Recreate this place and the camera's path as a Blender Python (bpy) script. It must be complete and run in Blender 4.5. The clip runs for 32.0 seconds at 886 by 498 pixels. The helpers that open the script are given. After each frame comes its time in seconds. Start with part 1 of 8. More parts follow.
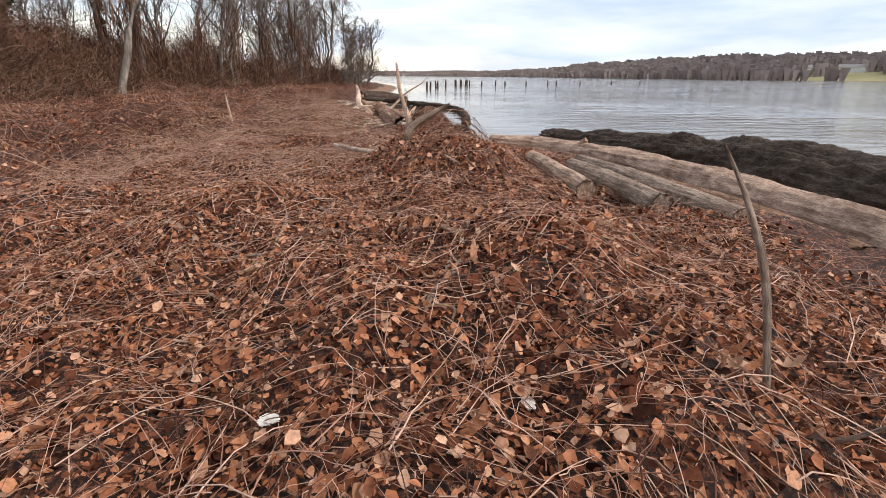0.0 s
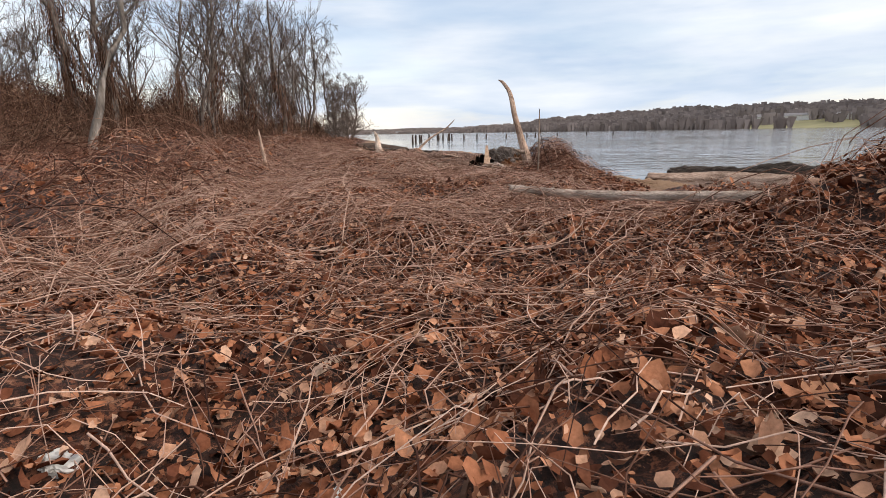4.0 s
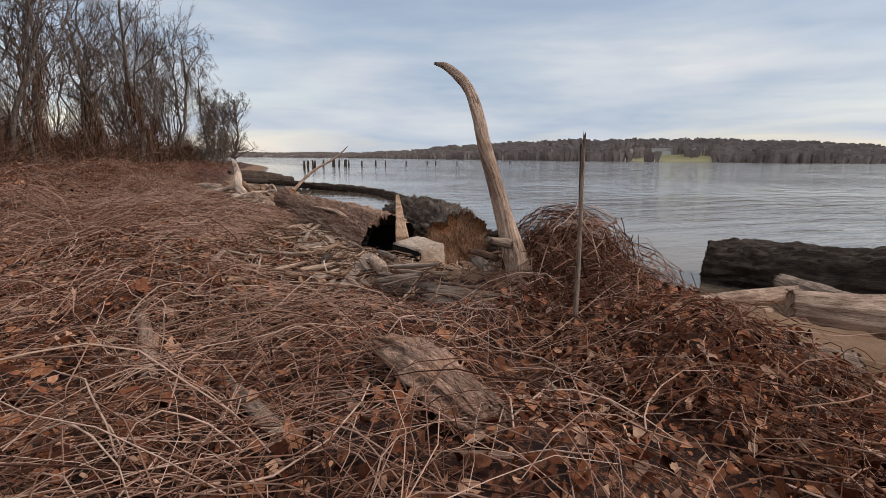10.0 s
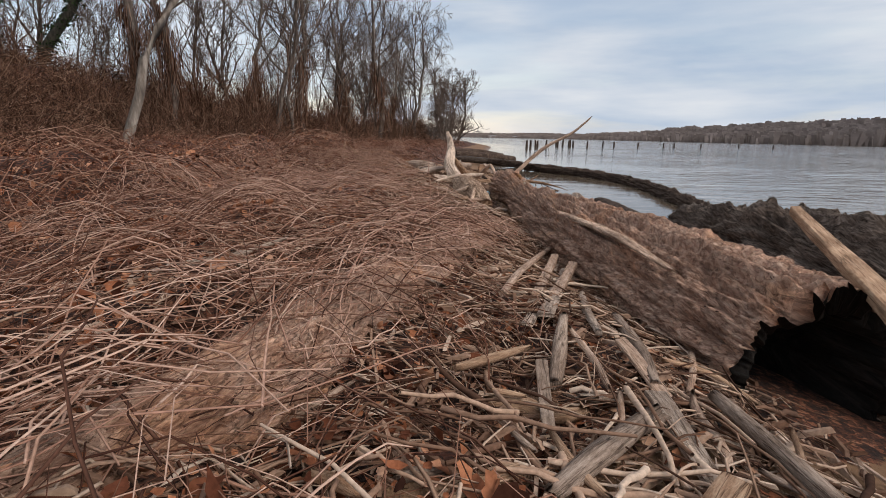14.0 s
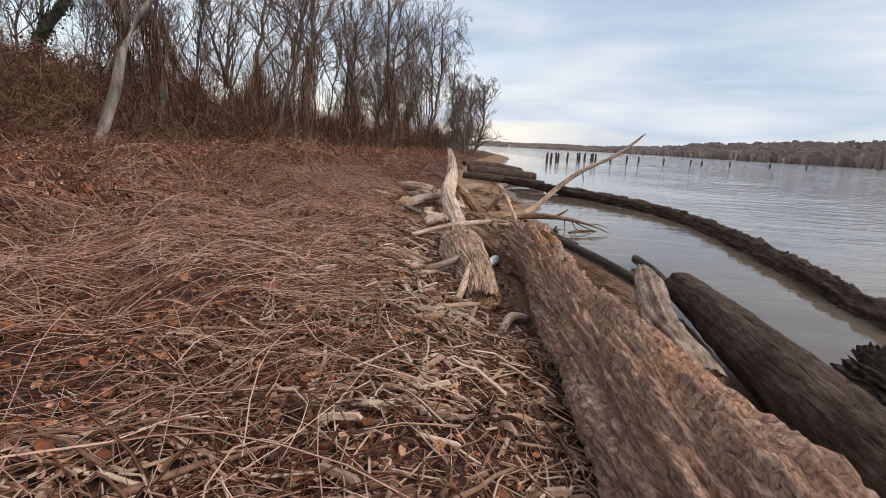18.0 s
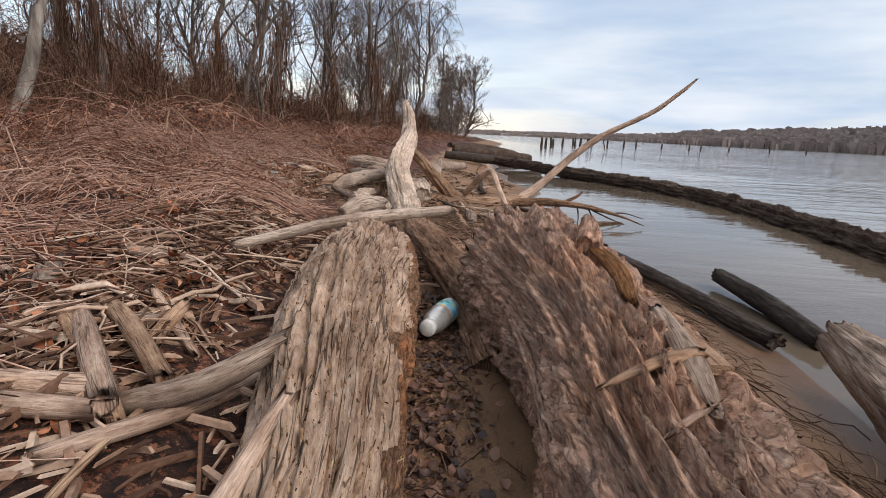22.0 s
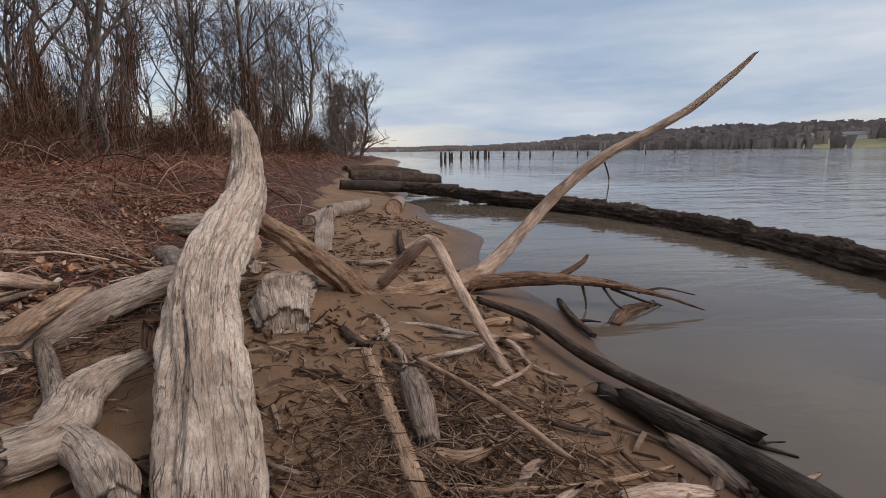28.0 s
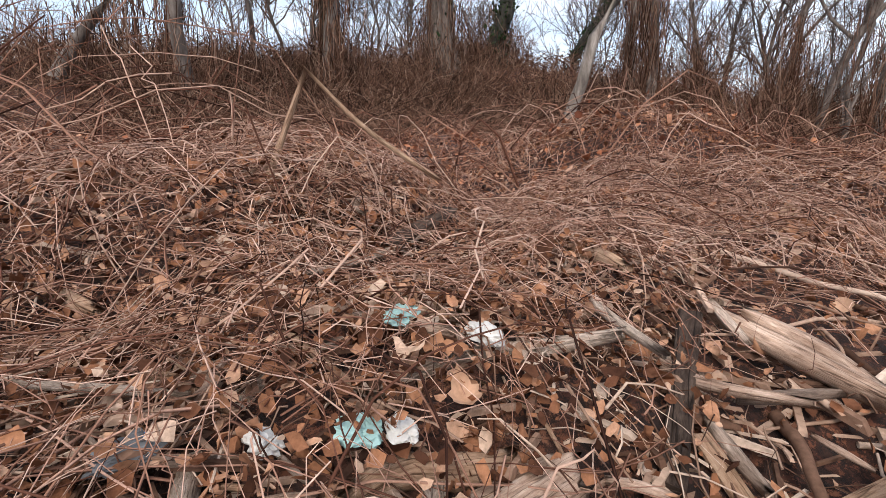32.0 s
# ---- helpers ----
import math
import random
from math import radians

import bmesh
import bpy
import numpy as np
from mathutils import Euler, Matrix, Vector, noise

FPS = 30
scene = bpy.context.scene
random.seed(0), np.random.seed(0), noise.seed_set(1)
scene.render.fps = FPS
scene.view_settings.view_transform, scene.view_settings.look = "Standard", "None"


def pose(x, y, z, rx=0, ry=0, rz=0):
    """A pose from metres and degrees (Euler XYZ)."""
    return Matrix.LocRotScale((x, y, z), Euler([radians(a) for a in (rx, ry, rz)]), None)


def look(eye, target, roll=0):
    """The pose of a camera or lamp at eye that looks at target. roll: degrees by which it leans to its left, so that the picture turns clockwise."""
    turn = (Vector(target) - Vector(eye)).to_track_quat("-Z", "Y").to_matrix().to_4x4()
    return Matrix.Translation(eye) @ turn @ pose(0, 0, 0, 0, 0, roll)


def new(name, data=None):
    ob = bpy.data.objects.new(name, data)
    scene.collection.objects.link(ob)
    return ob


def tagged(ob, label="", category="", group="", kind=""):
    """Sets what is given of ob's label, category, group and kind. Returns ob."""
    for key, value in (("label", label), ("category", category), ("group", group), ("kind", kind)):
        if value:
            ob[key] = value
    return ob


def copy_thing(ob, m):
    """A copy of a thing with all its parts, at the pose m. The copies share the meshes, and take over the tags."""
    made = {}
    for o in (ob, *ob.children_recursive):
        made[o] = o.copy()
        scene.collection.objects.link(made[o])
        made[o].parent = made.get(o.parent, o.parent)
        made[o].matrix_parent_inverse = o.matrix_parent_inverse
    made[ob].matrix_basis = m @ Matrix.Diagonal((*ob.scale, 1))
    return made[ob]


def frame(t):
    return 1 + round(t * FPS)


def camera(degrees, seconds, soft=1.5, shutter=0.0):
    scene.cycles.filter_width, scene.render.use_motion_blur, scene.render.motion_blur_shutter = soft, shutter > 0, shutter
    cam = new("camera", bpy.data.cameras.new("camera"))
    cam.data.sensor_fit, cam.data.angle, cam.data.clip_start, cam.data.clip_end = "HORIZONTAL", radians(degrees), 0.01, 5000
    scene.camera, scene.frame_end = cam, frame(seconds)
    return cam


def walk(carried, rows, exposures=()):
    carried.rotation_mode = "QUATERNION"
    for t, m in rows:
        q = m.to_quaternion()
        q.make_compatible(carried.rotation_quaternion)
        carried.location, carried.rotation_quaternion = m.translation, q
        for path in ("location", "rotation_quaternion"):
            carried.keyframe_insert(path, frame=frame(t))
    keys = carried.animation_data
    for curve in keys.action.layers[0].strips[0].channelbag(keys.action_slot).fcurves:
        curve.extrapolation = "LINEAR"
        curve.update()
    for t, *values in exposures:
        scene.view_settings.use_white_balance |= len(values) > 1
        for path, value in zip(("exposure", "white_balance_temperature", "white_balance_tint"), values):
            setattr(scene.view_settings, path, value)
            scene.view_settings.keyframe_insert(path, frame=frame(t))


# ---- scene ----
cam = camera(84.7, 32.0, soft=0.8)
PATH = [
    (0, (0.000, 0.000, 1.976), (0.254, 1.866, 1.303), 0.30),
    (0.5, (-0.078, 0.553, 1.895), (0.153, 2.429, 1.242), -0.58),
    (1, (-0.200, 0.973, 1.895), (0.019, 2.855, 1.252), -0.56),
    (1.5, (-0.481, 1.559, 1.854), (-0.330, 3.455, 1.235), -1.59),
    (2, (-0.963, 2.330, 1.890), (-0.883, 4.235, 1.286), -2.02),
    (2.5, (-1.464, 2.895, 1.611), (-1.356, 4.811, 1.050), -3.24),
    (3, (-1.766, 3.302, 1.450), (-1.558, 5.217, 0.911), -3.31),
    (3.5, (-2.067, 3.688, 1.380), (-1.739, 5.597, 0.882), -2.46),
    (5.5, (-2.611, 5.588, 1.398), (-2.264, 7.508, 0.961), 1.81),
    (6, (-2.699, 5.993, 1.498), (-2.476, 7.928, 1.043), 2.58),
    (6.5, (-2.731, 6.418, 1.443), (-2.648, 8.358, 0.964), 2.91),
    (7, (-2.698, 6.857, 1.470), (-2.610, 8.790, 0.965), 2.77),
    (7.5, (-2.673, 7.271, 1.359), (-2.531, 9.204, 0.865), 2.54),
    (8, (-2.552, 7.731, 1.489), (-2.331, 9.663, 1.024), 0.86),
    (8.5, (-2.182, 8.323, 1.590), (-1.795, 10.239, 1.164), -0.70),
    (9, (-1.563, 8.701, 1.631), (-0.975, 10.572, 1.238), -0.97),
    (9.5, (-1.065, 9.138, 1.627), (-0.300, 10.947, 1.250), -0.13),
    (10, (-0.907, 9.459, 1.578), (-0.134, 11.267, 1.209), 0.42),
    (10.5, (-0.755, 9.805, 1.736), (-0.008, 11.622, 1.362), 0.55),
    (11, (-0.587, 10.290, 1.670), (0.072, 12.142, 1.302), 0.06),
    (11.5, (-0.436, 10.811, 1.674), (0.134, 12.692, 1.301), -0.35),
    (12, (-0.388, 11.418, 1.635), (0.107, 13.321, 1.270), 0.61),
    (12.5, (-0.259, 11.994, 1.626), (0.168, 13.914, 1.266), 1.90),
    (13, (-0.215, 12.485, 1.639), (0.056, 14.424, 1.232), 2.32),
    (13.5, (-0.336, 12.829, 1.514), (-0.297, 14.771, 1.039), 0.53),
    (14, (-0.547, 13.628, 1.378), (-0.609, 15.575, 0.926), 1.05),
    (14.5, (-0.682, 14.080, 1.443), (-0.860, 16.020, 0.990), 0.34),
    (15, (-0.765, 14.441, 1.570), (-0.971, 16.383, 1.135), -0.12),
    (15.5, (-0.628, 14.857, 1.627), (-0.836, 16.801, 1.203), 0.29),
    (17.5, (-0.423, 16.436, 1.690), (-0.574, 18.386, 1.268), 2.67),
    (18, (-0.310, 16.981, 1.590), (-0.433, 18.931, 1.163), 3.09),
    (18.5, (-0.157, 17.504, 1.569), (-0.267, 19.454, 1.138), 3.44),
    (19, (-0.034, 17.876, 1.551), (-0.148, 19.823, 1.111), 3.24),
    (19.5, (-0.058, 18.283, 1.461), (-0.177, 20.226, 1.002), 3.09),
    (20, (-0.117, 18.607, 1.487), (-0.237, 20.547, 1.016), 2.89),
    (20.5, (-0.083, 19.027, 1.364), (-0.189, 20.970, 0.899), 2.90),
    (21, (0.000, 19.390, 1.374), (-0.094, 21.332, 0.904), 3.01),
    (21.5, (0.011, 19.790, 1.200), (-0.076, 21.734, 0.738), 2.99),
    (22, (-0.014, 20.097, 1.120), (-0.109, 22.039, 0.652), 2.77),
    (22.5, (-0.024, 20.332, 0.904), (-0.122, 22.274, 0.435), 2.90),
    (23, (0.031, 20.558, 0.758), (-0.070, 22.501, 0.295), 2.83),
    (23.5, (0.020, 20.810, 0.683), (-0.080, 22.753, 0.223), 2.31),
    (24, (-0.009, 21.044, 0.658), (-0.102, 22.989, 0.203), 2.23),
    (24.5, (-0.041, 21.279, 0.693), (-0.127, 23.227, 0.247), 1.63),
    (25, (-0.073, 21.468, 0.699), (-0.106, 23.423, 0.280), 2.25),
    (25.5, (-0.015, 21.443, 0.790), (0.068, 23.393, 0.351), -3.49),
    (27.5, (0.045, 22.964, 1.242), (0.426, 24.869, 0.767), -3.87),
    (28, (-0.141, 23.412, 1.236), (0.148, 25.351, 0.839), -0.71),
    (28.5, (-0.325, 23.608, 1.258), (-0.108, 25.575, 0.964), 0.79),
    (29, (-0.219, 23.874, 1.310), (-0.316, 25.850, 1.013), 0.96),
    (29.5, (-0.280, 24.346, 1.198), (-0.827, 26.248, 0.908), 2.22),
    (30, (-0.654, 24.671, 1.337), (-1.642, 26.383, 1.031), 1.25),
    (30.5, (-0.902, 25.070, 1.231), (-2.452, 26.229, 0.726), 2.81),
    (31, (-1.246, 24.959, 1.107), (-2.960, 25.876, 0.637), 2.19),
    (31.5, (-1.435, 24.880, 1.075), (-3.170, 25.773, 0.610), 0.10),
    (32, (-1.467, 24.993, 1.056), (-3.213, 25.889, 0.600), 1.56),
]
EXPOSURES = [(0, 0.55, 6500, 10), (3.0, 0.5, 6500, 10), (6.0, 0.1, 6500, 10), (8.0, 0.35, 6500, 10), (9.0, 0.4, 6500, 10), (10.0, -0.1, 6500, 10), (12.0, -0.1, 6500, 10), (14.0, 0.0, 6500, 10), (15.0, 0.3, 6500, 10), (16.0, 0.3, 6500, 10), (18.0, 0.2, 6500, 10), (20.0, 0.25, 6500, 10), (21.0, 0.3, 6420, 10), (22.5, 0.25, 6340, 10), (23.5, 0.4, 6310, 10), (24.0, 0.75, 6290, 10), (24.5, 1.0, 6280, 10), (25.0, 1.15, 6260, 10), (25.5, 1.1, 6250, 10), (27.5, -0.1, 6150, 10), (29.0, -0.35, 6200, 10), (30.0, -0.6, 5850, 10), (31.0, 0.4, 6000, 10), (31.5, 0.65, 6050, 10), (32.0, 0.7, 6150, 10)]
walk(cam, [(t, look(eye, target, roll)) for t, eye, target, roll in PATH], EXPOSURES)

# ---- sky and light ----
SUN_ELEVATION, SUN_TURN = 42, 128          # degrees above the horizon, degrees right of the walk
world = bpy.data.worlds.new("overcast_sky")
scene.world = world
world.use_nodes = True


def wire(tree, a, out, b, inp):
    tree.links.new(a.outputs[out], b.inputs[inp])


def ramp(nt, stops, source=None, out="Fac"):
    r = nt.nodes.new("ShaderNodeValToRGB")
    e = r.color_ramp.elements
    while len(e) < len(stops):
        e.new(0.5)
    for el, (p, c) in zip(e, stops):
        el.position, el.color = p, (*c, 1)
    if source:
        wire(nt, source, out, r, "Fac")
    return r


def mixed(nt, kind, fac, a, b):
    """A colour mix; fac, a and b are numbers, colours or (node, output)."""
    m = nt.nodes.new("ShaderNodeMixRGB")
    m.blend_type = kind
    for value, slot in ((fac, "Fac"), (a, "Color1"), (b, "Color2")):
        if isinstance(value, tuple) and not isinstance(value[0], (int, float)):
            wire(nt, value[0], value[1], m, slot)
        elif slot == "Fac":
            m.inputs[slot].default_value = value
        else:
            m.inputs[slot].default_value = (*value, 1)
    return m


def build_sky():
    nt = world.node_tree
    nt.nodes.clear()
    outp = nt.nodes.new("ShaderNodeOutputWorld")
    back = nt.nodes.new("ShaderNodeBackground")
    sky = nt.nodes.new("ShaderNodeTexSky")
    sky.sky_type, sky.sun_disc = "NISHITA", False
    sky.sun_elevation, sky.sun_rotation = radians(SUN_ELEVATION), radians(SUN_TURN)
    sky.air_density, sky.dust_density = 1.0, 0.6
    back.inputs["Strength"].default_value = 0.105
    tc = nt.nodes.new("ShaderNodeTexCoord")
    mp = nt.nodes.new("ShaderNodeMapping")
    mp.inputs["Scale"].default_value = (1.3, 1.3, 7.0)
    mp.inputs["Rotation"].default_value = (radians(5), radians(-3), radians(20))
    wire(nt, tc, "Generated", mp, "Vector")
    n1 = nt.nodes.new("ShaderNodeTexNoise")
    n1.inputs["Scale"].default_value, n1.inputs["Detail"].default_value = 1.15, 6
    n1.inputs["Roughness"].default_value, n1.inputs["Distortion"].default_value = 0.52, 0.5
    wire(nt, mp, "Vector", n1, "Vector")
    cover = nt.nodes.new("ShaderNodeValToRGB")
    cover.color_ramp.elements[0].position, cover.color_ramp.elements[0].color = 0.38, (0.1, 0.1, 0.1, 1)
    cover.color_ramp.elements[1].position, cover.color_ramp.elements[1].color = 0.6, (1, 1, 1, 1)
    wire(nt, n1, "Fac", cover, "Fac")
    n2 = nt.nodes.new("ShaderNodeTexNoise")
    n2.inputs["Scale"].default_value, n2.inputs["Detail"].default_value = 2.3, 5
    wire(nt, mp, "Vector", n2, "Vector")
    cloud = nt.nodes.new("ShaderNodeValToRGB")
    cloud.color_ramp.elements[0].position, cloud.color_ramp.elements[0].color = 0.3, (4.0, 5.0, 6.4, 1)
    cloud.color_ramp.elements[1].position, cloud.color_ramp.elements[1].color = 0.7, (7.5, 7.7, 8.0, 1)
    wire(nt, n2, "Fac", cloud, "Fac")
    mix = nt.nodes.new("ShaderNodeMixRGB")
    wire(nt, cover, "Color", mix, "Fac")
    tone = nt.nodes.new("ShaderNodeMixRGB")
    tone.blend_type = "MULTIPLY"
    tone.inputs["Fac"].default_value = 1.0
    tone.inputs["Color2"].default_value = (1.9, 1.55, 1.35, 1)
    wire(nt, sky, "Color", tone, "Color1")
    wire(nt, tone, "Color", mix, "Color1")
    wire(nt, cloud, "Color", mix, "Color2")
    up = nt.nodes.new("ShaderNodeSeparateXYZ")
    wire(nt, tc, "Generated", up, "Vector")
    dome = ramp(nt, [(0.36, (1, 1, 1)), (0.75, (1.5, 1.37, 1.22))], up, "Z")
    lit = mixed(nt, "MULTIPLY", 1.0, (mix, "Color"), (dome, "Color"))
    wire(nt, lit, "Color", back, "Color")
    wire(nt, back, "Background", outp, "Surface")


build_sky()
sun = new("sun", bpy.data.lights.new("sun", "SUN"))
sun.data.energy, sun.data.angle, sun.data.color = 1.7, radians(22), (1.0, 0.90, 0.79)
_d = Vector((math.sin(radians(SUN_TURN)) * math.cos(radians(SUN_ELEVATION)), math.cos(radians(SUN_TURN)) * math.cos(radians(SUN_ELEVATION)), math.sin(radians(SUN_ELEVATION))))
sun.matrix_world = look(_d * 50, (0, 0, 0))

# ---- materials ----


def material(name):
    m = bpy.data.materials.new(name)
    m.use_nodes = True
    nt = m.node_tree
    return m, nt, nt.nodes["Principled BSDF"]


def noise_node(nt, scale, detail=4, rough=0.6, vec=None, out="Vector", distortion=0.0):
    n = nt.nodes.new("ShaderNodeTexNoise")
    n.inputs["Scale"].default_value, n.inputs["Detail"].default_value = scale, detail
    n.inputs["Roughness"].default_value, n.inputs["Distortion"].default_value = rough, distortion
    if vec:
        wire(nt, vec, out, n, "Vector")
    return n


def bumped(nt, bsdf, height, strength, distance):
    b = nt.nodes.new("ShaderNodeBump")
    b.inputs["Strength"].default_value, b.inputs["Distance"].default_value = strength, distance
    wire(nt, height[0], height[1], b, "Height")
    wire(nt, b, "Normal", bsdf, "Normal")


def wood(name, dark, mid, light, rough=0.8, grain=1.0, bump=0.6, spots=0.25):
    """Weathered wood; the grain runs along the v of the mesh's map, which is in metres."""
    m, nt, bsdf = material(name)
    uv = nt.nodes.new("ShaderNodeUVMap")
    uv.uv_map = "grain"
    mp = nt.nodes.new("ShaderNodeMapping")
    mp.inputs["Scale"].default_value = (26 * grain, 3.4 * grain, 1)
    wire(nt, uv, "UV", mp, "Vector")
    fine = noise_node(nt, 3.0, 8, 0.74, mp, distortion=0.2)
    mp2 = nt.nodes.new("ShaderNodeMapping")
    mp2.inputs["Scale"].default_value = (28 * grain, 1.3 * grain, 1)
    wire(nt, uv, "UV", mp2, "Vector")
    broad = noise_node(nt, 1.4, 3, 0.5, mp2, distortion=0.1)
    col = ramp(nt, [(0.30, dark), (0.47, mid), (0.66, light)], fine)
    tc = nt.nodes.new("ShaderNodeTexCoord")
    blot = noise_node(nt, 3.2, 6, 0.65, tc, "Object")
    blotr = ramp(nt, [(0.40, (0.62, 0.56, 0.52)), (0.58, (1.18, 1.15, 1.12))], blot)
    c2 = mixed(nt, "MULTIPLY", 0.85, (col, "Color"), (blotr, "Color"))
    cr = ramp(nt, [(0.482, (1, 1, 1)), (0.494, (0.16, 0.13, 0.11)), (0.500, (0.16, 0.13, 0.11)), (0.512, (1, 1, 1))], broad)
    c3 = mixed(nt, "MULTIPLY", min(1.0, 0.4 + spots), (c2, "Color"), (cr, "Color"))
    info = nt.nodes.new("ShaderNodeObjectInfo")
    vr = ramp(nt, [(0.0, (0.78, 0.76, 0.75)), (1.0, (1.15, 1.12, 1.08))], info, "Random")
    c4 = mixed(nt, "MULTIPLY", 0.8, (c3, "Color"), (vr, "Color"))
    wire(nt, c4, "Color", bsdf, "Base Color")
    bsdf.inputs["Roughness"].default_value = rough
    bsdf.inputs["Specular IOR Level"].default_value = 0.15
    mp3 = nt.nodes.new("ShaderNodeMapping")
    mp3.inputs["Scale"].default_value = (120 * grain, 14 * grain, 1)
    wire(nt, uv, "UV", mp3, "Vector")
    hair = noise_node(nt, 2.2, 6, 0.75, mp3, distortion=0.5)
    hr = ramp(nt, [(0.3, (0.5, 0.46, 0.42)), (0.5, (1, 1, 1)), (0.72, (1.25, 1.22, 1.18))], hair)
    c5 = mixed(nt, "MULTIPLY", 0.75, (c4, "Color"), (hr, "Color"))
    wire(nt, c5, "Color", bsdf, "Base Color")
    add = mixed(nt, "ADD", 0.7, (fine, "Fac"), (cr, "Color"))
    add2 = mixed(nt, "ADD", 0.45, (add, "Color"), (hair, "Fac"))
    bumped(nt, bsdf, (add2, "Color"), bump, 0.014)
    return m


WOOD_PALE = wood("pale_driftwood", (0.20, 0.125, 0.09), (0.48, 0.35, 0.27), (0.70, 0.57, 0.475))
WOOD_GREY = wood("grey_driftwood", (0.10, 0.075, 0.06), (0.30, 0.235, 0.19), (0.50, 0.42, 0.36))
WOOD_TAN = wood("tan_driftwood", (0.18, 0.10, 0.06), (0.41, 0.275, 0.185), (0.58, 0.44, 0.32))
WOOD_BROWN = wood("rotted_brown_wood", (0.075, 0.045, 0.03), (0.22, 0.135, 0.09), (0.42, 0.29, 0.205), rough=0.85, bump=1.0, spots=0.4)
WOOD_ROT = wood("orange_rot_wood", (0.09, 0.035, 0.014), (0.26, 0.12, 0.045), (0.42, 0.24, 0.11), rough=0.9, grain=2.0, bump=1.0, spots=0.35)
WOOD_WET = wood("wet_dark_wood", (0.018, 0.014, 0.012), (0.055, 0.042, 0.034), (0.13, 0.105, 0.085), rough=0.5, bump=0.9)
WOOD_BARK = wood("dark_bark", (0.03, 0.022, 0.017), (0.085, 0.062, 0.05), (0.17, 0.13, 0.105), rough=0.85, bump=1.0, grain=0.7)


def rotten(name, stops, warm):
    """Crumbling layered rot: torn flakes in cells drawn out along the grain, over fine fibres."""
    m, nt, bsdf = material(name)
    uv = nt.nodes.new("ShaderNodeUVMap")
    uv.uv_map = "grain"

    def mapped(across, along):
        mp = nt.nodes.new("ShaderNodeMapping")
        mp.inputs["Scale"].default_value = (across, along, 1)
        wire(nt, uv, "UV", mp, "Vector")
        return mp

    def cells(across, along, feature, vec):
        mp = mapped(across, along)
        shift = mixed(nt, "ADD", 1.0, (mp, "Vector"), (vec, "Color"))
        v = nt.nodes.new("ShaderNodeTexVoronoi")
        v.feature = feature
        v.inputs["Scale"].default_value = 1.0
        wire(nt, shift, "Color", v, "Vector")
        return v

    fibre = noise_node(nt, 1.0, 8, 0.72, mapped(120, 20), distortion=0.3)
    crumb = noise_node(nt, 1.0, 5, 0.7, mapped(300, 150), distortion=0.5)
    ragged = noise_node(nt, 1.0, 5, 0.7, mapped(45, 14))
    push = mixed(nt, "MULTIPLY", 1.0, (ragged, "Color"), (1.7, 1.7, 1.7))
    large, rim = cells(62, 20, "F1", push), cells(62, 20, "DISTANCE_TO_EDGE", push)
    small = cells(165, 70, "F1", push)
    tc = nt.nodes.new("ShaderNodeTexCoord")
    zone_ = noise_node(nt, 2.4, 5, 0.6, tc, "Object", 0.5)
    col = ramp(nt, stops, fibre)
    tint = ramp(nt, [(0.36, (0.8, 0.73, 0.69)), (0.5, (1, 1, 1)), (0.62, warm)], zone_)
    c = mixed(nt, "MULTIPLY", 0.9, (col, "Color"), (tint, "Color"))
    step1 = ramp(nt, [(0.0, (0.55, 0.52, 0.5)), (0.5, (1, 1, 1)), (1.0, (1.3, 1.27, 1.22))], large, "Color")
    step2 = ramp(nt, [(0.0, (0.6, 0.57, 0.55)), (0.5, (1, 1, 1)), (1.0, (1.25, 1.22, 1.18))], small, "Color")
    gap = ramp(nt, [(0.0, (0.35, 0.32, 0.3)), (0.035, (1, 1, 1))], rim, "Distance")
    c1 = mixed(nt, "MULTIPLY", 0.8, (c, "Color"), (step1, "Color"))
    c2 = mixed(nt, "MULTIPLY", 0.7, (c1, "Color"), (step2, "Color"))
    c3 = mixed(nt, "MULTIPLY", 0.38, (c2, "Color"), (gap, "Color"))
    wire(nt, c3, "Color", bsdf, "Base Color")
    bsdf.inputs["Roughness"].default_value = 0.85
    bsdf.inputs["Specular IOR Level"].default_value = 0.3
    h = mixed(nt, "ADD", 0.5, (large, "Color"), (small, "Color"))
    h2 = mixed(nt, "ADD", 0.6, (h, "Color"), (fibre, "Fac"))
    h3 = mixed(nt, "ADD", 0.35, (h2, "Color"), (crumb, "Fac"))
    h4 = mixed(nt, "ADD", 0.6, (h3, "Color"), (gap, "Color"))
    bumped(nt, bsdf, (h4, "Color"), 1.0, 0.016)
    return m


ROT_BROWN = rotten("crumbling_brown_rot", [(0.28, (0.12, 0.066, 0.047)), (0.42, (0.35, 0.208, 0.15)), (0.54, (0.54, 0.36, 0.268)), (0.7, (0.73, 0.555, 0.435))], (1.12, 0.96, 0.82))
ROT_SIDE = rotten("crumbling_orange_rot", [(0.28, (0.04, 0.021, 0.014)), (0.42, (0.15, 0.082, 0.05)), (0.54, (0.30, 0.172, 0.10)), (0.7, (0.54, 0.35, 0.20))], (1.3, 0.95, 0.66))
WOOD_CRACKED = wood("cracked_pale_wood", (0.17, 0.108, 0.075), (0.46, 0.335, 0.25), (0.68, 0.55, 0.45), bump=1.0, spots=0.4, grain=0.8)
WOOD_CRAG = wood("craggy_grey_wood", (0.02, 0.016, 0.013), (0.15, 0.118, 0.098), (0.38, 0.325, 0.285), rough=0.85, bump=1.0, spots=0.45, grain=1.5)
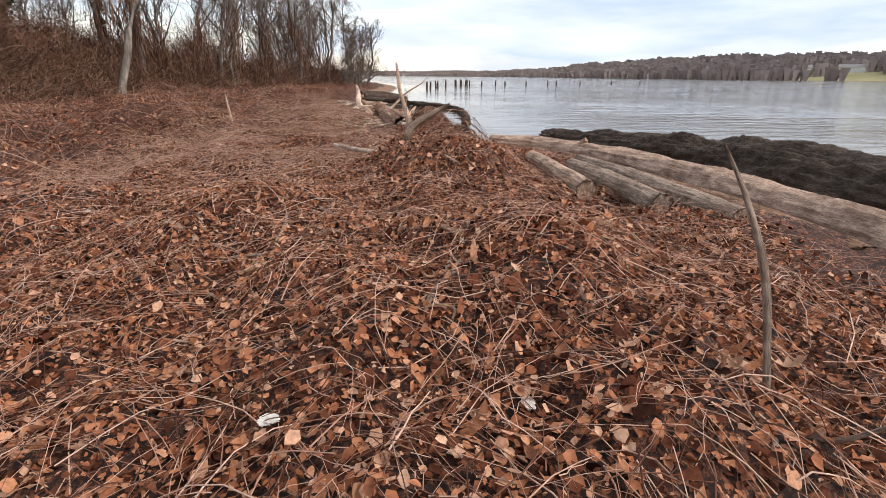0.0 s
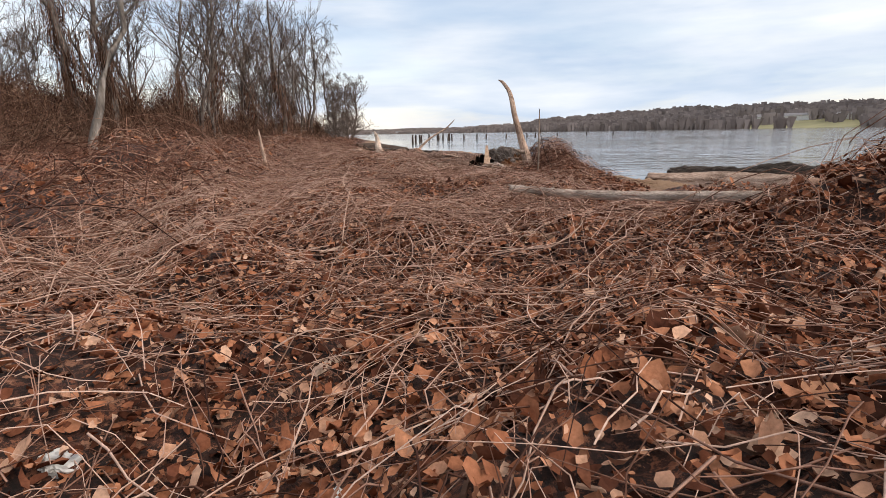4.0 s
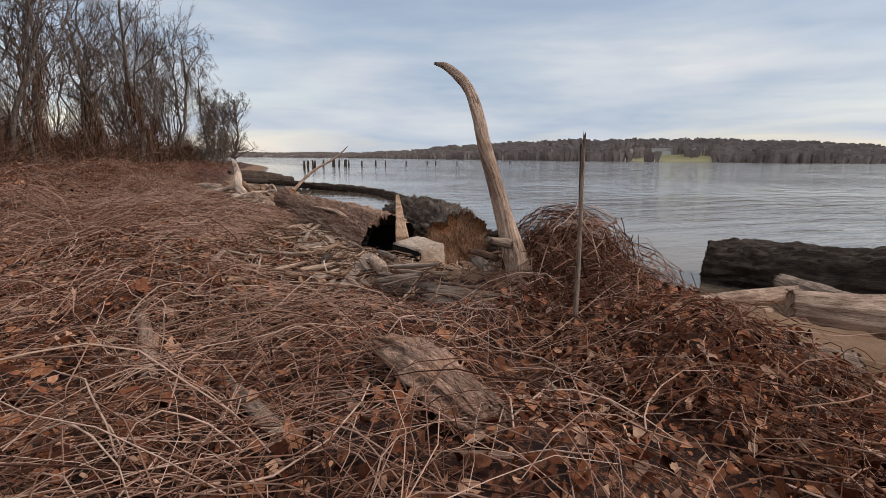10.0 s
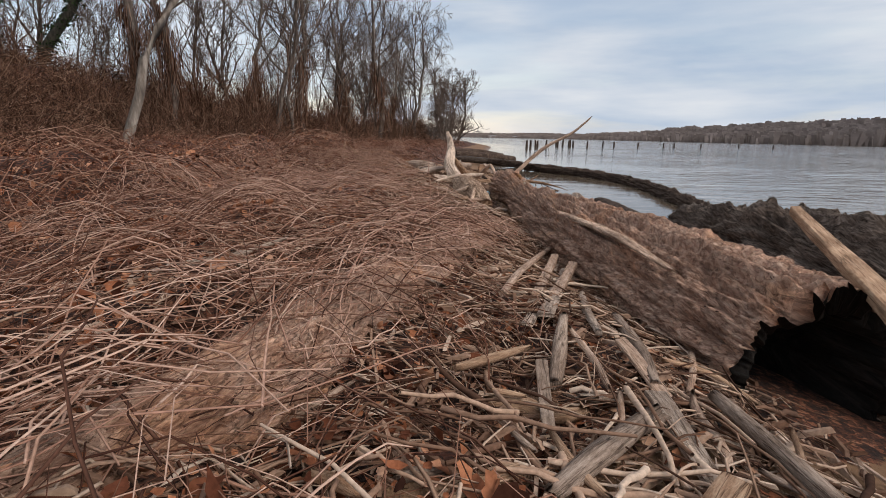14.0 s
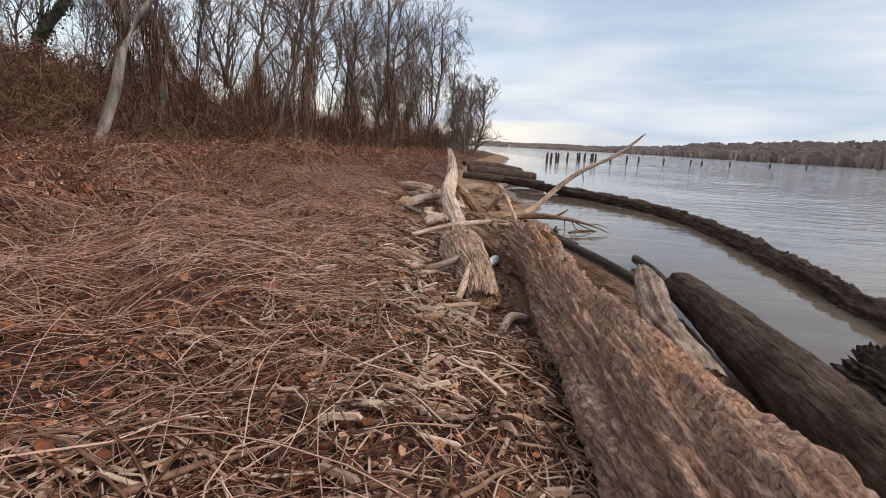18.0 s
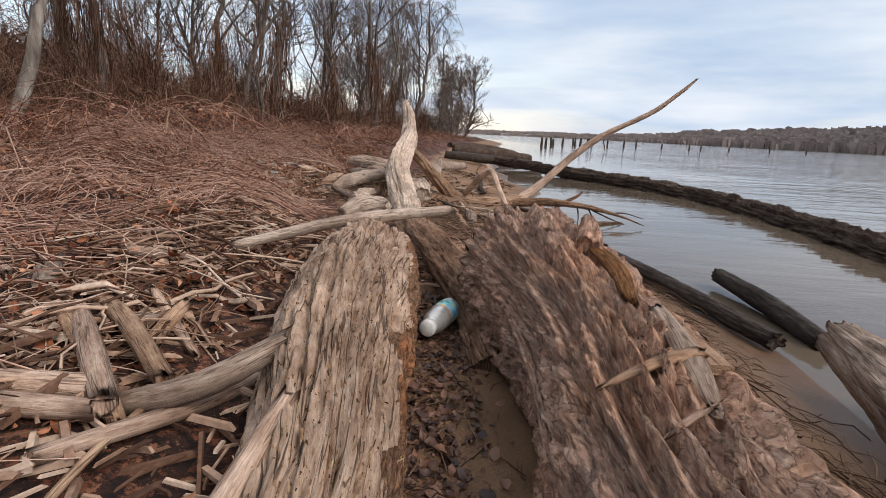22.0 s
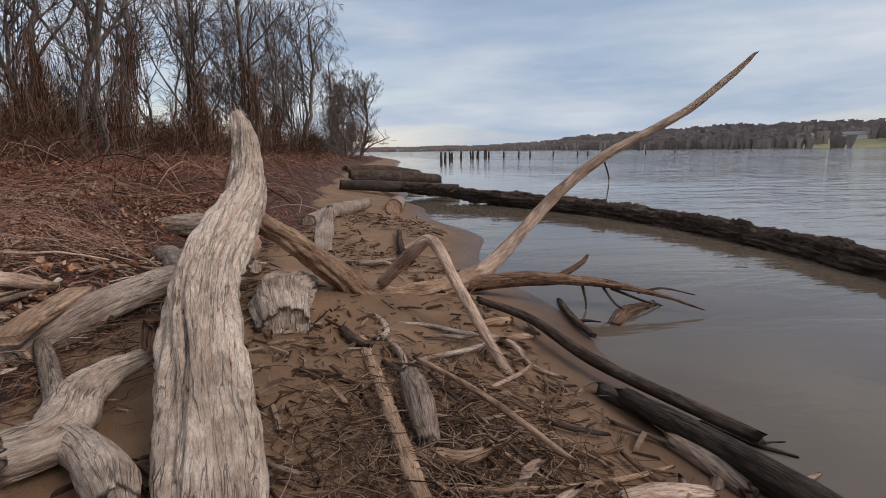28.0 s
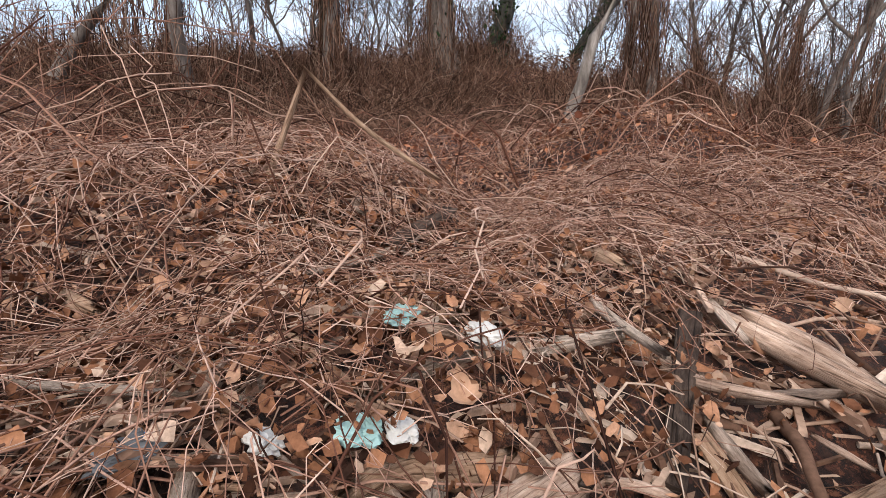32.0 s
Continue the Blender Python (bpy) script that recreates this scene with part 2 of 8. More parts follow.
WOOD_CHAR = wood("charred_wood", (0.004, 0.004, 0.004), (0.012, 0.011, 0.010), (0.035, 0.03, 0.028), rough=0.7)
WOOD_BLEACH = wood("bleached_driftwood", (0.34, 0.255, 0.205), (0.60, 0.49, 0.405), (0.80, 0.71, 0.63), spots=0.12, bump=1.0, grain=1.5)


def island(name, stops, rough=0.9, grain=40.0, spec=0.08, translucent=False):
    """A colour per loose piece, with a fine mottling over it."""
    m, nt, bsdf = material(name)
    geo = nt.nodes.new("ShaderNodeNewGeometry")
    col = ramp(nt, stops, geo, "Random Per Island")
    tc = nt.nodes.new("ShaderNodeTexCoord")
    n = noise_node(nt, grain, 4, 0.6, tc, "Object")
    v = ramp(nt, [(0.3, (0.6, 0.58, 0.56)), (0.7, (1.2, 1.2, 1.2))], n)
    c = mixed(nt, "MULTIPLY", 0.8, (col, "Color"), (v, "Color"))
    wire(nt, c, "Color", bsdf, "Base Color")
    bsdf.inputs["Roughness"].default_value = rough
    bsdf.inputs["Specular IOR Level"].default_value = spec
    bumped(nt, bsdf, (n, "Fac"), 0.4, 0.004)
    return m


FLAKE_BROWN = island("brown_rot_flakes", [(0.0, (0.07, 0.042, 0.032)), (0.4, (0.20, 0.122, 0.09)), (0.75, (0.34, 0.23, 0.175)), (1.0, (0.5, 0.38, 0.30))], grain=90)
FLAKE_PALE = island("pale_rot_flakes", [(0.0, (0.05, 0.028, 0.016)), (0.4, (0.16, 0.088, 0.044)), (0.75, (0.33, 0.20, 0.105)), (1.0, (0.52, 0.37, 0.22))], grain=90)
CHIPS_DARK = island("dark_reeds", [(0.0, (0.04, 0.024, 0.017)), (0.5, (0.15, 0.09, 0.06)), (1.0, (0.36, 0.25, 0.175))])
LEAF_OAK = island("brown_oak_leaves", [(0.0, (0.04, 0.018, 0.012)), (0.3, (0.17, 0.074, 0.04)), (0.65, (0.37, 0.175, 0.092)), (0.9, (0.52, 0.31, 0.20)), (1.0, (0.60, 0.45, 0.34))], grain=90)
LEAF_WET = island("dark_wet_leaves", [(0.0, (0.025, 0.012, 0.009)), (0.6, (0.10, 0.045, 0.028)), (1.0, (0.24, 0.12, 0.075))], rough=0.5, spec=0.5)
LEAF = island("dead_leaves", [(0.0, (0.022, 0.009, 0.006)), (0.25, (0.14, 0.05, 0.028)), (0.55, (0.34, 0.133, 0.068)), (0.8, (0.50, 0.23, 0.125)), (1.0, (0.66, 0.42, 0.29))], grain=70)
STEM = island("dry_stems", [(0.0, (0.05, 0.022, 0.016)), (0.25, (0.21, 0.105, 0.07)), (0.55, (0.44, 0.255, 0.185)), (1.0, (0.74, 0.52, 0.41))], grain=60)
STEM_PALE = island("pale_vines", [(0.0, (0.15, 0.078, 0.053)), (0.5, (0.38, 0.23, 0.165)), (1.0, (0.62, 0.44, 0.34))], grain=50)
# red-brown stems, middle tone lowered further for brush shaded by trees
STEM_RED = island("red_brown_stems", [(0.0, (0.025, 0.011, 0.008)), (0.45, (0.165, 0.072, 0.046)), (0.8, (0.36, 0.20, 0.138)), (1.0, (0.58, 0.39, 0.295))])
THICKET = island("thicket_stems", [(0.0, (0.03, 0.016, 0.011)), (0.5, (0.16, 0.083, 0.054)), (0.85, (0.29, 0.175, 0.12)), (1.0, (0.42, 0.29, 0.21))], grain=3)
CHIPS = island("wood_chips", [(0.0, (0.05, 0.026, 0.018)), (0.35, (0.20, 0.115, 0.077)), (0.7, (0.44, 0.295, 0.21)), (1.0, (0.66, 0.52, 0.41))], grain=60)
TWIGS = island("bare_twigs", [(0.0, (0.07, 0.05, 0.042)), (0.6, (0.16, 0.122, 0.10)), (1.0, (0.28, 0.22, 0.185))], grain=2)
# twig colour paled and evened out to paint in the haze of distance
FARWOOD_HAZED = island("far_bare_woods_hazed", [(0.0, (0.235, 0.195, 0.18)), (0.5, (0.29, 0.242, 0.222)), (1.0, (0.345, 0.29, 0.265))], grain=0.05)
IVY = island("ivy_leaves", [(0.0, (0.012, 0.022, 0.010)), (0.6, (0.03, 0.05, 0.02)), (1.0, (0.06, 0.08, 0.035))], rough=0.5)


def bark(name, a, b, c, scale=5.0):
    m, nt, bsdf = material(name)
    tc = nt.nodes.new("ShaderNodeTexCoord")
    mp = nt.nodes.new("ShaderNodeMapping")
    mp.inputs["Scale"].default_value = (1, 1, 0.22)
    wire(nt, tc, "Object", mp, "Vector")
    n = noise_node(nt, scale, 8, 0.7, mp)
    col = ramp(nt, [(0.33, a), (0.5, b), (0.68, c)], n)
    wire(nt, col, "Color", bsdf, "Base Color")
    bsdf.inputs["Roughness"].default_value = 0.9
    bumped(nt, bsdf, (n, "Fac"), 0.9, 0.05)
    return m


BARK_GREY = bark("grey_bark", (0.05, 0.038, 0.031), (0.135, 0.106, 0.088), (0.27, 0.225, 0.19))
BARK_DARK = bark("dark_ivied_bark", (0.012, 0.012, 0.009), (0.035, 0.033, 0.024), (0.075, 0.062, 0.046))
BARK_PALE = bark("pale_sycamore_bark", (0.085, 0.068, 0.056), (0.21, 0.178, 0.148), (0.42, 0.375, 0.33), 3.0)


def ground_material():
    m, nt, bsdf = material("shore_ground")
    tc = nt.nodes.new("ShaderNodeTexCoord")
    fine = noise_node(nt, 38, 8, 0.75, tc, "Object")
    big = noise_node(nt, 1.1, 6, 0.6, tc, "Object")
    # soil colour darkened to paint in the shade of gaps between leaves and stems
    shaded_soil = ramp(nt, [(0.36, (0.008, 0.005, 0.004)), (0.52, (0.03, 0.016, 0.011)), (0.7, (0.10, 0.05, 0.034))], fine)
    tint = ramp(nt, [(0.35, (0.75, 0.68, 0.62)), (0.65, (1.25, 1.12, 1.0))], big)
    fleck = nt.nodes.new("ShaderNodeTexVoronoi")
    fleck.inputs["Scale"].default_value = 34
    wire(nt, mixed(nt, "ADD", 0.12, (tc, "Object"), (fine, "Color")), "Color", fleck, "Vector")
    bits = ramp(nt, [(0.1, (0.015, 0.007, 0.005)), (0.4, (0.11, 0.04, 0.023)), (0.65, (0.27, 0.105, 0.055)), (0.9, (0.45, 0.24, 0.15))], fleck, "Color")
    rim = ramp(nt, [(0.35, (1, 1, 1)), (0.62, (0.12, 0.1, 0.09))], fleck, "Distance")
    bits2 = mixed(nt, "MULTIPLY", 1.0, (bits, "Color"), (rim, "Color"))
    mould = mixed(nt, "MIX", 0.75, (shaded_soil, "Color"), (bits2, "Color"))
    soil2 = mixed(nt, "MULTIPLY", 0.9, (mould, "Color"), (tint, "Color"))
    grit = noise_node(nt, 160, 4, 0.6, tc, "Object")
    wave = noise_node(nt, 2.6, 6, 0.65, tc, "Object")
    sand = ramp(nt, [(0.3, (0.165, 0.092, 0.048)), (0.7, (0.29, 0.174, 0.097))], wave)
    speck = ramp(nt, [(0.3, (0.45, 0.4, 0.36)), (0.42, (1, 1, 1)), (0.75, (1.15, 1.12, 1.1))], grit)
    sand2 = mixed(nt, "MULTIPLY", 0.8, (sand, "Color"), (speck, "Color"))
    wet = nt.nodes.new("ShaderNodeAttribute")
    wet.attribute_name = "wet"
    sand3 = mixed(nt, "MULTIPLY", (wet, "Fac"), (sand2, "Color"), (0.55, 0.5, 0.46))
    at = nt.nodes.new("ShaderNodeAttribute")
    at.attribute_name = "sand"
    edge = noise_node(nt, 5, 6, 0.7, tc, "Object")
    mask = nt.nodes.new("ShaderNodeMath")
    mask.operation = "ADD"
    wire(nt, at, "Fac", mask, 0)
    wire(nt, edge, "Fac", mask, 1)
    mr = ramp(nt, [(0.93, (0, 0, 0)), (1.02, (1, 1, 1))], mask, "Value")
    col = mixed(nt, "MIX", (mr, "Color"), (soil2, "Color"), (sand3, "Color"))
    wire(nt, col, "Color", bsdf, "Base Color")
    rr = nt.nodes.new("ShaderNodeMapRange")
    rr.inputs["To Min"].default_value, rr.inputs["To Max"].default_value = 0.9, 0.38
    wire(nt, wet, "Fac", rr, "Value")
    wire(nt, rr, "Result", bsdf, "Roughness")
    h = mixed(nt, "MIX", (mr, "Color"), (fine, "Color"), (grit, "Color"))
    bumped(nt, bsdf, (h, "Color"), 0.7, 0.02)
    return m


def water_material():
    m, nt, bsdf = material("river_water")
    tc = nt.nodes.new("ShaderNodeTexCoord")
    mp = nt.nodes.new("ShaderNodeMapping")
    mp.inputs["Scale"].default_value = (0.5, 1.5, 1)
    mp.inputs["Rotation"].default_value = (0, 0, radians(-38))
    wire(nt, tc, "Object", mp, "Vector")
    n = noise_node(nt, 0.9, 5, 0.55, mp, distortion=0.4)
    calm = noise_node(nt, 0.05, 3, 0.5, tc, "Object")
    cr = ramp(nt, [(0.4, (0.25, 0.25, 0.25)), (0.62, (1, 1, 1))], calm)
    at = nt.nodes.new("ShaderNodeAttribute")
    at.attribute_name = "open"
    amt = mixed(nt, "MULTIPLY", 1.0, (cr, "Color"), (at, "Color"))
    h = mixed(nt, "MULTIPLY", 1.0, (n, "Fac"), (amt, "Color"))
    b = noise_node(nt, 0.4, 3, 0.5, tc, "Object")
    col = ramp(nt, [(0.35, (0.115, 0.088, 0.062)), (0.65, (0.15, 0.118, 0.088))], b)
    wire(nt, col, "Color", bsdf, "Base Color")
    bsdf.inputs["Roughness"].default_value = 0.06
    bsdf.inputs["IOR"].default_value = 1.33
    bumped(nt, bsdf, (h, "Color"), 0.9, 0.2)
    return m


def plain(name, color, rough=0.6, grain=30.0, vary=0.2, metal=0.0):
    m, nt, bsdf = material(name)
    tc = nt.nodes.new("ShaderNodeTexCoord")
    n = noise_node(nt, grain, 5, 0.6, tc, "Object")
    r = ramp(nt, [(0.3, tuple(c * (1 - vary) for c in color)), (0.7, tuple(min(1, c * (1 + vary)) for c in color))], n)
    wire(nt, r, "Color", bsdf, "Base Color")
    bsdf.inputs["Roughness"].default_value, bsdf.inputs["Metallic"].default_value = rough, metal
    bumped(nt, bsdf, (n, "Fac"), 0.25, 0.003)
    return m


GROUND, WATER = ground_material(), water_material()

# ---- mesh helpers ----
RNG = np.random.default_rng(7)


def mesh_from(name, verts, faces, mats, uvs=None, smooth=True, index=None):
    """A mesh of quads or triangles from arrays; uvs: one per vertex."""
    me = bpy.data.meshes.new(name)
    verts = np.asarray(verts, np.float32)
    faces = np.asarray(faces, np.int32)
    n, k = faces.shape
    me.vertices.add(len(verts))
    me.vertices.foreach_set("co", verts.ravel())
    me.loops.add(n * k)
    me.loops.foreach_set("vertex_index", faces.ravel())
    me.polygons.add(n)
    me.polygons.foreach_set("loop_start", np.arange(0, n * k, k, dtype=np.int32))
    me.polygons.foreach_set("loop_total", np.full(n, k, np.int32))
    if index is not None:
        me.polygons.foreach_set("material_index", np.asarray(index, np.int32))
    me.update(calc_edges=True)
    me.polygons.foreach_set("use_smooth", np.full(n, smooth))
    for m in mats if isinstance(mats, (list, tuple)) else [mats]:
        me.materials.append(m)
    if uvs is not None:
        layer = me.uv_layers.new(name="grain")
        layer.data.foreach_set("uv", np.asarray(uvs, np.float32)[faces.ravel()].ravel())
    me.validate()
    return me


def part(name, me, parent=None, label="", at=None):
    ob = new(name, me)
    if at is not None:
        ob.matrix_basis = at
    if parent is not None:
        ob.parent = parent
    if label:
        ob["label"] = label
    return ob


def empty(name, at=None):
    ob = new(name)
    if at is not None:
        ob.matrix_basis = at
    return ob


def curve_points(pts, n):
    """n points along a smooth line through pts, with the radius as fourth column if there is one."""
    pts = np.asarray(pts, float)
    if len(pts) == 2:
        return pts[0] + (pts[1] - pts[0]) * np.linspace(0, 1, n)[:, None]
    ext = np.vstack([2 * pts[0] - pts[1], pts, 2 * pts[-1] - pts[-2]])
    t = np.linspace(0, len(pts) - 1 - 1e-6, n)
    i = t.astype(int)
    u = (t - i)[:, None]
    a, b, c, d = ext[i], ext[i + 1], ext[i + 2], ext[i + 3]
    return 0.5 * (2 * b + (c - a) * u + (2 * a - 5 * b + 4 * c - d) * u * u + (3 * b - a - 3 * c + d) * u ** 3)


def tubes(P, R, sides, caps=False):
    """Many tubes at once: P (count, n, 3) lines, R (count, n) radii."""
    count, n, _ = P.shape
    T = np.gradient(P, axis=1)
    T /= np.linalg.norm(T, axis=2, keepdims=True) + 1e-9
    ref = np.where(np.abs(T[..., 2:3]) > 0.9, np.array([1.0, 0, 0]), np.array([0, 0, 1.0]))
    A = np.cross(T, ref)
    A /= np.linalg.norm(A, axis=2, keepdims=True) + 1e-9
    B = np.cross(T, A)
    th = np.arange(sides) * 2 * np.pi / sides
    V = P[:, :, None] + R[:, :, None, None] * (np.cos(th)[:, None] * A[:, :, None] + np.sin(th)[:, None] * B[:, :, None])
    base = (np.arange(count) * n * sides)[:, None, None]
    i = (np.arange(n - 1) * sides)[None, :, None]
    j = np.arange(sides)[None, None, :]
    k = (j + 1) % sides
    F = np.stack([base + i + j, base + i + k, base + i + sides + k, base + i + sides + j], -1)
    return V.reshape(-1, 3), F.reshape(-1, 4)


def hashed(i, j, k):
    h = (i * 374761393 + j * 668265263 + k * 2147483647) & 0xFFFFFFFF
    h = ((h ^ (h >> 13)) * 1274126177) & 0xFFFFFFFF
    return h ^ (h >> 16)


def grain_noise(x, y, z):
    """Smooth noise between about -1 and 1 on whole arrays."""
    x, y, z = np.broadcast_arrays(x, y, z)
    i, j, k = (np.floor(v).astype(np.int64) for v in (x, y, z))
    fx, fy, fz = x - i, y - j, z - k
    u, v, w = (f * f * f * (f * (f * 6 - 15) + 10) for f in (fx, fy, fz))
    total = 0
    for a in (0, 1):
        for b in (0, 1):
            for c in (0, 1):
                h = hashed(i + a, j + b, k + c)
                gx, gy, gz = ((h & 255) / 127.5 - 1, ((h >> 8) & 255) / 127.5 - 1, ((h >> 16) & 255) / 127.5 - 1)
                total = total + (u if a else 1 - u) * (v if b else 1 - v) * (w if c else 1 - w) * (gx * (fx - a) + gy * (fy - b) + gz * (fz - c))
    return 1.3 * total


def terrace(q, sharp=0.7):
    """Steps with a short slope between them."""
    f = np.floor(q)
    t = np.clip((q - f - sharp) / (1 - sharp), 0, 1)
    return f + t * t * (3 - 2 * t)


def log_mesh(name, pts, mat, ring=18, step=0.07, rough=0.12, lump=0.1, twist=0.0, jag=(0.04, 0.04), cap=None, flat=1.0, seed=0, flake=0.0, crag=None, hollow=0.0):
    """A weathered log along points of (x, y, z, radius), with ridges and cracks along the grain, broken ends and sunken end faces.
    flake: depth of torn plates; crag: depth of cracks and pits; hollow: depth in metres of a cavity in the first end."""
    pts = np.asarray(pts, float)
    thick = pts[:, 3].max()
    near = crag != 0 and -2 < pts[:, 1].min() < 29 and thick > 0.035
    if near:
        ring, step = max(ring, int(min(64, 2 * np.pi * thick / 0.014))), min(step, 0.03 if thick < 0.3 else 0.05)
    if crag is None:
        crag = min(0.012, 0.11 * thick) if near else 0.0
    ring += ring % 2
    length = np.linalg.norm(np.diff(pts[:, :3], axis=0), axis=1).sum()
    n = max(6, int(length / step))
    C = curve_points(pts, n)
    P, R = C[:, :3], np.maximum(C[:, 3], 0.004)
    T = np.gradient(P, axis=0)
    T /= np.linalg.norm(T, axis=1, keepdims=True)
    A = np.cross(T, [0, 0, 1.0])
    bad = np.linalg.norm(A, axis=1) < 0.2
    A[bad] = np.cross(T[bad], [1.0, 0, 0])
    A /= np.linalg.norm(A, axis=1, keepdims=True)
    B = np.cross(A, T)
    s = np.concatenate([[0], np.cumsum(np.linalg.norm(np.diff(P, axis=0), axis=1))])
    th = np.arange(ring) * 2 * np.pi / ring
    ang = th[None, :] + twist * s[:, None]
    S, ca, sa, Rg = s[:, None] + 0 * ang, np.cos(ang), np.sin(ang), R[:, None]
    ridge = grain_noise(ca * 3.1 + seed, sa * 3.1, S * 1.3 + seed)
    fine = grain_noise(ca * 7.5 + seed, sa * 7.5, S * 2.6)
    big = grain_noise(ca + seed * 3, sa, S * 1.1)
    r = Rg * (1 + rough * (ridge + 0.7 * fine - 0.5 * np.abs(fine)) + lump * big)
    cx, cy = ca * thick, sa * thick
    if flake:
        q = grain_noise(cx * 20 + seed, cy * 20, S * 2.6) + 0.35 * grain_noise(cx * 55, cy * 55 + seed, S * 12)
        q2 = grain_noise(cx * 55, cy * 55 + seed, S * 11.0) + 0.3 * grain_noise(cx * 110, cy * 110, S * 40 + seed)
        r = r + flake * (terrace(q * 3.2) / 2.2 + terrace(q2 * 2.5, 0.5) / 3.6)
        r = r - flake * 3.0 * np.clip(grain_noise(cx * 38 + seed, cy * 38, S * 15) - 0.34, 0, 1)
    if crag:
        c1 = grain_noise(cx * 30 + 2 * seed, cy * 30, S * 1.7) + 0.25 * grain_noise(cx * 70, cy * 70 + seed, S * 6)
        c2 = grain_noise(cx * 62, cy * 62 + 3 * seed, S * 3.4)
        pit = np.clip(grain_noise(cx * 40 + 5, cy * 40, S * 12 + seed) - 0.42, 0, 1)
        r = r - crag * (np.exp(-(c1 / 0.09) ** 2) + 0.45 * np.exp(-(c2 / 0.12) ** 2) + 4 * pit) + crag * 0.45 * grain_noise(cx * 95, cy * 95, S * 7 + seed)
    r = np.maximum(r, 0.25 * Rg)
    V = P[:, None] + r[..., None] * (np.cos(th)[None, :, None] * A[:, None] + np.sin(th)[None, :, None] * flat * B[:, None])
    for end, row in ((jag[0], 0), (jag[1], n - 1)):
        cs, sn = np.cos(th), np.sin(th)
        out = 1.2 * grain_noise(cs * 2.1 + seed, sn * 2.1, 1.7) + 0.5 * grain_noise(cs * 7, sn * 7 + seed, 0.3) + 0.35 * grain_noise(cs * 19, sn * 19 + seed, 0.6) + 0.15 * RNG.random(ring)
        V[row] += T[row] * (end * (1 if row else -1) * out)[:, None]
    uv = np.stack(np.broadcast_arrays((th / (2 * np.pi))[None, :] * 2 * np.pi * R.mean(), s[:, None]), -1).reshape(-1, 2)
    i, j = np.meshgrid(np.arange(n - 1) * ring, np.arange(ring), indexing="ij")
    k = (j + 1) % ring
    F = [np.stack([i + j, i + k, i + ring + k, i + ring + j], -1).reshape(-1, 4)]
    verts, uvs, at, j = [V.reshape(-1, 3)], [uv], n * ring, np.arange(ring)
    k = (j + 1) % ring
    for row, sign in ((0, 1), (n - 1, -1)):
        mid, rings = V[row].mean(0), []
        deep = hollow / R[row] / 0.22 if row == 0 else 0.0
        for f, sink in ((1.0, 0.0), (0.8, 0.2), (0.72, 0.6 * deep), (0.5, deep)) if deep else ((1.0, 0.0), (0.8, 0.25), (0.5, 0.42), (0.22, 0.5)):
            q = V[row] - mid
            q = q - np.outer(q @ T[row], T[row]) * (1 - f ** 6)
            q = f * (q * f ** 3 + q / (np.linalg.norm(q, axis=1, keepdims=True) + 1e-6) * R[row] * (1 - f ** 3))
            w = grain_noise(*(q.T * (2.6 / R[row]) + np.array([[seed], [0], [0]]))) + 0.4 * grain_noise(q @ A[row] * 9 / R[row], q[:, 2] * 4 / R[row], seed)
            verts.append(mid + q + T[row] * sign * (R[row] * (sink * 0.22 + 0.14 * w * (f < 1)))[:, None])
            uvs.append(np.stack([q @ A[row], q[:, 2]], -1))
            rings.append(at + len(rings) * ring)
        verts.append((mid + T[row] * sign * (R[row] * 0.2 + (hollow if row == 0 else 0.0)))[None])
        uvs.append(np.zeros((1, 2)))
        fs = [np.stack([a + k, a + j, b + j, b + k], -1) for a, b in zip([row * ring] + rings[:-1], rings)]
        e = j[::2]
        fs.append(np.stack([rings[-1] + (e + 2) % ring, rings[-1] + e + 1, rings[-1] + e, np.full(len(e), at + 4 * ring)], -1))
        fs = np.concatenate(fs)
        F.append(fs if sign > 0 else fs[:, ::-1])
        at += 4 * ring + 1
    caps = sum(len(f) for f in F[1:])
    return mesh_from(name, np.vstack(verts), np.vstack(F), [mat, cap] if cap else mat, np.vstack(uvs), index=np.repeat([0, 1], [len(F[0]), caps]) if cap else None)


# ---- the lie of the land ----
SHORE_Y = [-60, 0, 8, 12, 13.6, 15, 16, 18, 20, 22, 24, 26, 28, 30, 32, 35, 45, 60, 80, 100, 130, 200, 500, 1500]
SHORE_X = [12, 7.6, 6.2, 4.7, 3.7, 2.75, 2.5, 2.4, 1.9, 1.75, 1.55, 1.2, 1.1, 1.35, 1.1, 0.8, 1.0, 1.8, 3.5, 4, 0, -25, -120, -500]
TREE_Y = [-60, 0, 20, 37, 50, 67, 80, 100, 1500]
TREE_X = [-30, -24, -19, -17.6, -13.5, -9.5, -5, -5, -400]
MOUNDS = [(0.55, 2.2, 0.45, 1.5, 2.4), (0.75, 6.0, 0.62, 1.0, 0.9), (-1.4, 4.6, 0.22, 0.8, 0.8), (1.45, 12.5, 0.42, 0.55, 0.55), (-5.3, 13.8, 0.6, 1.4, 1.2), (-7.5, 10.5, 0.4, 2.2, 1.4), (-1.0, 11.0, 0.12, 0.9, 1.6), (-1.72, 16.0, 0.22, 0.75, 2.2), (-3.6, 25.2, 0.22, 1.0, 1.0), (-3.6, 28.6, 0.2, 1.6, 1.0), (-0.05, 21.3, 0.09, 0.5, 1.3), (-6.5, 20, 0.25, 2.5, 1.5), (-9, 30, 0.35, 3, 2), (-2.2, 8.6, 0.12, 1.0, 1.3), (-5.0, 29.6, 0.5, 1.5, 1.3), (1.2, 10.9, 0.10, 0.5, 0.8)]


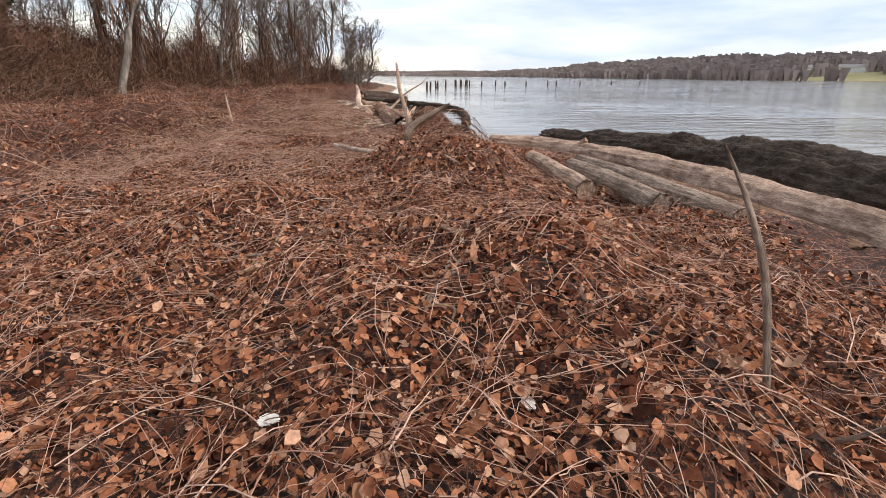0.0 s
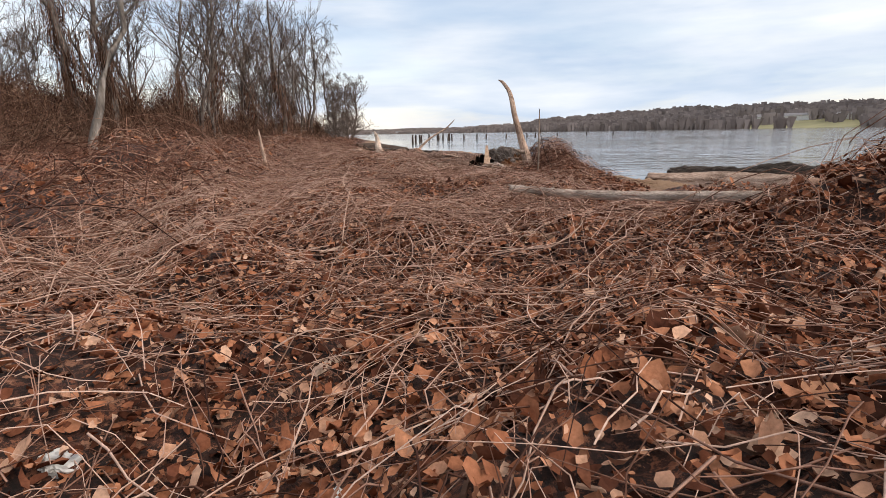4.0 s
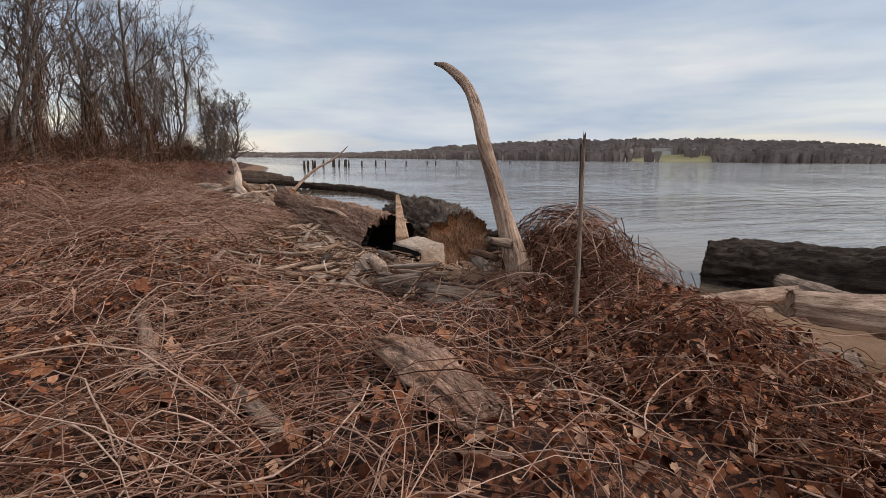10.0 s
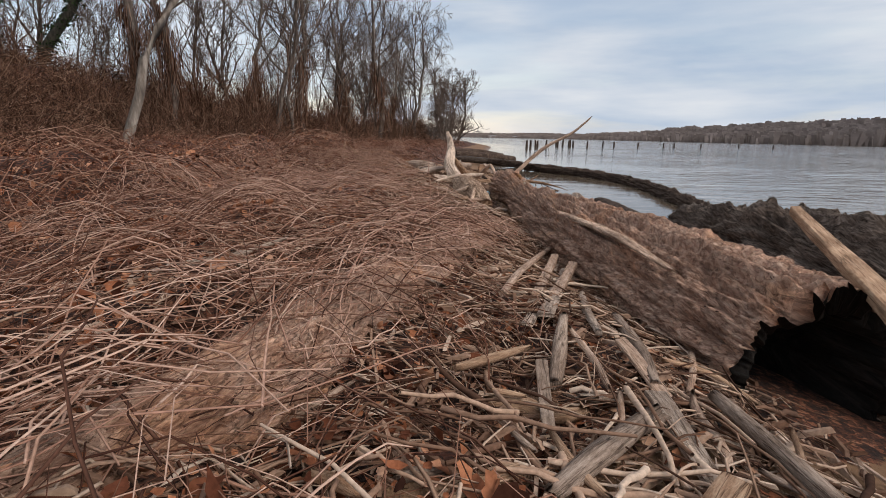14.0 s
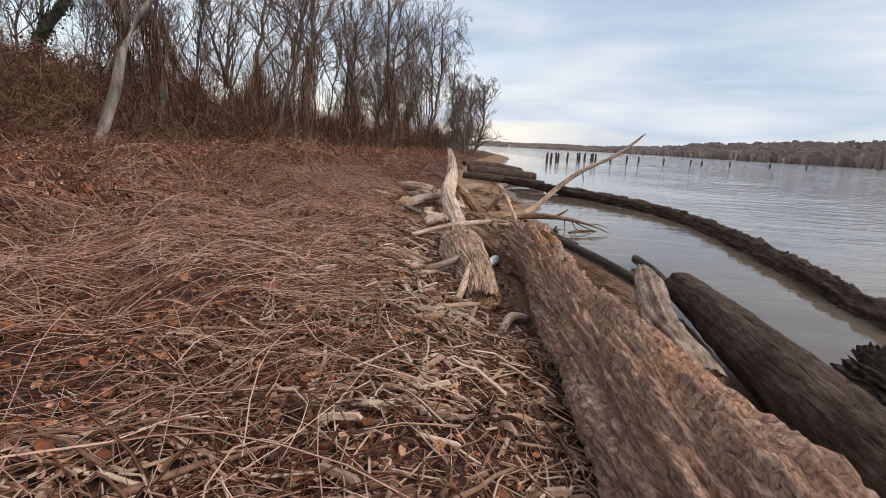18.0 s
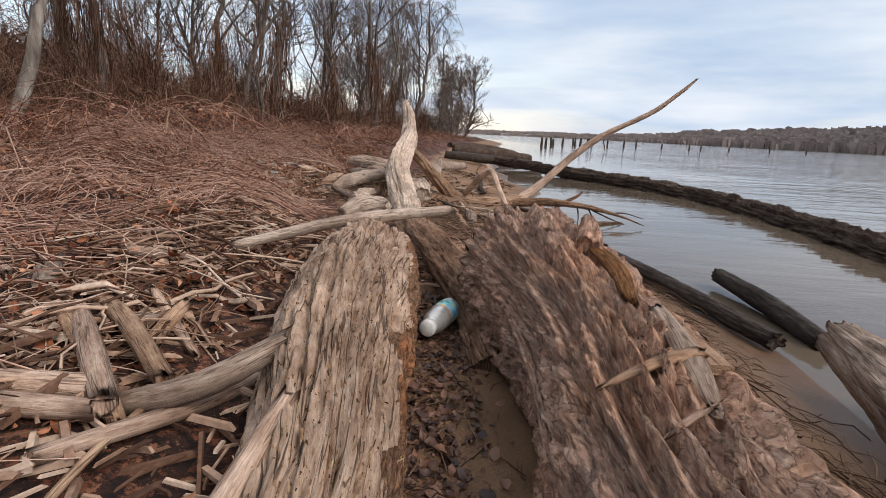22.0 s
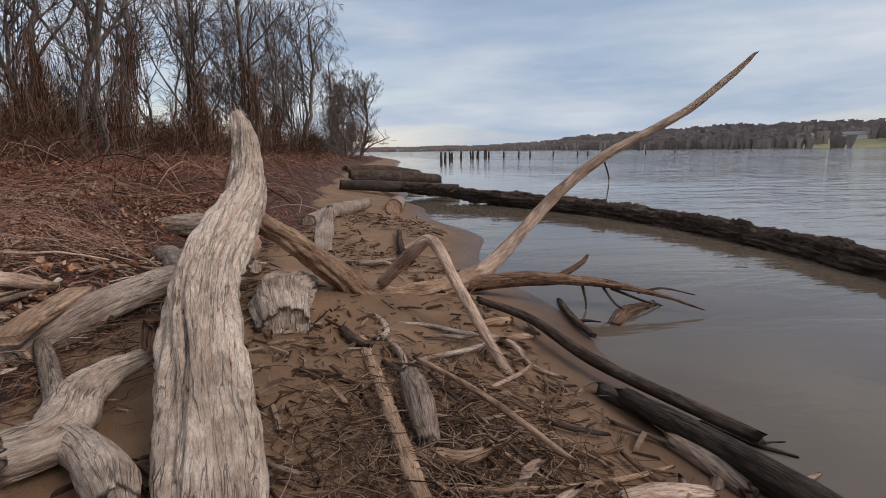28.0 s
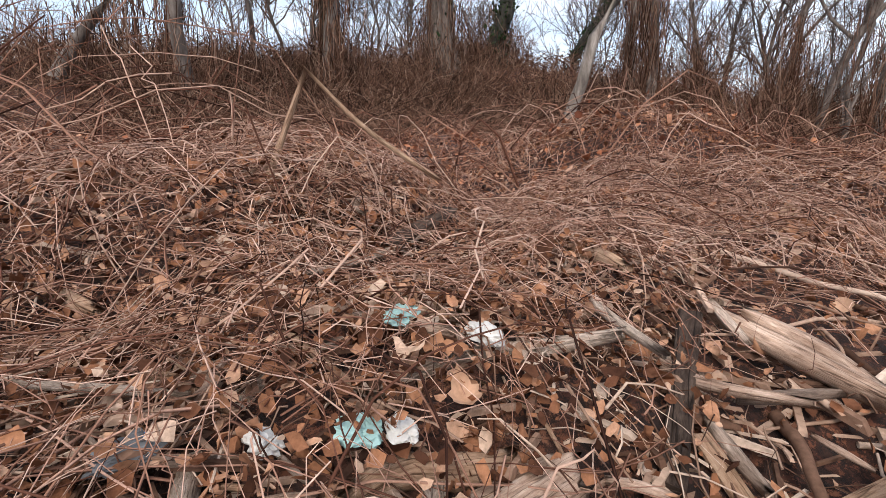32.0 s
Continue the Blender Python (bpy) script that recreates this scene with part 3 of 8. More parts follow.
def smooth(t):
    t = np.clip(t, 0, 1)
    return t * t * (3 - 2 * t)


def wobble(x, y):
    return 0.05 * np.sin(1.9 * x + 0.7 * y + 1) * np.cos(1.3 * y - 0.6 * x) + 0.03 * np.sin(4.1 * x - 2.2 * y) * np.cos(3.7 * y + 1.1 * x)


def height(x, y):
    x, y = np.asarray(x, float), np.asarray(y, float)
    s = np.interp(y, SHORE_Y, SHORE_X) + 0.12 * np.sin(1.7 * y) - x
    low = np.where(s > 0, 0.17 * s, 0.11 * s)
    low = np.clip(low, -1.2, 0.36)
    z = low + 0.24 * smooth((s - np.interp(y, [22.5, 24, 28, 30], [1.9, 2.75, 2.75, 2.2])) / 1.0)
    inland = smooth((s - 2.0) / 1.5)
    rough = 1 + 2.2 * smooth((-1.5 - x) / 4)
    z = z + inland * rough * wobble(x, y)
    z = z + smooth((s - 2.7) / 1.0) * (0.07 * np.sin(2.9 * x + 1.7 * np.sin(1.9 * y)) * np.sin(2.6 * y + 1.3 * np.sin(2.3 * x)) + 0.035 * np.sin(6.1 * x + 2 * np.sin(3.1 * y)) * np.cos(5.3 * y - 2 * np.sin(2.7 * x)))
    for mx, my, a, wx, wy in MOUNDS:
        z = z + a * np.exp(-(((x - mx) / wx) ** 2 + ((y - my) / wy) ** 2))
    t = np.interp(y, TREE_Y, TREE_X) - x
    heaps = np.sin(1.55 * x + 1.2 * np.sin(1.1 * y)) * np.sin(1.7 * y + 1.5 * np.sin(0.9 * x)) + 0.6 * np.sin(3.3 * x - 1.9 * y + 1.4 * np.sin(2.1 * y))
    z = z + 0.14 * heaps * smooth((-2.9 - x) / 1.8) * smooth((30 - x) / 5)
    z = z - 0.55 * np.exp(-((t + 1.8) / 2.6) ** 2) * smooth((y - 18) / 8)
    z = z + np.interp(y, [-60, 8, 30, 45, 70, 100], [2.2, 2.6, 4.2, 4.6, 1.2, 0.8]) * smooth((t - 0.5) / 11)
    return z


def ground_at(x, y):
    return float(height(x, y))


def spaced(inner, outer, step, growth=1.16):
    a = list(np.arange(inner[0], inner[1] + 1e-6, step))
    for sign, lim in ((1, outer[1]), (-1, outer[0])):
        d, p = step, a[-1] if sign > 0 else a[0]
        while (p < lim) if sign > 0 else (p > lim):
            d *= growth
            p += sign * d
            a.append(p)
        a.sort()
    return np.array(a)


def build_ground():
    xs, ys = spaced((-7, 5), (-1500, 1500), 0.085), spaced((-1, 34), (-700, 1600), 0.085)
    X, Y = np.meshgrid(xs, ys, indexing="ij")
    Z = height(X, Y)
    near = np.exp(-np.maximum(0, np.abs(X) - 7) / 4)
    jit = RNG.normal(0, 0.018, Z.shape) * near
    s = np.interp(Y, SHORE_Y, SHORE_X) + 0.12 * np.sin(1.7 * Y) - X
    Z = Z + jit * smooth((s - 1.8) / 1.0)
    nx, ny = X.shape
    i, j = np.meshgrid(np.arange(nx - 1), np.arange(ny - 1), indexing="ij")
    F = np.stack([i * ny + j, (i + 1) * ny + j, (i + 1) * ny + j + 1, i * ny + j + 1], -1).reshape(-1, 4)
    me = mesh_from("ground", np.stack([X, Y, Z], -1).reshape(-1, 3), F, GROUND)
    sand = me.attributes.new("sand", "FLOAT", "POINT")
    north = smooth((Y - 19.0) / 3) * 0.6 + 0.55 * smooth((Y - 24.0) / 0.8) * smooth((28.2 - Y) / 0.8) + 2.3 * smooth((Y - 12.2) / 0.6) * smooth((15.4 - Y) / 1.0) + 2.4 * smooth((Y - 9.3) / 0.8) * smooth((12.8 - Y) / 0.6)
    sand.data.foreach_set("value", (1 - smooth((s - 0.9 - north) / 1.1)).astype(np.float32).ravel())
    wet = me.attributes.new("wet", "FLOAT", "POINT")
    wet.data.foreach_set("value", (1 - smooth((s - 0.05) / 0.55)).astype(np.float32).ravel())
    return tagged(part("ground", me), "red-brown leafy river bank running down to wet sand", "ground", kind="structure")


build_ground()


def build_water():
    xs, ys = spaced((0, 9), (-1300, 1500), 0.35, 1.2), spaced((5, 40), (-700, 1600), 0.5, 1.2)
    X, Y = np.meshgrid(xs, ys, indexing="ij")
    nx, ny = X.shape
    i, j = np.meshgrid(np.arange(nx - 1), np.arange(ny - 1), indexing="ij")
    F = np.stack([i * ny + j, (i + 1) * ny + j, (i + 1) * ny + j + 1, i * ny + j + 1], -1).reshape(-1, 4)
    me = mesh_from("water", np.stack([X, Y, 0 * X], -1).reshape(-1, 3), F, WATER)
    s = X - np.interp(Y, SHORE_Y, SHORE_X)
    o = me.attributes.new("open", "FLOAT", "POINT")
    o.data.foreach_set("value", (0.10 + 0.90 * smooth((s - 1.5) / 10)).astype(np.float32).ravel())
    return tagged(part("water", me), "calm grey-brown tidal river with small ripples", "water", kind="structure")


build_water()

# ---- the far shore ----


def far_line(b):
    """Distance and ridge height of the far shore by bearing in degrees, clockwise from the walk."""
    d = np.interp(b, [-8, 0, 12, 18, 24, 35, 50, 62, 75, 110, 160], [1150, 1050, 900, 760, 560, 430, 390, 420, 640, 800, 900])
    h = np.interp(b, [-8, 0, 8, 14, 18, 24, 30, 38, 48, 56, 62, 66, 75, 160], [8, 9, 10, 10, 12, 16, 17.5, 18, 17.5, 16, 14, 9, 7, 6])
    return d, h


def far_height(b, u):
    """Ground height u metres behind the far waterline."""
    d, h = far_line(b)
    return -0.6 + (0.62 * h + 0.6) * smooth(u / 130) + 0.5 * np.sin(b * 0.9)


def polar(b, d):
    return np.sin(np.radians(b)) * d, np.cos(np.radians(b)) * d


def build_far_shore():
    b = np.linspace(-10, 165, 260)
    u = np.array([-4, 3, 20, 45, 80, 130, 260])
    Bm, U = np.meshgrid(b, u, indexing="ij")
    d, _ = far_line(Bm)
    X, Y = polar(Bm, d + U)
    Z = far_height(Bm, U)
    nx, ny = X.shape
    i, j = np.meshgrid(np.arange(nx - 1), np.arange(ny - 1), indexing="ij")
    F = np.stack([i * ny + j, (i + 1) * ny + j, (i + 1) * ny + j + 1, i * ny + j + 1], -1).reshape(-1, 4)
    field = plain("far_field_grass", (0.24, 0.22, 0.11), 0.95, 0.03, 0.3)
    me = mesh_from("far_shore", np.stack([X, Y, Z], -1).reshape(-1, 3), F, field)
    tagged(part("backdrop_far_shore", me), "low far bank with a pale green-brown field", "far shore", kind="structure")
    # bare woods as tufts of upright twigs, distance haze put into their colour
    n = 8000
    b = RNG.uniform(-9, 160, n)
    u = RNG.uniform(0, 1, n) ** 1.4 * 150
    gap = ((b > 40.5) & (b < 51)) & (u < 75) & (RNG.random(n) < 0.95)
    b, u = b[~gap], u[~gap]
    d, h = far_line(b)
    x, y = polar(b, d + u)
    z = far_height(b, u)
    tall = h * RNG.uniform(0.42, 0.62, len(b))
    k = 9
    bx = np.repeat(x, k) + RNG.normal(0, 2.2, len(b) * k)
    by = np.repeat(y, k) + RNG.normal(0, 2.2, len(b) * k)
    bz = np.repeat(z, k) - 0.5
    H = np.repeat(tall, k) * RNG.uniform(0.6, 1.1, len(b) * k)
    w = RNG.uniform(0.5, 1.5, len(b) * k)
    lean = RNG.normal(0, 0.9, (len(b) * k, 2))
    across = np.stack([np.cos(np.radians(np.repeat(b, k))), -np.sin(np.radians(np.repeat(b, k)))], -1)
    base = np.stack([bx, by, bz], -1)
    v = np.zeros((len(bx), 4, 3))
    v[:, 0], v[:, 1], v[:, 2], v[:, 3] = base, base, base, base
    v[:, 0, :2] -= across * w[:, None] * 0.6
    v[:, 1, :2] += across * w[:, None] * 0.6
    v[:, 2, :2] += across * w[:, None] * 1.6 + lean
    v[:, 3, :2] += lean - across * w[:, None] * 1.5
    v[:, 2, 2] += H * RNG.uniform(0.85, 1.05, len(H))
    v[:, 3, 2] += H
    F = np.arange(len(bx) * 4).reshape(-1, 4)
    me = mesh_from("far_woods", v.reshape(-1, 3), F, FARWOOD_HAZED, smooth=False)
    tagged(part("far_woods", me), "leafless brown woods along the far shore", "woods", kind="stuff")


build_far_shore()

wall_m, roof_m = plain("far_house_wall", (0.62, 0.6, 0.57), 0.8, 1.0, 0.1), plain("far_house_roof", (0.2, 0.19, 0.19), 0.8, 1.0, 0.2)


def box_mesh(name, lo, hi, mat, bevel=0.0):
    bm = bmesh.new()
    bmesh.ops.create_cube(bm, size=1)
    for v in bm.verts:
        v.co = [l + (c + 0.5) * (h - l) for c, l, h in zip(v.co, lo, hi)]
    if bevel:
        bmesh.ops.bevel(bm, geom=bm.edges[:], offset=bevel, segments=2, affect="EDGES")
    me = bpy.data.meshes.new(name)
    bm.to_mesh(me)
    bm.free()
    me.materials.append(mat)
    return me


def far_house(b, u, w, h):
    d, _ = far_line(b)
    x, y = polar(b, float(d) + u)
    z = float(far_height(np.array(b), np.array(float(u))))
    house = tagged(empty("house", pose(x, y, z, 0, 0, -b)), "small pale house with a grey roof far across the water", "house", "far houses")
    part("wall", box_mesh("wall", (-w / 2, -3, -0.5), (w / 2, 3, h), wall_m), house)
    bm = bmesh.new()
    p = [bm.verts.new(c) for c in ((-w / 2 - 0.4, -3.5, h), (w / 2 + 0.4, -3.5, h), (w / 2 + 0.4, 3.5, h), (-w / 2 - 0.4, 3.5, h), (-w / 2 - 0.4, 0, h + 2), (w / 2 + 0.4, 0, h + 2))]
    for f in ((0, 1, 5, 4), (2, 3, 4, 5), (0, 4, 3), (1, 2, 5), (3, 2, 1, 0)):
        bm.faces.new([p[k] for k in f])
    me = bpy.data.meshes.new("roof")
    bm.to_mesh(me)
    bm.free()
    me.materials.append(roof_m)
    part("roof", me, house)


for spec in ((3.5, 12, 14, 3.5), (6.0, 15, 9, 3.5), (43.0, 62, 12, 3.4), (46.2, 72, 20, 3.2), (49.2, 66, 12, 3.2)):
    far_house(*spec)

# ---- old pier stakes standing in the river ----
PIER = log_mesh("pier_stake", [(0, 0, -0.8, 0.17), (0.03, 0, 0.4, 0.16), (0.05, 0.02, 1.05, 0.12)], WOOD_WET, ring=10, step=0.2, jag=(0, 0.2), seed=3, crag=0)
first = tagged(part("pier_stake", PIER), "dark rotten pier stake standing in the river", "stake", "old pier stakes")
PIER_AT = [(9.0, 82, 1.1), (10.6, 88, 1.2), (11.2, 90, 0.9), (13.0, 93, 1.3), (15.4, 96, 1.4), (16.4, 97, 1.5), (17.2, 96, 1.2), (17.9, 98, 1.5), (18.6, 99, 1.1), (21, 99, 0.9), (25, 104, 1.1), (27, 104, 0.8), (33, 109, 0.6), (39, 112, 0.5), (41, 112, 0.6), (50, 120, 0.4), (60, 124, 0.4), (71, 130, 0.35), (15.9, 100, 1.2), (17.6, 103, 1.1)]
first.matrix_basis = pose(8.2, 80, 0, 0, 0, 30)
for k, (x, y, s) in enumerate(PIER_AT):
    copy_thing(first, pose(x, y, -0.4 + 0.35 * s, RNG.uniform(-5, 5), RNG.uniform(-5, 5), RNG.uniform(0, 360)))

# ---- the woods ----


def grow_tree(seed, tall, lean=(0.0, 0.0), spread=0.55, radius=0.3, bare_to=0.35, drooping=0.0, limbs=16, twig_min=0.016, depth=3, wild=0.24):
    """Lines of a bare tree in metres, base at 0: trunk and limbs, then twigs, each as (points, radii)."""
    rng = np.random.default_rng(seed)
    big, small = [], []
    n = 14
    t = np.linspace(0, 1, n)
    wob = np.cumsum(rng.normal(0, wild, (n, 2)), axis=0) * tall / 16
    trunk = np.stack([lean[0] * t * tall + wob[:, 0], lean[1] * t * tall + wob[:, 1], t * tall], -1)
    tr = radius * (1 - 0.86 * t ** 0.9) + 0.02
    tr[0] *= 1.35
    big.append((trunk, tr))

    def shoot(base, way, length, r, level):
        m = (6, 5, 4, 3)[level]
        pts, d, p = [base], way / np.linalg.norm(way), base
        for _ in range(m - 1):
            d = d + rng.normal(0, 0.16, 3) + np.array([0, 0, 0.10 - drooping * (0.22 if level else 0.12)])
            d /= np.linalg.norm(d)
            p = p + d * length / (m - 1)
            pts.append(p)
        pts = np.array(pts)
        rr = np.maximum(r * np.linspace(1, 0.3, m), twig_min * 0.6)
        (big if level == 0 else small).append((pts, rr))
        if level < depth:
            for _ in range((6, 4, 2)[level]):
                k = rng.uniform(0.25, 0.98) * (m - 1)
                i = int(k)
                q = pts[i] + (pts[min(i + 1, m - 1)] - pts[i]) * (k - i)
                side = rng.normal(0, 1, 3)
                along = pts[min(i + 1, m - 1)] - pts[max(i - 1, 0)]
                w = along / np.linalg.norm(along) * 0.75 + side * 0.5 + np.array([0, 0, 0.2 - drooping])
                shoot(q, w, length * rng.uniform(0.35, 0.6), max(r * 0.45, twig_min), level + 1)

    for _ in range(limbs):
        k = rng.uniform(bare_to, 1.0)
        i = min(int(k * (n - 1)), n - 2)
        q = trunk[i] + (trunk[i + 1] - trunk[i]) * (k * (n - 1) - i)
        a = rng.uniform(0, 2 * np.pi)
        w = np.array([math.cos(a) * spread, math.sin(a) * spread, rng.uniform(0.45, 1.0)])
        shoot(q, w, tall * rng.uniform(0.22, 0.42) * (1.15 - 0.5 * k), tr[i] * 0.5, 0)
    return big, small


def tube_mesh(name, lines, mat, sides):
    groups = {}
    for p, r in lines:
        groups.setdefault(len(p), []).append((p, r))
    Vs, Fs, at = [], [], 0
    for some in groups.values():
        V, F = tubes(np.array([p for p, _ in some]), np.array([r for _, r in some]), sides)
        Vs.append(V)
        Fs.append(F + at)
        at += len(V)
    return mesh_from(name, np.vstack(Vs), np.vstack(Fs), mat)


def ivy_mesh(lines, count, rng, upto=0.85, puff=0.55):
    """Small leaves clustered round trunk lines."""
    P = []
    for p, r in lines:
        k = rng.uniform(0, (len(p) - 1) * upto, count // len(lines))
        i = k.astype(int)
        q = p[i] + (p[np.minimum(i + 1, len(p) - 1)] - p[i]) * (k - i)[:, None]
        off = rng.normal(0, 1, (len(k), 3))
        off /= np.linalg.norm(off, axis=1, keepdims=True)
        P.append(q + off * (r[i] + puff * rng.random(len(k)) ** 2)[:, None])
    P = np.vstack(P)
    a = rng.normal(0, 1, (len(P), 3))
    b = rng.normal(0, 1, (len(P), 3))
    a /= np.linalg.norm(a, axis=1, keepdims=True)
    b /= np.linalg.norm(b, axis=1, keepdims=True)
    s = rng.uniform(0.07, 0.17, (len(P), 1))
    V = np.stack([P - a * s, P + b * s * 0.7, P + a * s, P - b * s * 0.7], 1).reshape(-1, 3)
    return mesh_from("ivy", V, np.arange(len(P) * 4).reshape(-1, 4), IVY, smooth=False)


def tree(seed, label, mat, ivy=0, hanging=0, vine_spread=0.75, **kw):
    big, small = grow_tree(seed, **kw)
    top = tagged(empty("tree"), label, "tree", "bare trees of the wood")
    part("trunk", tube_mesh("trunk", big, mat, 9), top)
    part("crown", tube_mesh("crown", small, TWIGS, 3), top, "bare grey-brown twigs")
    rng = np.random.default_rng(seed + 99)
    if ivy:
        part("ivy", ivy_mesh(big[:4], ivy, rng), top, "dark green ivy")
    if hanging:
        p, r = big[0]
        k = rng.uniform(0, 0.62, hanging) ** 1.3 * (len(p) - 1)
        i = k.astype(int)
        q = p[i] + rng.normal(0, vine_spread, (hanging, 3)) * [1, 1, 0.3]
        m = 6
        drop = np.minimum(q[:, 2], rng.uniform(0.8, 3.2, hanging))
        line = q[:, None] + np.cumsum(rng.normal(0, 0.07, (hanging, m, 3)), axis=1)
        line[:, :, 2] = q[:, None, 2] - drop[:, None] * np.linspace(0, 1, m)
        V, F = tubes(line, np.full((hanging, m), 0.011) * rng.uniform(0.6, 1.7, (hanging, 1)), 3)
        part("vines", mesh_from("vines", V, F, THICKET), top, "brown hanging vines")
    return top


def stand(ob, x, y, turn=0.0, size=1.0, sink=0.25):
    ob.matrix_basis = pose(x, y, ground_at(x, y) - sink, 0, 0, turn) @ Matrix.Scale(size, 4)
    return ob


KINDS = [
    tree(11, "tall leafless tree with grey bark and vines", BARK_GREY, hanging=160, tall=17, radius=0.2, limbs=20, bare_to=0.18, lean=(0.07, -0.05)),
    tree(12, "slender leafless tree at the edge of the wood", BARK_GREY, hanging=60, tall=15, radius=0.12, limbs=18, spread=0.45, bare_to=0.15, lean=(-0.08, 0.1)),
    tree(13, "crooked leafless tree hung with brown vines", BARK_GREY, hanging=340, tall=13, radius=0.17, lean=(0.2, 0.1), limbs=18, bare_to=0.15, wild=0.4),
    tree(15, "leafless tree deeper in the wood", BARK_GREY, tall=16, radius=0.17, limbs=20, depth=2, twig_min=0.024, bare_to=0.12),
    tree(16, "slim leafless tree deeper in the wood", BARK_GREY, tall=15, radius=0.13, limbs=18, depth=2, spread=0.5, twig_min=0.024, bare_to=0.1, lean=(0.1, 0.1)),
    tree(14, "thin leafless tree among the brush", BARK_GREY, tall=11, radius=0.09, limbs=18, spread=0.6, lean=(-0.14, 0.05), bare_to=0.08, wild=0.4),
]
SYCAMORE = tree(21, "leaning pale sycamore with bare branches", BARK_PALE, tall=21, radius=0.25, lean=(0.34, 0.29), limbs=13, bare_to=0.4)
IVIED = tree(22, "dark tree trunk thickly covered with green ivy", BARK_DARK, ivy=9000, tall=19, radius=0.5, limbs=12, bare_to=0.35)
IVIED_LEAN = tree(23, "leaning dark trunk covered with green ivy", BARK_DARK, ivy=9000, tall=20, radius=0.42, lean=(0.36, 0.24), limbs=12)
OAK = tree(24, "old broad tree wrapped in vines", BARK_GREY, ivy=2200, hanging=500, tall=22, radius=0.8, limbs=18, spread=0.8)
WEEPER = tree(25, "tree with drooping bare twigs beside the river", BARK_GREY, tall=15.5, radius=0.24, limbs=20, drooping=0.95, spread=0.5, bare_to=0.4)
BUSH = tree(26, "spreading bare bush leaning over the water", BARK_GREY, tall=8.5, radius=0.2, limbs=26, spread=1.1, bare_to=0.05, lean=(0.12, -0.05))
DEAD = tree(27, "tall trunk thickly wrapped in brown vines", BARK_GREY, hanging=620, vine_spread=0.36, tall=18, radius=0.28, limbs=9, bare_to=0.3)

stand(SYCAMORE, -17.4, 37.0)
stand(OAK, -26.0, 37.1, 40)
stand(IVIED, -27.3, 41.9, 80)
stand(IVIED_LEAN, -33.0, 51.5, 0)
copy_thing(IVIED, IVIED.matrix_basis.copy()).matrix_basis = pose(-37, 33, 3.4, 0, 0, 200) @ Matrix.Scale(0.95, 4)
stand(WEEPER, -6.6, 78, 10)
stand(BUSH, -0.9, 80, 0)
stand(DEAD, -9.6, 66, 0)


def more(ob, x, y, turn, size):
    c = copy_thing(ob, Matrix.Identity(4))
    return stand(c, x, y, turn, size)


more(BUSH, -3.2, 70, 120, 0.62)
more(BUSH, -1.5, 60, 250, 0.4)
more(BUSH, -2.6, 84, 200, 1.1)
more(BUSH, -3.6, 66, 30, 0.5)
more(BUSH, -1.6, 75, 300, 0.9)
more(BUSH, -2.4, 64, 80, 0.6)
more(WEEPER, -4.0, 92, 140, 0.9)
for base_tree in KINDS:
    stand(base_tree, -40 - 3 * KINDS.index(base_tree), 60 + 9 * KINDS.index(base_tree))
for k in range(30):
    f = (k + RNG.random()) / 30
    y = 30 + 62 * f
    edge = float(np.interp(y, TREE_Y, TREE_X))
    x = edge - 0.5 - 13 * RNG.random() ** 1.5
    if y < 47 and x > -36:
        x -= 16
    more(KINDS[(0, 5, 2, 1, 5, 3, 1)[(k * 3 + k // 7) % 7]], x, y, RNG.uniform(0, 360), RNG.uniform(0.55, 1.2))
for k in range(17):
    b = radians(-118 + 92 * (k + RNG.random()) / 17)
    d = RNG.uniform(38, 75)
    x, y = -2 + math.sin(b) * d, 25 + math.cos(b) * d
    if x > float(np.interp(y, TREE_Y, TREE_X)) - 9:
        x = float(np.interp(y, TREE_Y, TREE_X)) - RNG.uniform(9, 25)
    more(KINDS[3 + k % 2], x, y, RNG.uniform(0, 360), RNG.uniform(0.8, 1.15))
for x, y, turn, size in ((-18.6, 43.5, 40, 0.9), (-15.6, 49.5, 100, 0.75), (-13.3, 55.5, 200, 0.95), (-21.5, 47, 260, 1.05), (-11.6, 61.5, 310, 0.8), (-24.5, 30.5, 20, 1.0), (-8.3, 70, 150, 0.7), (-28.5, 24, 75, 0.95)):
    more(DEAD, x, y, turn, size)
# trees standing in front of the bank, seen at the end of the walk
more(KINDS[0], -22.5, 24.6, 30, 1.25)
more(KINDS[2], -26, 20, 90, 1.2)
more(KINDS[1], -33, 28, 10, 1.2)


def strands(x, y, top, lean, radius, m=6, rough=0.06, foot=0.0):
    """Upright or hanging stems from the ground at x, y up to the given heights."""
    n = len(x)
    u = np.linspace(0, 1, m)
    z = height(x, y)
    P = np.zeros((n, m, 3))
    way = RNG.normal(0, lean, (n, 2))
    P[:, :, 0] = x[:, None] + way[:, :1] * u ** 2 * top[:, None] * 0.6
    P[:, :, 1] = y[:, None] + way[:, 1:] * u ** 2 * top[:, None] * 0.6
    P[:, :, 2] = z[:, None] - 0.1 + foot + top[:, None] * (u - 0.42 * RNG.random((n, 1)) * u ** 3)
    P += np.cumsum(RNG.normal(0, rough, P.shape), axis=1) * [1, 1, 0.4]
    return tubes(P, RNG.uniform(*radius, (n, 1)) * np.linspace(1, 0.5, m), 3)


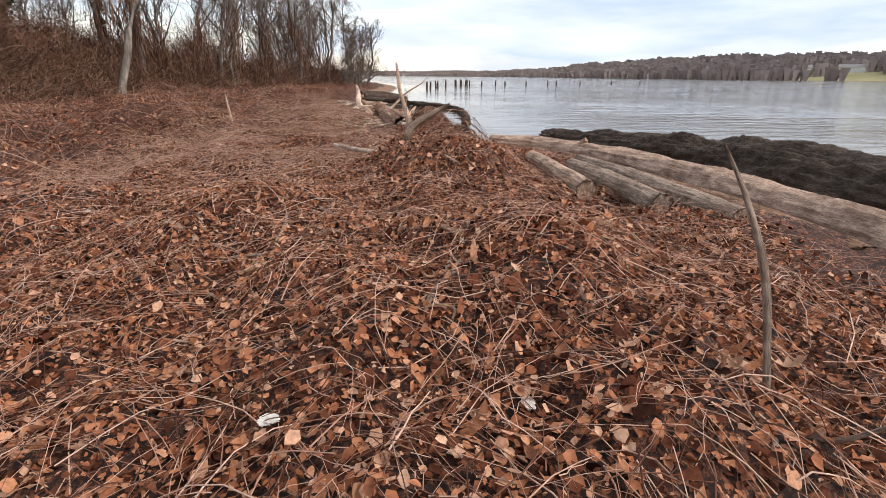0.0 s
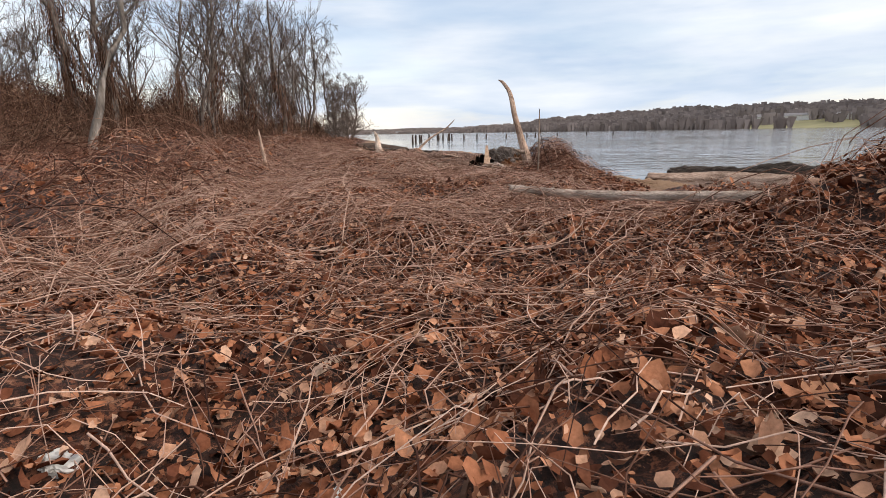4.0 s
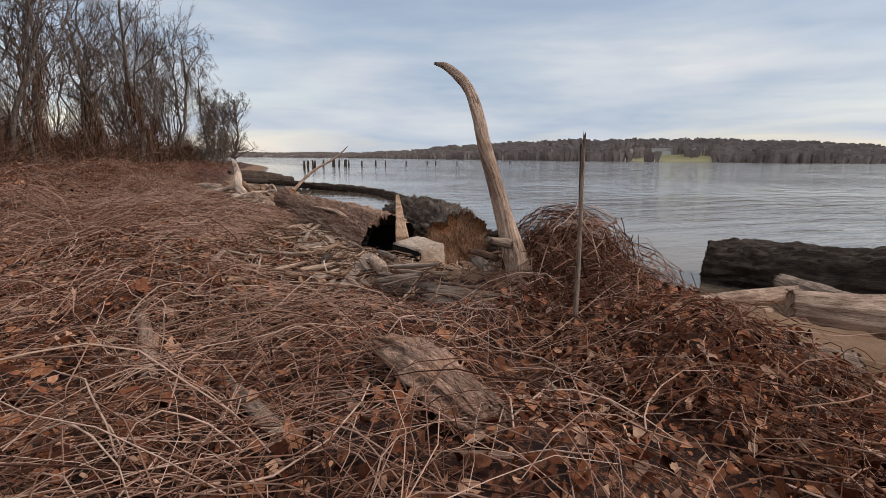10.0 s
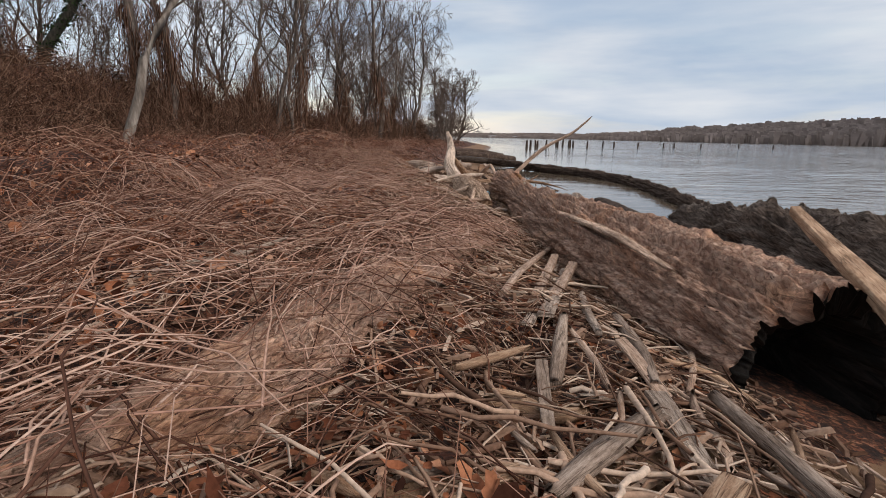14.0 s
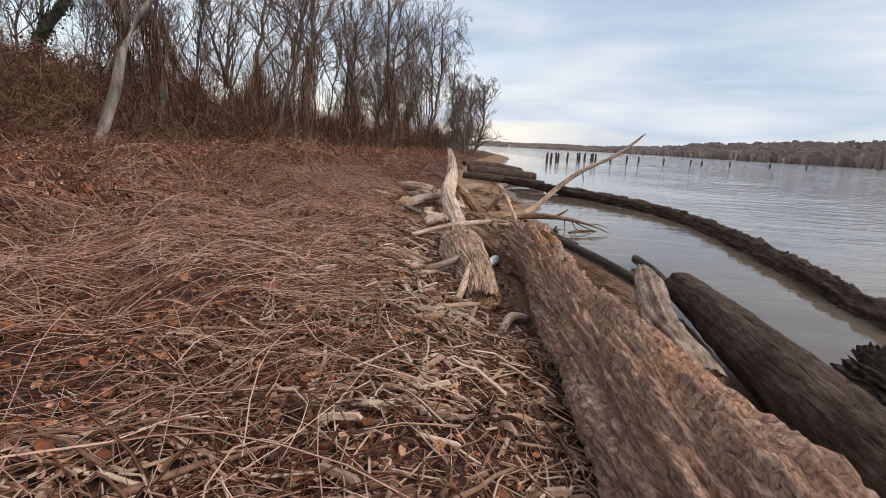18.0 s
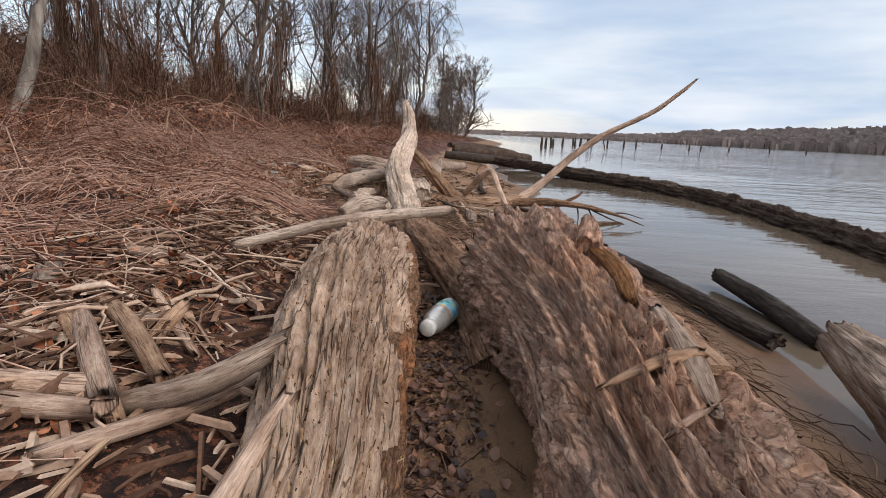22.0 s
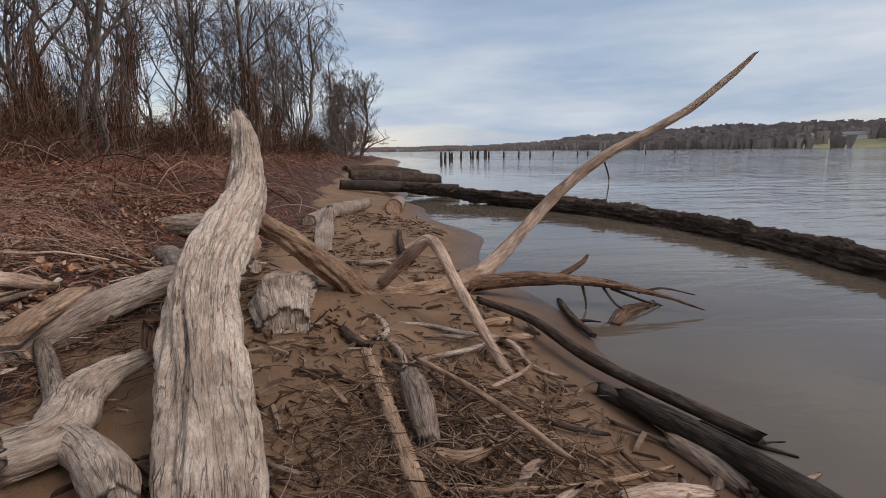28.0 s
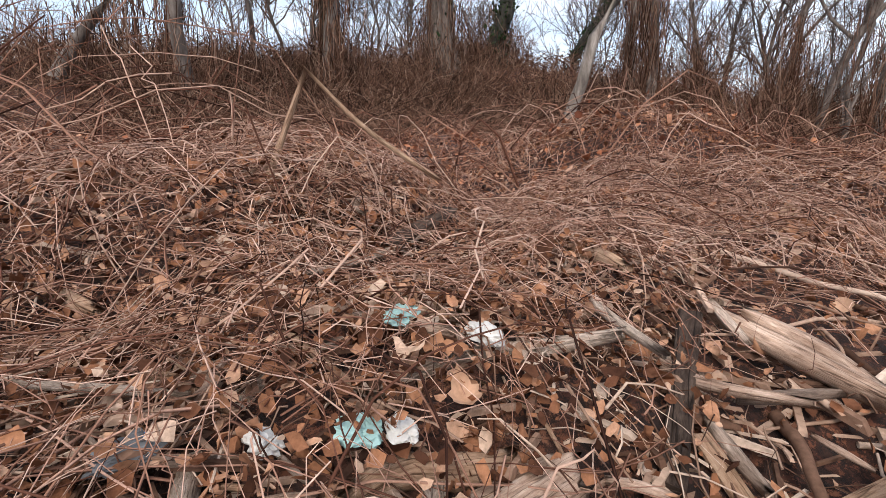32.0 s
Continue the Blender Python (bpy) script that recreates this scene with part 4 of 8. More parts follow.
def build_thicket():
    """Brush along the foot of the wood."""
    n = 13500
    y = RNG.uniform(4, 94, n)
    y = np.where(RNG.random(n) < 0.4, RNG.uniform(22, 50, n), y)
    edge = np.interp(y, TREE_Y, TREE_X)
    x = edge + 1.2 - np.abs(RNG.normal(0, 6.5, n))
    clump = 0.55 + 0.45 * np.sin(x * 1.3 + 2) * np.sin(y * 0.9) + 0.5 * np.sin(y * 0.37 + x * 0.2)
    top = RNG.uniform(0.9, 3.6, n) * np.clip(0.55 + 0.55 * clump, 0.35, 1.4) * np.interp(y, [44, 52], [0.55, 1.0])
    V, F = strands(x, y, top, 0.95, (0.009, 0.026), 6, 0.1)
    tagged(part("thicket", mesh_from("thicket", V, F, THICKET)), "dense brown thicket of brush at the foot of the wood", "thicket", kind="stuff")


build_thicket()


def vine_curtain(cx, cy, tall, wide, n):
    """Vines that hang from a smothered small tree down to the ground, as one ragged curtain."""
    a = RNG.uniform(0, 2 * np.pi, n)
    r = wide * np.sqrt(RNG.random(n))
    x, y = cx + r * np.cos(a), cy + r * np.sin(a)
    top = tall * (1.05 - 0.75 * (r / wide) ** 1.6) * RNG.uniform(0.55, 1.1, n)
    V, F = strands(x, y, np.maximum(top, 0.6), 0.36, (0.008, 0.022), 7, 0.14)
    m = n // 3
    k = RNG.integers(0, n, m)
    b = RNG.uniform(0, 2 * np.pi, m)
    u = np.linspace(0, 1, 6)
    L = RNG.uniform(0.8, 2.4, m)
    base = np.stack([x[k], y[k], height(x[k], y[k]) + top[k] * RNG.uniform(0.35, 0.95, m)], -1)
    P = base[:, None] + np.stack([np.cos(b)[:, None] * u * L[:, None] * 0.7, np.sin(b)[:, None] * u * L[:, None] * 0.7, (0.35 * u - 1.1 * u ** 2) * L[:, None]], -1)
    P += np.cumsum(RNG.normal(0, 0.05, P.shape), axis=1)
    V2, F2 = tubes(P, RNG.uniform(0.006, 0.014, (m, 1)) * np.linspace(1, 0.5, 6), 3)
    me = mesh_from("vine_curtain", np.vstack([V, V2]), np.vstack([F, F2 + len(V)]), THICKET)
    return tagged(part("vine_curtain", me), "ragged curtain of brown vines over a smothered small tree", "vines", "vine curtains of the wood", kind="stuff")


for k in range(44):
    y = 24 + 66 * (k + RNG.random()) / 44
    edge = float(np.interp(y, TREE_Y, TREE_X))
    back = 6.5 * RNG.random() ** 1.3
    vine_curtain(edge - 0.3 - back, y, min(RNG.choice([2.2, 3.0, 4.0, 5.0, 7.0, 9.0]) * RNG.uniform(0.8, 1.1), float(np.interp(y, [44, 50], [2.6, 10]))), RNG.uniform(0.9, 2.1), 300)
for x, y, tall, wide in ((-24.5, 26.5, 5.5, 2.6), (-27.5, 20, 5, 3), (-23.5, 33, 4.5, 2.4), (-29, 13, 5, 3), (-21.5, 36, 3.6, 1.8), (-26, 38.5, 5.5, 2.2), (-19.5, 41, 4.5, 2.2), (-31, 5, 5, 3.2)):
    vine_curtain(x, y, tall * 0.62, wide, 420)


for x, y, tall, wide in ((-26, 37.1, 5.2, 1.9), (-22.5, 24.6, 3.8, 1.5), (-27.3, 41.9, 4.5, 1.7), (-24.5, 30.5, 3.6, 1.5), (-18.6, 43.5, 4.2, 1.4)):
    vine_curtain(x, y, tall, wide, 520)


def build_bank_brush():
    """Low dark brush on the bank behind the first trees."""
    n = 7500
    y = RNG.uniform(6, 54, n)
    x = np.interp(y, TREE_Y, TREE_X) - RNG.uniform(2.5, 17, n)
    top = RNG.uniform(0.5, 2.0, n) * (0.8 + 0.4 * np.sin(x * 0.9) * np.sin(y * 0.7))
    V, F = strands(x, y, top, 1.3, (0.008, 0.022), 5, 0.14)
    tagged(part("brush", mesh_from("brush", V, F, THICKET)), "low dark brush on the bank in the wood", "brush", kind="stuff")


build_bank_brush()


def build_back_wood():
    """Pale haze of thin stems deep in the wood."""
    n = 3600
    b = np.radians(RNG.uniform(-125, -2, n))
    d = RNG.uniform(48, 105, n)
    x, y = -2 + np.sin(b) * d, 24 + np.cos(b) * d
    keep = x < np.interp(y, TREE_Y, TREE_X) - 7
    x, y = x[keep], y[keep]
    top = RNG.uniform(2, 7, len(x)) * (0.75 + 0.3 * np.sin(x * 0.31) * np.cos(y * 0.23))
    top = top * np.interp(y, [40, 60], [0.3, 1.0])
    V, F = strands(x, y, top, 0.25, (0.015, 0.06), 5, 0.22)
    tagged(part("back_wood", mesh_from("back_wood", V, F, TWIGS)), "grey-brown saplings and brush deep in the wood", "brush", kind="stuff")


build_back_wood()


def build_fence():
    """Green slatted fence on top of the bank behind the wood."""
    green = plain("green_fence_paint", (0.05, 0.16, 0.10), 0.6)
    grey = plain("grey_fence_paint", (0.35, 0.37, 0.36), 0.6)
    slat = box_mesh("slat", (-0.05, -0.02, 0), (0.05, 0.02, 1.7), green, 0.006)
    slat2 = box_mesh("slat", (-0.03, -0.02, 0), (0.03, 0.02, 1.7), grey, 0.006)
    rail = box_mesh("rail", (0, -0.03, 0), (7.9, 0.03, 0.08), green, 0.006)
    for name, x0, y0, x1, y1, me, gap in (("green", -49.5, 7, -47, 19, slat, 0.16), ("grey", -42, 37, -34, 53.5, slat2, 0.22)):
        z = max(ground_at(x0, y0), ground_at(x1, y1))
        way = Vector((x1 - x0, y1 - y0, 0))
        length = way.length
        f = tagged(empty("fence", pose(x0, y0, z - 0.15, 0, 0, math.degrees(math.atan2(way.y, way.x)))), name + " slatted fence on the bank behind the wood", "fence")
        for k in range(int(length / gap)):
            part("slat", me, f, at=pose(k * gap, 0, 0))
        for h in (0.35, 1.3):
            for q in range(int(length / 7.9)):
                part("rail", rail, f, at=pose(q * 7.9, 0.05, h))


build_fence()

# ---- driftwood logs ----


def driftlog(label, pts, mat, name="driftwood_log", **kw):
    return tagged(part(name, log_mesh(name, pts, mat, **kw)), label, "log")


def branch_part(owner, name, pts, mat, label="", **kw):
    kw.setdefault("ring", 9)
    kw.setdefault("step", 0.05)
    return part(name, log_mesh(name, pts, mat, **kw), owner, label)


# by the start of the walk
driftlog("huge dark water-soaked log lying in the shallows", [(4.9, 13.95, 0.16, 0.34), (5.6, 12.6, 0.2, 0.42), (6.8, 9.6, 0.26, 0.55), (7.1, 6.8, 0.3, 0.62), (7.0, 3.2, 0.28, 0.5)], WOOD_WET, ring=90, step=0.05, rough=0.16, lump=0.16, flake=0.03, crag=0.03, seed=1)
lb = driftlog("long pale bleached trunk lying along the bank", [(2.75, 11.6, 0.52, 0.14), (3.7, 10.6, 0.5, 0.19), (4.6, 8.0, 0.5, 0.24), (4.95, 5.2, 0.46, 0.27), (4.95, 2.2, 0.42, 0.28)], WOOD_PALE, ring=20, step=0.08, lump=0.14, seed=2)
branch_part(lb, "branch_stub", [(4.05, 9.6, 0.6, 0.07), (4.15, 9.4, 0.78, 0.05)], WOOD_PALE, "broken branch stub")
driftlog("short pale log with a split end", [(2.35, 7.3, 0.82, 0.08), (2.3, 6.2, 0.82, 0.11), (2.25, 4.95, 0.80, 0.12)], WOOD_PALE, seed=3)
driftlog("short grey log leaning on the pile", [(2.72, 6.6, 0.80, 0.09), (2.75, 5.5, 0.79, 0.12), (2.8, 4.4, 0.76, 0.12)], WOOD_GREY, seed=4)
driftlog("grey weathered log in the driftwood pile", [(3.1, 7.2, 0.74, 0.1), (3.3, 5.5, 0.73, 0.12), (3.4, 4.0, 0.70, 0.12)], WOOD_GREY, seed=5)
driftlog("split half log with dark grain", [(3.9, 7.4, 0.52, 0.13), (4.2, 5.3, 0.52, 0.16), (4.1, 3.4, 0.54, 0.15)], WOOD_BROWN, flat=0.6, seed=6)
driftlog("curved root stub rising from the leaf mound", [(0.30, 4.96, 1.38, 0.034), (0.36, 4.94, 1.50, 0.034), (0.52, 4.93, 1.60, 0.03), (0.72, 4.9, 1.71, 0.012)], WOOD_GREY, name="root_stub", seed=7)
st = driftlog("crooked upright dead stick standing in the leaves", [(1.34, 1.24, 0.72, 0.017), (1.3, 1.28, 1.05, 0.013), (1.26, 1.33, 1.35, 0.0135), (1.2, 1.4, 1.58, 0.010), (1.12, 1.45, 1.76, 0.005)], WOOD_GREY, name="upright_stick", step=0.04, ring=10, seed=8)
branch_part(st, "twig", [(1.33, 1.25, 0.83, 0.014), (1.42, 1.1, 0.86, 0.011), (1.55, 1.02, 0.98, 0.006)], WOOD_GREY)
branch_part(st, "twig", [(1.33, 1.25, 0.8, 0.014), (1.2, 1.08, 0.9, 0.01), (1.1, 0.98, 0.88, 0.006)], WOOD_GREY)
driftlog("white peeled straight pole lying on the leaves", [(-0.72, 8.66, 0.84, 0.036), (-0.25, 7.95, 0.84, 0.04), (0.55, 6.75, 0.93, 0.045)], WOOD_BLEACH, name="peeled_pole", ring=12, lump=0.05, rough=0.06, seed=9)
driftlog("pale broken log in the driftwood pile", [(1.0, 10.5, 0.52, 0.07), (1.6, 10.75, 0.5, 0.1), (2.3, 10.4, 0.45, 0.11)], WOOD_BLEACH, seed=10)
driftlog("pale forked log in the driftwood pile", [(1.45, 10.9, 0.5, 0.08), (2.0, 10.2, 0.48, 0.11), (2.5, 9.2, 0.46, 0.1)], WOOD_PALE, seed=11)
driftlog("thin dead branch standing in the brambles", [(-3.68, 13.65, 0.45, 0.035), (-3.72, 13.62, 1.0, 0.03), (-3.77, 13.62, 1.5, 0.012)], WOOD_PALE, name="dead_branch", ring=9, step=0.06, seed=12)

# round the upturned root
tusk = driftlog("smooth curved root rising like a tusk from an upturned root mass", [(0.88, 12.1, 0.4, 0.13), (0.83, 12.2, 0.80, 0.092), (0.75, 12.25, 1.12, 0.064), (0.665, 12.28, 1.42, 0.05), (0.61, 12.318, 1.64, 0.046), (0.585, 12.405, 1.89, 0.042), (0.575, 12.55, 2.06, 0.037), (0.57, 12.85, 2.22, 0.028), (0.57, 13.1, 2.29, 0.010)], WOOD_PALE, name="tusk_root", ring=48, step=0.025, rough=0.07, lump=0.16, crag=0.003, seed=13)
branch_part(tusk, "branch_stub", [(0.76, 12.2, 1.02, 0.04), (0.58, 12.2, 1.06, 0.02)], WOOD_GREY)
driftlog("grey log with a tapered end running under the vines", [(0.0, 13.1, 0.60, 0.06), (0.35, 12.5, 0.60, 0.11), (0.75, 11.85, 0.59, 0.15), (1.25, 11.25, 0.54, 0.18), (1.8, 10.7, 0.47, 0.2)], WOOD_GREY, ring=28, step=0.04, rough=0.22, lump=0.2, flake=0.008, seed=14)
driftlog("upturned dark root mass wrapped in vines", [(1.2, 12.0, 0.35, 0.36), (1.32, 12.3, 0.72, 0.3), (1.4, 12.45, 0.98, 0.18)], WOOD_BARK, name="root_mass", ring=30, step=0.05, rough=0.4, lump=0.4, jag=(0, 0.12), seed=15)
driftlog("broken slab of red-brown rotted wood", [(-0.36, 11.4, 0.80, 0.06), (-0.29, 11.05, 0.82, 0.12), (-0.20, 10.7, 0.75, 0.09)], ROT_BROWN, name="wood_slab", ring=48, step=0.025, flat=0.5, jag=(0.12, 0.2), rough=0.35, lump=0.3, flake=0.02, seed=16)
driftlog("thin straight sapling stem standing among vines", [(0.68, 11.42, 0.4, 0.017), (0.7, 11.44, 1.0, 0.013), (0.7, 11.45, 1.69, 0.007)], WOOD_GREY, name="sapling_stem", ring=8, step=0.1, seed=17)
driftlog("dark dry bramble shoot hooked over at its top", [(0.72, 11.5, 1.66, 0.004), (0.78, 11.55, 1.3, 0.006), (0.95, 11.7, 0.95, 0.006), (1.2, 11.8, 0.6, 0.007)], WOOD_BARK, name="bramble_shoot", ring=6, step=0.05, seed=18)
driftlog("pale log end lying at the water's edge", [(2.15, 12.8, 0.17, 0.07), (2.9, 12.55, 0.16, 0.09), (3.6, 12.25, 0.15, 0.09)], WOOD_PALE, seed=19)
driftlog("long pale log half in the water", [(2.45, 12.66, 0.24, 0.06), (3.2, 12.5, 0.27, 0.08), (4.05, 12.3, 0.3, 0.09)], WOOD_PALE, seed=20)
driftlog("grey mossy log end by the dark log", [(4.5, 12.75, 0.28, 0.09), (4.35, 12.1, 0.24, 0.12), (4.15, 11.4, 0.2, 0.12)], WOOD_GREY, seed=21)
driftlog("small bleached forked branch on the sand", [(3.2, 12.15, 0.2, 0.05), (2.8, 11.6, 0.28, 0.06), (2.35, 11.05, 0.3, 0.05)], WOOD_BLEACH, seed=22)
driftlog("white cut branch standing in the leaves", [(1.48, 10.75, 0.6, 0.03), (1.15, 10.5, 0.66, 0.035), (0.9, 10.35, 0.5, 0.03)], WOOD_BLEACH, seed=23)
driftlog("pale broken log end by the path", [(0.75, 10.32, 0.52, 0.04), (1.2, 10.25, 0.55, 0.05), (1.7, 10.1, 0.5, 0.05)], WOOD_BLEACH, seed=24)

# the hollow log, the big stump log and the beam
driftlog("massive dark log with a rotted orange-brown end face", [(1.76, 15.22, 0.43, 0.47), (1.85, 16.1, 0.47, 0.50), (2.05, 17.6, 0.42, 0.46), (2.22, 19.2, 0.32, 0.36), (2.4, 20.2, 0.22, 0.2)], WOOD_CRAG, ring=130, step=0.03, rough=0.2, lump=0.22, jag=(0.07, 0.1), flake=0.05, cap=ROT_SIDE, crag=0.03, seed=25)
driftlog("dark wet log end in the water beside the stump", [(2.5, 16.8, 0.2, 0.2), (2.85, 16.3, 0.2, 0.22), (3.15, 15.9, 0.16, 0.14)], WOOD_WET, rough=0.2, seed=26)


def flake_part(owner, me, y0, y1, lo, hi, n, mat, label, seed=0, size=1.0):
    """Torn flakes that stick to the surface of a rotted log and follow its grain, joined as one part; lo and hi bound the slope."""
    rng = np.random.default_rng(seed)
    co = np.array([v.co for v in me.vertices])
    quad = np.array([p.vertices[:] for p in me.polygons if len(p.vertices) == 4 and p.material_index != 1])
    v = co[quad]
    N = np.cross(v[:, 2] - v[:, 0], v[:, 3] - v[:, 1])
    N /= np.linalg.norm(N, axis=1, keepdims=True) + 1e-9
    mid = v.mean(1)
    ok = np.where((mid[:, 1] > y0) & (mid[:, 1] < y1) & (N[:, 2] > lo) & (N[:, 2] < hi))[0]
    i = rng.choice(ok, n)
    D = v[i, 3] - v[i, 0]
    D /= np.linalg.norm(D, axis=1, keepdims=True)
    N = N[i]
    S = np.cross(N, D)
    a = rng.normal(0, 0.15, (n, 1))
    D, S = D * np.cos(a) + S * np.sin(a), S * np.cos(a) - D * np.sin(a)
    L, w, h = rng.uniform(0.005, 0.026, (n, 1)) * size, rng.uniform(0.0006, 0.0024, (n, 1)) * size, rng.uniform(0.0005, 0.0014, (n, 1)) * size
    u, t = rng.random((n, 1)), rng.random((n, 1))
    q = v[i]
    c = (q[:, 0] * (1 - u) + q[:, 1] * u) * (1 - t) + (q[:, 3] * (1 - u) + q[:, 2] * u) * t + N * rng.uniform(0.0, 0.002, (n, 1))
    tilt = rng.normal(0, 0.22, (n, 1))
    V = np.zeros((n, 8, 3))
    k = 0
    for sx in (-1, 1):
        for sy, sz in ((-1, -1), (1, -1), (0.7, 1), (-0.7, 1)):
            V[:, k] = c + D * sx * L / 2 * rng.uniform(0.6, 1.1, (n, 1)) + S * sy * w * rng.uniform(0.15, 1.1, (n, 1)) + N * (sz * h + sx * tilt * L / 2)
            k += 1
    b = (np.arange(n) * 8)[:, None]
    F = np.concatenate([b + q for q in ([0, 1, 2, 3], [7, 6, 5, 4], [0, 4, 5, 1], [1, 5, 6, 2], [2, 6, 7, 3], [3, 7, 4, 0])], 0)
    ob = part("rotted_crust", mesh_from("rotted_crust", V.reshape(-1, 3), F, mat, smooth=False), owner, label)
    ob["kind"] = "stuff"
    return ob


def hollow_log():
    """Long rotted log: a hollow near end, deep ridges, a broken ragged top edge."""
    ring, pts = 250, np.array([(0.88, 15.42, 0.42, 0.39), (0.73, 16.4, 0.44, 0.38), (0.54, 18.0, 0.46, 0.34), (0.445, 19.6, 0.46, 0.265), (0.37, 20.7, 0.48, 0.215), (0.38, 21.25, 0.51, 0.222), (0.30, 21.78, 0.52, 0.265), (0.22, 22.16, 0.52, 0.27)])
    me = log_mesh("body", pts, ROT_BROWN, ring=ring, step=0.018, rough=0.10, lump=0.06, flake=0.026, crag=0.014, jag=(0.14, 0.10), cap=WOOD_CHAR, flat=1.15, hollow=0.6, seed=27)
    top = tagged(empty("hollow_log", pose(0, 0, 0)), "long rotted brown log with ragged ridges and a hollow end", "log")
    part("body", me, top)
    branch_part(top, "ragged_ridge", [(0.47, 15.9, 0.78, 0.02), (0.42, 16.6, 0.80, 0.04), (0.36, 17.4, 0.77, 0.04), (0.32, 18.2, 0.72, 0.02)], WOOD_PALE, "pale splintered ridge", rough=0.5, flat=0.5, jag=(0.1, 0.1), ring=12, seed=28)
    branch_part(top, "splinter", [(0.36, 21.56, 0.785, 0.045), (0.385, 21.68, 0.825, 0.038), (0.39, 21.74, 0.86, 0.022)], ROT_BROWN, "knob of old wood", jag=(0, 0.004), rough=0.3, lump=0.5, ring=16, step=0.02, seed=31)
    branch_part(top, "splinter", [(0.24, 21.7, 0.80, 0.03), (0.25, 21.78, 0.84, 0.028), (0.25, 21.85, 0.845, 0.02)], ROT_BROWN, "small knob of old wood", jag=(0, 0.004), rough=0.3, lump=0.4, ring=14, step=0.02, seed=32)
    branch_part(top, "splinter", [(0.38, 21.2, 0.755, 0.016), (0.40, 21.4, 0.775, 0.03), (0.37, 21.66, 0.80, 0.02)], WOOD_ROT, "orange rotted slab", rough=0.3, flat=0.5, ring=14, step=0.03, seed=30)
    branch_part(top, "splinter", [(0.39, 20.8, 0.715, 0.014), (0.42, 20.98, 0.73, 0.03), (0.44, 21.2, 0.745, 0.02)], WOOD_GREY, "grey slab", flat=0.4, ring=12, seed=33)
    branch_part(top, "splinter", [(0.24, 20.9, 0.69, 0.006), (0.34, 20.93, 0.73, 0.014), (0.44, 20.98, 0.735, 0.018)], WOOD_TAN, "tan splinter", flat=0.6, ring=10, step=0.03, seed=34)
    branch_part(top, "splinter", [(0.30, 20.75, 0.70, 0.004), (0.335, 20.77, 0.715, 0.006), (0.37, 20.78, 0.735, 0.003)], WOOD_PALE, "pale sliver", ring=7, step=0.02, seed=35)
    branch_part(top, "root_rib", [(0.06, 22.05, 0.60, 0.010), (0.10, 21.7, 0.60, 0.014), (0.14, 21.4, 0.59, 0.014), (0.16, 21.2, 0.57, 0.013), (0.165, 21.05, 0.55, 0.013), (0.17, 20.75, 0.51, 0.009)], ROT_BROWN, "smooth rib of harder wood", ring=20, step=0.015, rough=0.25, lump=0.3, flat=1.2, crag=0.004, seed=36)
    flake_part(top, me, 19.4, 22.3, -0.6, 1.1, 8000, FLAKE_BROWN, "pinkish-brown flakes of torn rotted wood", seed=5)
    flake_part(top, me, 15.4, 19.4, -0.2, 1.1, 3000, FLAKE_BROWN, "brown flakes of torn rotted wood", seed=6, size=1.8)
    return top


hollow_log()
driftlog("low gnarled root log between the two big logs", [(0.16, 21.6, 0.30, 0.13), (0.0, 22.3, 0.36, 0.14), (-0.3, 23.2, 0.4, 0.15), (-0.5, 24.0, 0.36, 0.13)], WOOD_BROWN, ring=40, step=0.03, rough=0.24, flake=0.012, seed=33)
PALE_LINE = np.array([(-0.215, 20.42, 0.43, 0.13), (-0.235, 20.75, 0.46, 0.15), (-0.325, 21.2, 0.49, 0.195), (-0.405, 21.7, 0.51, 0.23), (-0.47, 22.3, 0.49, 0.22), (-0.53, 22.75, 0.46, 0.15)])
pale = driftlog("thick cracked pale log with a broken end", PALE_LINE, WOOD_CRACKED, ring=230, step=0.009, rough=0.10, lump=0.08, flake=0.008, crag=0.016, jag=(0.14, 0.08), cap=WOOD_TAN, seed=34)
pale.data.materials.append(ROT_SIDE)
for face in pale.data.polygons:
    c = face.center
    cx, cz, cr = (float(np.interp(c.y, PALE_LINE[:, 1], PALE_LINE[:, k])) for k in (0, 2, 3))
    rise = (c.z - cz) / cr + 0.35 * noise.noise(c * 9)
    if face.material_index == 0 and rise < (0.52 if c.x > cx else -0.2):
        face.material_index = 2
flake_part(pale, pale.data, 20.3, 22.8, -0.9, 0.42, 9000, FLAKE_PALE, "orange-brown flakes of crumbling wood", seed=7)
driftlog("smooth dark round log lying on the shore", [(1.88, 22.05, 0.25, 0.16), (1.74, 20.8, 0.28, 0.2), (1.58, 19.4, 0.31, 0.21), (1.42, 18.0, 0.33, 0.2)], WOOD_BARK, ring=24, step=0.07, rough=0.06, lump=0.08, seed=35)
driftlog("grey twisted root with a curled rim", [(1.42, 21.9, 0.42, 0.08), (1.3, 21.3, 0.38, 0.13), (1.14, 20.5, 0.32, 0.14), (1.1, 19.7, 0.28, 0.11)], WOOD_GREY, ring=20, step=0.05, rough=0.25, lump=0.2, seed=36)


